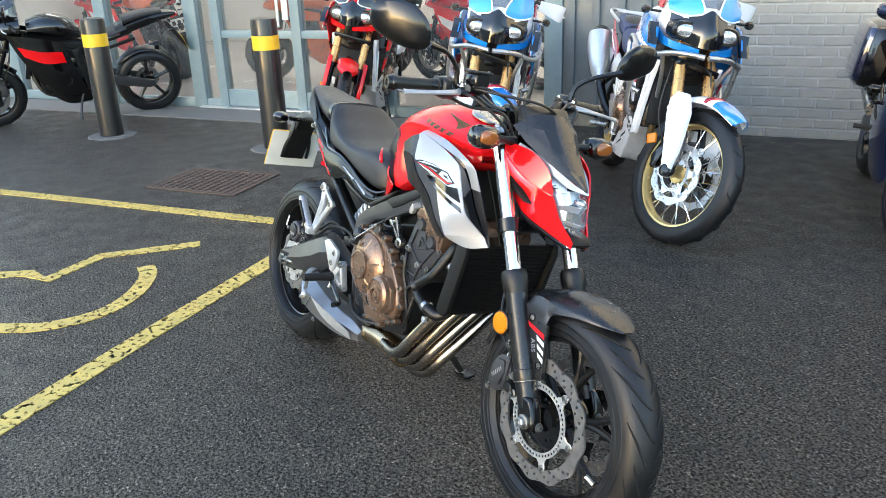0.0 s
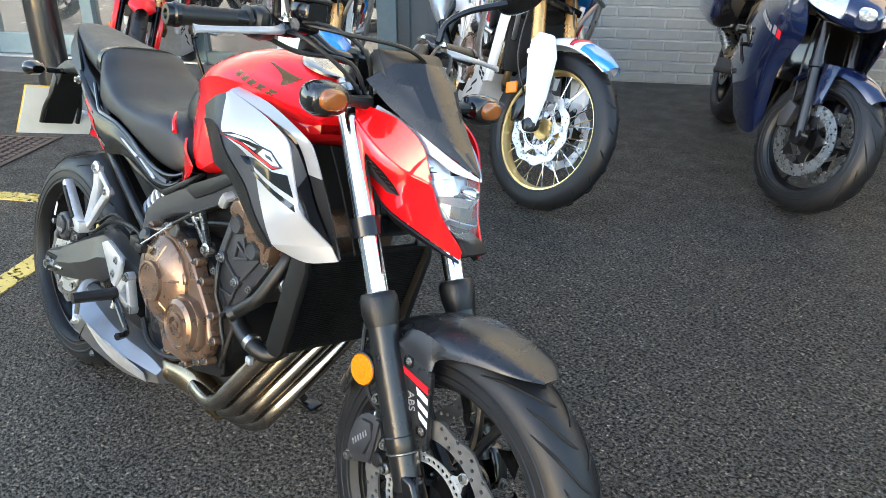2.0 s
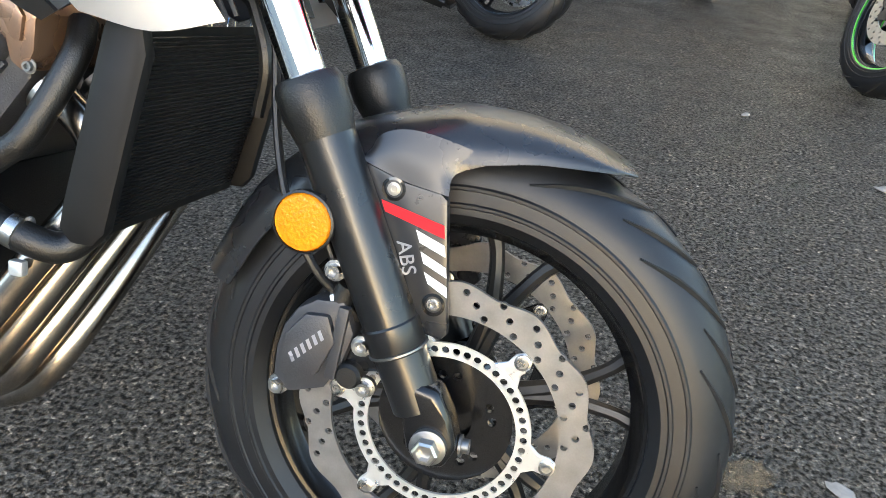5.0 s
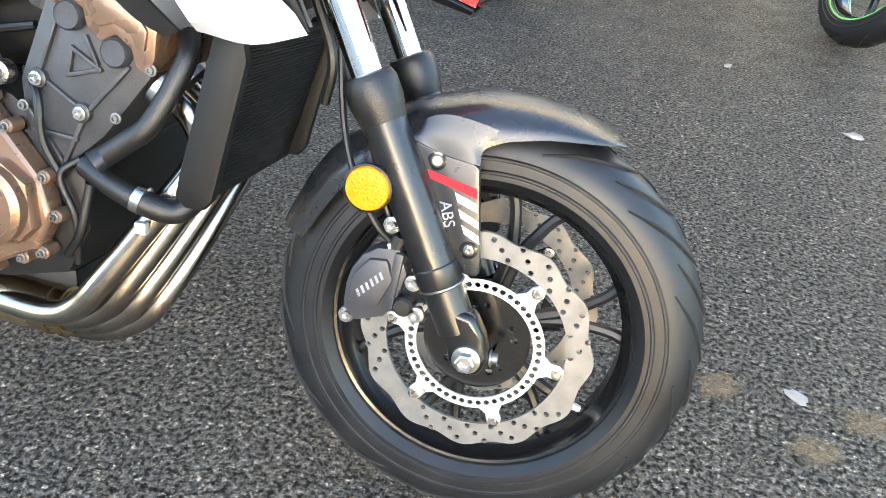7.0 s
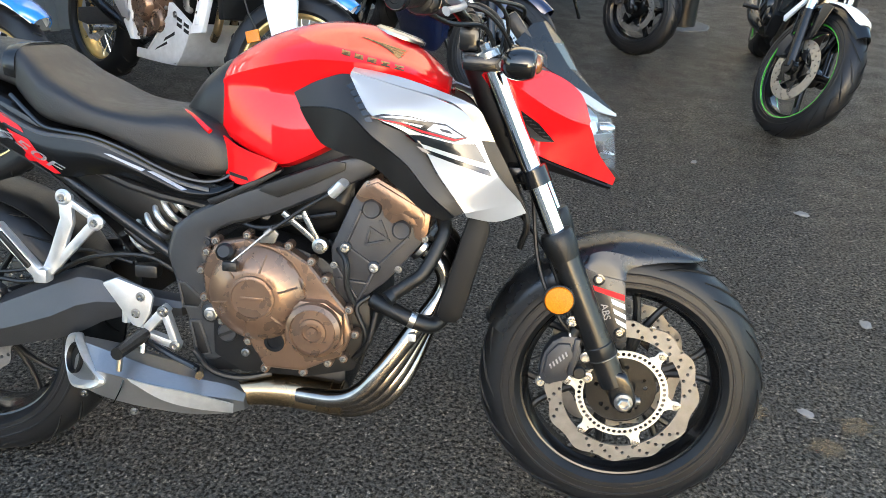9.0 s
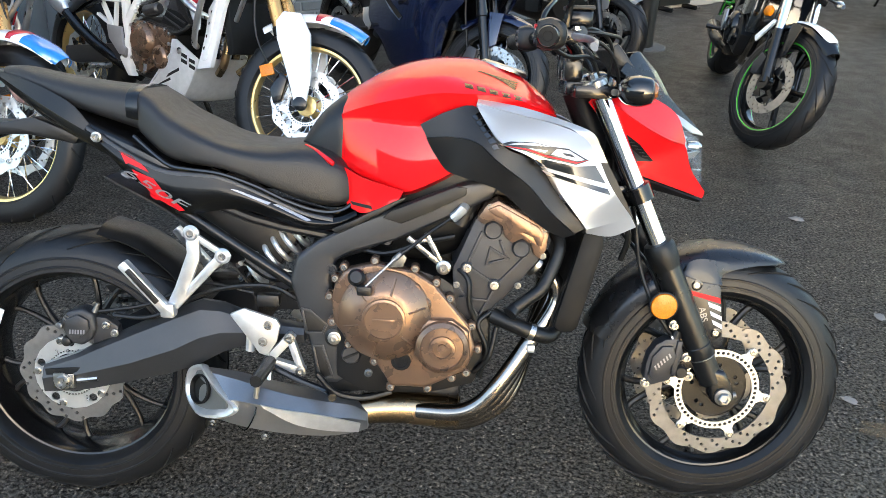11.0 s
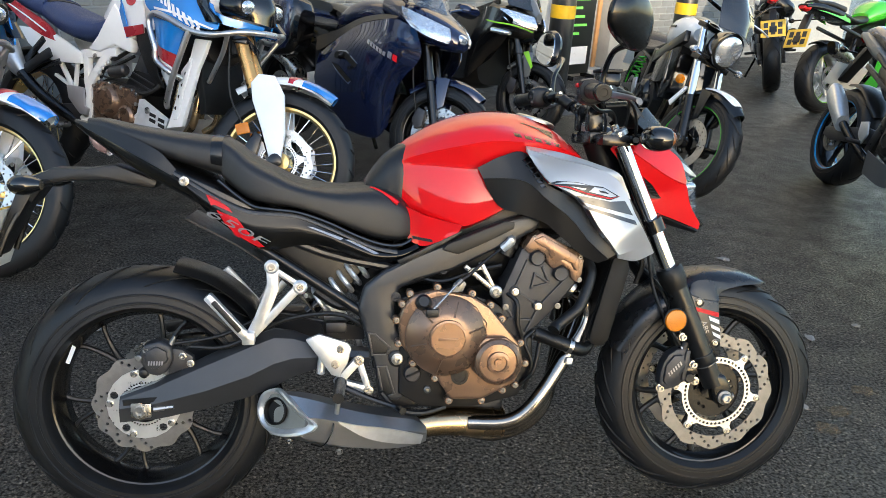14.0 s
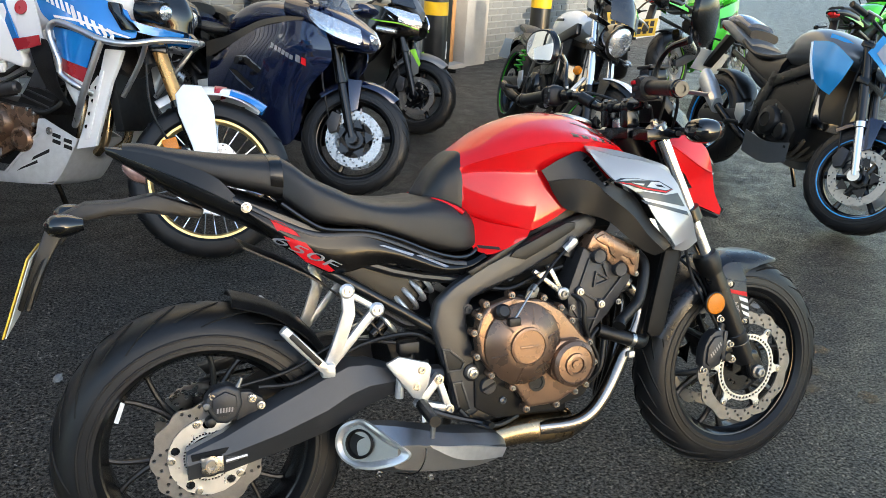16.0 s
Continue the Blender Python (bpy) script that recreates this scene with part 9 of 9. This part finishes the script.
    part("lamp", skin([[(1.16, s * 0.196, 0.965), (1.30, s * 0.165, 0.935), (1.44, s * 0.075, 0.895)], [(1.20, s * 0.212, 0.915), (1.33, s * 0.182, 0.875), (1.470, s * 0.085, 0.845)], [(1.27, s * 0.205, 0.865), (1.37, s * 0.170, 0.832), (1.465, s * 0.090, 0.812)]], 0.012, 4, 4), LENS, b, "clear headlamp")
    panr = part("pannier", hull([(-0.30, 0.60, 0.85, 0.06, s * 0.21), (-0.24, 0.55, 0.91, 0.09, s * 0.22), (0.0, 0.53, 0.93, 0.10, s * 0.22), (0.16, 0.56, 0.90, 0.09, s * 0.21), (0.22, 0.62, 0.84, 0.06, s * 0.20)], 4, 22, 4), GLOSSB, b, "gloss black hard pannier")
    part("pannier_lid", hull([(-0.26, 0.64, 0.84, 0.03, s * 0.290), (-0.20, 0.57, 0.90, 0.035, s * 0.295), (0.12, 0.57, 0.90, 0.035, s * 0.295), (0.18, 0.64, 0.84, 0.03, s * 0.285)], 3, 20, 4), NAVY, panr)
part("nose", hull([(1.00, 0.88, 1.03, 0.195), (1.18, 0.82, 1.01, 0.205), (1.34, 0.775, 0.955, 0.160), (1.45, 0.775, 0.895, 0.090), (1.49, 0.795, 0.855, 0.045)], 4, 24, 2.5, 0.5), NAVY, b, "pointed navy nose")
part("lamp_centre", hull([(1.42, 0.82, 0.895, 0.055), (1.475, 0.815, 0.875, 0.045), (1.498, 0.83, 0.86, 0.025)], 3, 16, 2.5), LENS, b)
part("windscreen", skin([[(1.22, -0.15, 0.985), (1.32, 0, 0.965), (1.22, 0.15, 0.985)], [(1.10, -0.17, 1.10), (1.18, 0, 1.12), (1.10, 0.17, 1.10)], [(0.98, -0.14, 1.20), (1.04, 0, 1.24), (0.98, 0.14, 1.20)]], 0.004, 5, 5), BLUESCR, b, "tinted windscreen")
part("fuel_tank", hull([(0.50, 0.74, 0.82, 0.10), (0.60, 0.76, 0.90, 0.16), (0.74, 0.78, 0.975, 0.185), (0.90, 0.82, 0.985, 0.17), (1.05, 0.86, 0.955, 0.14)], 4, 20, 2.6), NAVY, b, "navy fuel tank")
part("dash", box((1.06, 0, 1.01), (0.04, 0.24, 0.08), 0.012, (0, -30, 0)), MATTE, b)
tail(b, 0.80, NAVY)
part("muffler", hull([(-0.10, 0.55, 0.66, 0.05, -0.19), (0.15, 0.48, 0.58, 0.05, -0.18), (0.30, 0.40, 0.48, 0.04, -0.16)], 3, 16, 3), STEEL, b)

lowered(b, ("mirror_arm", "mirror_pod"), 0.40, 0.87)
shift(b, ("pannier",), (0.12, 0, 0))
steer(b, FRONT_END, (hx - 0.03, 0.98), (1.42, 0.30), 29)

# black maxi scooter with lime lines
b, hx = street("maxi_scooter", parked(1.69, 4.03, -49, 1.50, 9), "black maxi scooter with clear twin headlamps and lime green lines", wb=1.50, R=0.275, engine=False, guard=GREYP, fork=SATIN, spokes=5, disc=(0.10, 0.135), grips=(0.32, 0.02))
for s in (-1, 1):
    f = part("leg_shield", skin([[(0.85, s * 0.24, 0.80), (1.05, s * 0.27, 0.92), (1.22, s * 0.25, 0.95), (1.36, s * 0.19, 0.88)], [(0.88, s * 0.25, 0.55), (1.06, s * 0.275, 0.62), (1.20, s * 0.25, 0.70), (1.33, s * 0.18, 0.74)], [(0.90, s * 0.22, 0.30), (1.05, s * 0.24, 0.32), (1.12, s * 0.21, 0.42), (1.18, s * 0.15, 0.52)]], 0.006, 5, 5), GLOSSB, b, "gloss black leg shield")
    part("lime_line", tube([(1.12, s * 0.262, 0.84), (1.24, s * 0.245, 0.83), (1.36, s * 0.18, 0.83), (1.46, s * 0.07, 0.80)], 0.006, 8, 4), LIMESTR, f)
    part("headlamp", skin([[(1.24, s * 0.215, 0.955), (1.34, s * 0.17, 0.945), (1.44, s * 0.06, 0.925)], [(1.28, s * 0.225, 0.895), (1.38, s * 0.165, 0.88), (1.475, s * 0.055, 0.86)], [(1.33, s * 0.20, 0.85), (1.40, s * 0.15, 0.84), (1.475, s * 0.05, 0.82)]], 0.010, 4, 4), LENS, b, "large clear headlamp")
    part("guard_line", prism([(1.40, 0.585), (1.44, 0.60), (1.50, 0.50), (1.49, 0.48)], s * 0.096, s * 0.088, 0.002), LIMESTR, b)
    part("front_indicator", hull([(1.24, 0.74, 0.79, 0.03, s * 0.25), (1.31, 0.735, 0.785, 0.035, s * 0.225), (1.36, 0.745, 0.775, 0.02, s * 0.20)], 2, 12, 2.3), LENS, b)
    part("rear_side", skin([[(0.75, s * 0.22, 0.62), (0.40, s * 0.26, 0.70), (0.0, s * 0.20, 0.82)], [(0.75, s * 0.23, 0.40), (0.40, s * 0.27, 0.45), (0.0, s * 0.20, 0.62)]], 0.006, 4, 4), GLOSSB, b)
part("nose", hull([(1.12, 0.72, 1.02, 0.22), (1.26, 0.70, 1.00, 0.21), (1.38, 0.70, 0.94, 0.14), (1.46, 0.74, 0.88, 0.06)], 4, 22, 2.5), GLOSSB, b, "pointed black nose")
part("windscreen", skin([[(1.30, -0.20, 0.99), (1.41, 0, 0.97), (1.30, 0.20, 0.99)], [(1.20, -0.21, 1.18), (1.29, 0, 1.18), (1.20, 0.21, 1.18)], [(1.08, -0.16, 1.36), (1.15, 0, 1.40), (1.08, 0.16, 1.36)]], 0.004, 5, 5), SMOKED, b, "smoked windscreen")
part("screen_keel", hull([(1.25, 0.98, 1.14, 0.035), (1.35, 0.92, 1.08, 0.045), (1.44, 0.88, 0.96, 0.03)], 3, 12, 2.6), GREYP, b)
part("saddle", hull([(-0.15, 0.78, 0.86, 0.13), (0.2, 0.72, 0.80, 0.17), (0.5, 0.68, 0.77, 0.17), (0.72, 0.66, 0.76, 0.12)], 3, 18, 3), VINYL, b, "long black saddle")
part("underbody", hull([(-0.1, 0.4, 0.75, 0.16), (0.4, 0.3, 0.68, 0.2), (0.9, 0.25, 0.55, 0.19), (1.1, 0.3, 0.7, 0.18)], 3, 16, 3), MATTE, b)

lowered(b, ("leg_shield", "nose", "headlamp", "windscreen", "screen_keel", "front_indicator"), 0.40, 0.84)
steer(b, FRONT_END, (hx - 0.03, 0.98), (1.47, 0.27), 12)

# custom bike with green rim stripe, white tank and round lamp
b, hx = street("custom_motorcycle", parked(2.348, 2.70, -97, 1.57), "black custom motorcycle with white tank and green rim stripe", wb=1.57, R=0.318, stripe=GREEN, fork=CHROME, low=SATIN, split=0.62, rake=0.58, head=0.97, seat=(0.70, VINYL), guard=SATIN, spokes=5, disc=(0.10, 0.15), cover=SATIN, grips=(0.38, 0.06), dual=False, disc_mat=BRIGHTDISC)
part("fuel_tank", hull([(0.62, 0.74, 0.85, 0.09), (0.74, 0.74, 0.95, 0.14), (0.90, 0.77, 0.99, 0.155), (1.06, 0.82, 0.98, 0.13), (1.14, 0.86, 0.95, 0.09)], 4, 22, 2.5), PEARL, b, "white fuel tank")
part("tank_cap", hull([(0.60, 0.80, 0.88, 0.06), (0.74, 0.82, 0.965, 0.10), (0.92, 0.88, 1.002, 0.085), (1.10, 0.90, 0.985, 0.07)], 3, 18, 2.6), GLOSSB, b)
for s in (-1, 1):
    part("name_bar", skin([[(0.80, s * 0.150, 0.90), (0.94, s * 0.158, 0.915)], [(0.80, s * 0.153, 0.885), (0.94, s * 0.160, 0.900)]], 0.007, 2, 1), INK, b)
    part("frame_cover", skin([[(1.12, s * 0.13, 0.82), (0.95, s * 0.15, 0.75), (0.72, s * 0.14, 0.70)], [(1.10, s * 0.13, 0.60), (0.95, s * 0.16, 0.55), (0.76, s * 0.15, 0.52)]], 0.008, 4, 3), SATIN, b)
    part("spring", tube([(0.20 + 0.10 * i / 30 + 0.028 * math.cos(i * 0.9), s * 0.13 + 0.028 * math.sin(i * 0.9), 0.46 + 0.17 * i / 30) for i in range(31)], 0.007, 6, 1), GREEN, b, "green shock spring")
    part("guard_fin", prism([(1.30, 0.48), (1.36, 0.60), (1.385, 0.60), (1.325, 0.46)], s * 0.115, s * 0.10, 0.004), PEARL, b)
part("guard_tip", guard_arc((1.57, 0.318), 0.3565, 0.060, 108, 66, 0.022, 5), PEARL, b, "white mudguard top")
part("headlamp_shell", lathe([(0.03, -0.10), (0.085, -0.06), (0.105, 0.0), (0.108, 0.03), (0.098, 0.035)], (1.36, 0, 0.88), (1, 0, -0.08), 32), GLOSSB, b, "round black headlamp shell")
part("headlamp", lathe([(0.092, 0.0), (0.090, 0.02), (0.06, 0.036), (0.01, 0.042)], (1.385, 0, 0.878), (1, 0, -0.08), 32), LENS, b, "round headlamp")
part("fly_screen", skin([[(1.37, -0.14, 0.97), (1.43, 0, 0.985), (1.37, 0.14, 0.97)], [(1.31, -0.15, 1.08), (1.36, 0, 1.10), (1.31, 0.15, 1.08)], [(1.22, -0.11, 1.18), (1.26, 0, 1.21), (1.22, 0.11, 1.18)]], 0.004, 4, 4), SMOKED, b, "smoked fly screen")
indicators(b, ((1.36, 0.20, 0.80),), LENS)
part("reflector", hull([(1.29, 0.60, 0.64, 0.012, -0.135), (1.315, 0.59, 0.65, 0.016, -0.135), (1.34, 0.60, 0.64, 0.012, -0.135)], 2, 12, 2.4), AMBER, b)
part("seat", hull([(0.10, 0.66, 0.74, 0.13), (0.30, 0.64, 0.72, 0.15), (0.48, 0.66, 0.74, 0.13), (0.62, 0.72, 0.80, 0.09)], 4, 18, 2.6), VINYL, b, "low black seat")
part("rear_fender", guard_arc((0, 0.33), 0.39, 0.09, 50, 150, 0.06), SATIN, b)
part("seat_pad", hull([(-0.12, 0.72, 0.78, 0.09), (0.05, 0.70, 0.77, 0.11), (0.14, 0.68, 0.73, 0.11)], 3, 16, 2.6), VINYL, b)
plate(b, -0.36, 0.55, PLATEW, 20)
part("plate_arm", bar((-0.36, 0.60), (-0.20, 0.66), 0.04, -0.05, 0.05), SATIN, b)
part("muffler", hull([(0.15, 0.28, 0.36, 0.045, -0.16), (0.4, 0.25, 0.33, 0.05, -0.15), (0.6, 0.24, 0.30, 0.04, -0.10)], 3, 16, 2.6), SATIN, b)

steer(b, FRONT_END + ("headlamp", "headlamp_shell", "fly_screen", "indicator"), (hx - 0.03, 0.97), (1.52, 0.318), 28)

# grey and blue naked bike
b, hx = street("naked_motorcycle", parked(3.44, 1.69, -95, 1.44), "grey and blue naked motorcycle with twin silver silencers", wb=1.44, stripe=SKYB, fork=SATIN, low=CHROME, split=0.6, rake=0.46, head=0.98, guard=NAVY, spokes=6, disc=(0.11, 0.155), grips=(0.36, 0.04), disc_mat=BRIGHTDISC)
part("fuel_tank", hull([(0.58, 0.78, 0.90, 0.09), (0.70, 0.78, 1.00, 0.15), (0.85, 0.80, 1.03, 0.18), (1.0, 0.82, 1.01, 0.185), (1.12, 0.84, 0.97, 0.14), (1.17, 0.87, 0.93, 0.08)], 4, 20, 2.5), GREYP, b, "grey fuel tank")
for s in (-1, 1):
    f = part("shroud", skin([[(0.90, s * 0.19, 0.94), (1.08, s * 0.20, 0.95), (1.22, s * 0.15, 0.88)], [(0.96, s * 0.21, 0.84), (1.10, s * 0.21, 0.82), (1.20, s * 0.16, 0.78)], [(1.02, s * 0.20, 0.74), (1.10, s * 0.19, 0.70), (1.15, s * 0.16, 0.68)]], 0.006, 4, 4), SKYB, b, "bright blue shroud")
    part("shroud_edge", tube([(0.90, s * 0.193, 0.93), (0.97, s * 0.213, 0.83), (1.03, s * 0.203, 0.735)], 0.008, 8, 4), PEARL, f)
    part("tank_flash", skin([[(0.98, s * 0.155, 1.00), (1.06, s * 0.12, 0.99), (1.10, s * 0.08, 0.97)], [(1.0, s * 0.17, 0.94), (1.08, s * 0.14, 0.93), (1.12, s * 0.10, 0.92)]], 0.006, 3, 3), SKYB, b)
    part("lamp_cowl", skin([[(1.20, s * 0.11, 1.03), (1.30, s * 0.09, 0.98), (1.36, s * 0.05, 0.88)], [(1.18, s * 0.13, 0.92), (1.28, s * 0.11, 0.86), (1.35, s * 0.06, 0.80)]], 0.006, 4, 3), SKYB, b, "blue headlamp cowl")
    part("cowl_face", skin([[(1.235, s * 0.118, 0.99), (1.30, s * 0.10, 0.95)], [(1.225, s * 0.128, 0.93), (1.285, s * 0.112, 0.885)]], 0.007, 3, 3), GREYDEC, b)
    part("silencer", hull([(-0.06, 0.50, 0.62, 0.045, s * 0.17), (0.06, 0.43, 0.56, 0.05, s * 0.17), (0.18, 0.36, 0.46, 0.04, s * 0.165)], 3, 16, 2.8), ALU, b, "short silver silencer")
    part("link_pipe", tube([(0.18, s * 0.16, 0.41), (0.36, s * 0.14, 0.33), (0.55, s * 0.08, 0.25)], 0.026, 12, 3), SATIN, b)
    part("belly_side", skin([[(0.56, s * 0.16, 0.34), (0.80, s * 0.17, 0.32), (0.98, s * 0.15, 0.36)], [(0.52, s * 0.11, 0.20), (0.78, s * 0.13, 0.19), (0.95, s * 0.11, 0.24)]], 0.006, 4, 3), GREYP, b, "grey belly pan")
part("engine_case", hull([(0.46, 0.34, 0.66, 0.10), (0.58, 0.30, 0.76, 0.135), (0.80, 0.27, 0.80, 0.145), (0.98, 0.33, 0.84, 0.145), (1.08, 0.50, 0.86, 0.12)], 3, 18, 3.0), ENGINE, b, "dark engine cases")
part("side_cover", hull([(0.20, 0.70, 0.84, 0.10), (0.40, 0.60, 0.80, 0.125), (0.62, 0.56, 0.84, 0.13)], 3, 16, 3.0), MATTE, b)
part("headlamp", hull([(1.25, 0.82, 0.98, 0.09), (1.33, 0.81, 0.94, 0.07), (1.38, 0.82, 0.88, 0.035)], 3, 16, 2.5), LENS, b)
tail(b, 0.82, GREYP, plate_mat=PLATEW)
part("seat_cowl", hull([(-0.20, 0.945, 0.99, 0.06), (-0.08, 0.92, 1.02, 0.09), (0.12, 0.89, 0.98, 0.10)], 3, 18, 2.4), surf("blue_grey_cowl", (0.03, 0.06, 0.12), 0.25, 0.3, 0.1, 8, coat=0.8), b, "dark blue seat cowl")

steer(b, FRONT_END + ("headlamp", "lamp_cowl", "cowl_face"), (hx - 0.03, 0.98), (1.41, 0.30), 29)


def sports(m, label, body, accent, plate_mat, muffler=STEEL, stripe=None, screen=SMOKED, rim=SATIN):
    b, hx = street("sports_motorcycle", m, label, wb=1.41, stripe=stripe, guard=body, spokes=5, rim=rim, head=0.93, grips=(0.30, -0.04))
    for s in (-1, 1):
        f = part("side_fairing", skin([[(0.72, s * 0.17, 0.80), (0.95, s * 0.215, 0.86), (1.18, s * 0.20, 0.90)], [(0.66, s * 0.19, 0.58), (0.90, s * 0.235, 0.62), (1.10, s * 0.205, 0.70)], [(0.58, s * 0.16, 0.34), (0.80, s * 0.19, 0.34), (0.98, s * 0.17, 0.46)], [(0.52, s * 0.09, 0.20), (0.75, s * 0.11, 0.19), (0.92, s * 0.10, 0.30)]], 0.006, 5, 5), body, b, "full side fairing")
        part("fairing_flash", skin([[(0.74, s * 0.212, 0.72), (0.92, s * 0.240, 0.74), (1.10, s * 0.218, 0.79)], [(0.72, s * 0.214, 0.62), (0.90, s * 0.241, 0.63), (1.06, s * 0.217, 0.70)]], 0.008, 4, 3), accent, f)
        part("headlamp", skin([[(1.20, s * 0.15, 0.96), (1.30, s * 0.11, 0.94), (1.38, s * 0.05, 0.90)], [(1.24, s * 0.145, 0.91), (1.33, s * 0.10, 0.89), (1.39, s * 0.05, 0.87)]], 0.008, 3, 3), LENS, b)
        part("tail_flash", skin([[(0.20, s * 0.128, 0.86), (-0.05, s * 0.10, 0.93), (-0.28, s * 0.05, 0.985)], [(0.22, s * 0.126, 0.80), (-0.03, s * 0.105, 0.875), (-0.26, s * 0.055, 0.94)]], 0.006, 4, 3), body, b)
    part("nose", hull([(1.05, 0.84, 1.03, 0.18), (1.18, 0.82, 1.02, 0.175), (1.30, 0.82, 0.97, 0.12), (1.40, 0.84, 0.90, 0.045)], 4, 22, 2.5), body, b, "pointed nose fairing")
    part("windscreen", skin([[(1.27, -0.10, 0.98), (1.32, 0, 0.985), (1.27, 0.10, 0.98)], [(1.16, -0.13, 1.09), (1.22, 0, 1.12), (1.16, 0.13, 1.09)], [(1.06, -0.10, 1.14), (1.10, 0, 1.18), (1.06, 0.10, 1.14)]], 0.004, 4, 4), screen, b)
    part("fuel_tank", hull([(0.56, 0.79, 0.90, 0.09), (0.68, 0.80, 0.99, 0.15), (0.84, 0.82, 1.02, 0.165), (1.0, 0.84, 0.97, 0.13)], 4, 20, 2.5), body, b, "fuel tank")
    tail(b, 0.84, SATIN, plate_mat=plate_mat, length=0.32)
    muf = part("muffler", hull([(-0.12, 0.52, 0.64, 0.048, -0.19), (0.06, 0.45, 0.58, 0.056, -0.185), (0.22, 0.38, 0.48, 0.045, -0.17)], 3, 18, 3), muffler, b, "muffler")
    part("muffler_cap", hull([(-0.15, 0.535, 0.645, 0.040, -0.19), (-0.10, 0.515, 0.640, 0.050, -0.19)], 2, 18, 3), SATIN, muf)
    return b


sports(parked(6.02, 6.07, 27, 1.41), "lime green and black sports motorcycle seen from behind", GREEN, GLOSSB, PLATEY, STEEL, LIMESTR, rim=ALU)
sports(parked(5.35, 7.70, 66, 1.41), "white and black sports motorcycle with a yellow plate", PEARL, GLOSSB, PLATEY, SATIN)
sports(parked(7.3, 5.2, 30, 1.41), "green sports motorcycle parked beyond the others", GREEN, PEARL, PLATEY, STEEL)
black_sports = sports(parked(-5.9, -0.76, 264, 1.41), "black sports motorcycle with red flashes before the shopfront", GLOSSB, RED, PLATEY, SATIN)

# motorcycles inside the showroom
ORANGE = surf("orange_paint", (0.62, 0.10, 0.012), 0.3, 0, 0.05, 8, coat=0.8)
indoors = sports(FAC @ pose(-6.9, 1.5, 0.02, 0, 0, 150) @ pose(0, 0, 0, -8), "orange and black motorcycle standing on the showroom floor", ORANGE, GLOSSB, PLATEW, SATIN)
copy_thing(indoors, FAC @ pose(-4.4, 2.2, 0.02, 0, 0, 200) @ pose(0, 0, 0, -8))
red_show = sports(FAC @ pose(-2.3, 1.6, 0.02, 0, 0, 165) @ pose(0, 0, 0, -8), "red and white motorcycle standing on the showroom floor", RED, PEARL, PLATEW, STEEL)
copy_thing(red_show, FAC @ pose(-8.3, 3.0, 0.02, 0, 0, 195) @ pose(0, 0, 0, -8))


# ---- bricks of the painted walls, laid last ----
brick = finish("brick", box((0, 0, 0), (0.212, 0.030, 0.063), 0.004, seg=1), BRICKP)
half = finish("half_brick", box((0, 0, 0), (0.100, 0.030, 0.063), 0.004, seg=1), BRICKP)
rng = random.Random(11)


def lay(wall_ob, x0, x1, rows, y, first=0):
    for r in range(first, rows):
        x = x0 + (0.112 if r % 2 else 0.0)
        if r % 2:
            o = new("brick", half)
            o.parent = wall_ob
            o.location = (x0 + 0.051, y + rng.uniform(-0.0015, 0.0015), 0.038 + r * 0.075)
        while x + 0.212 <= x1:
            o = new("brick", brick)
            o.parent = wall_ob
            o.location = (x + 0.106, y + rng.uniform(-0.0015, 0.0015), 0.038 + r * 0.075)
            x += 0.224


lay(bpy.data.objects["wall_brick_backing"], -0.49, 4.19, 24, 0.002)
lay(bpy.data.objects["wall_far_backing"], 5.57, 9.2, 20, 0.002)
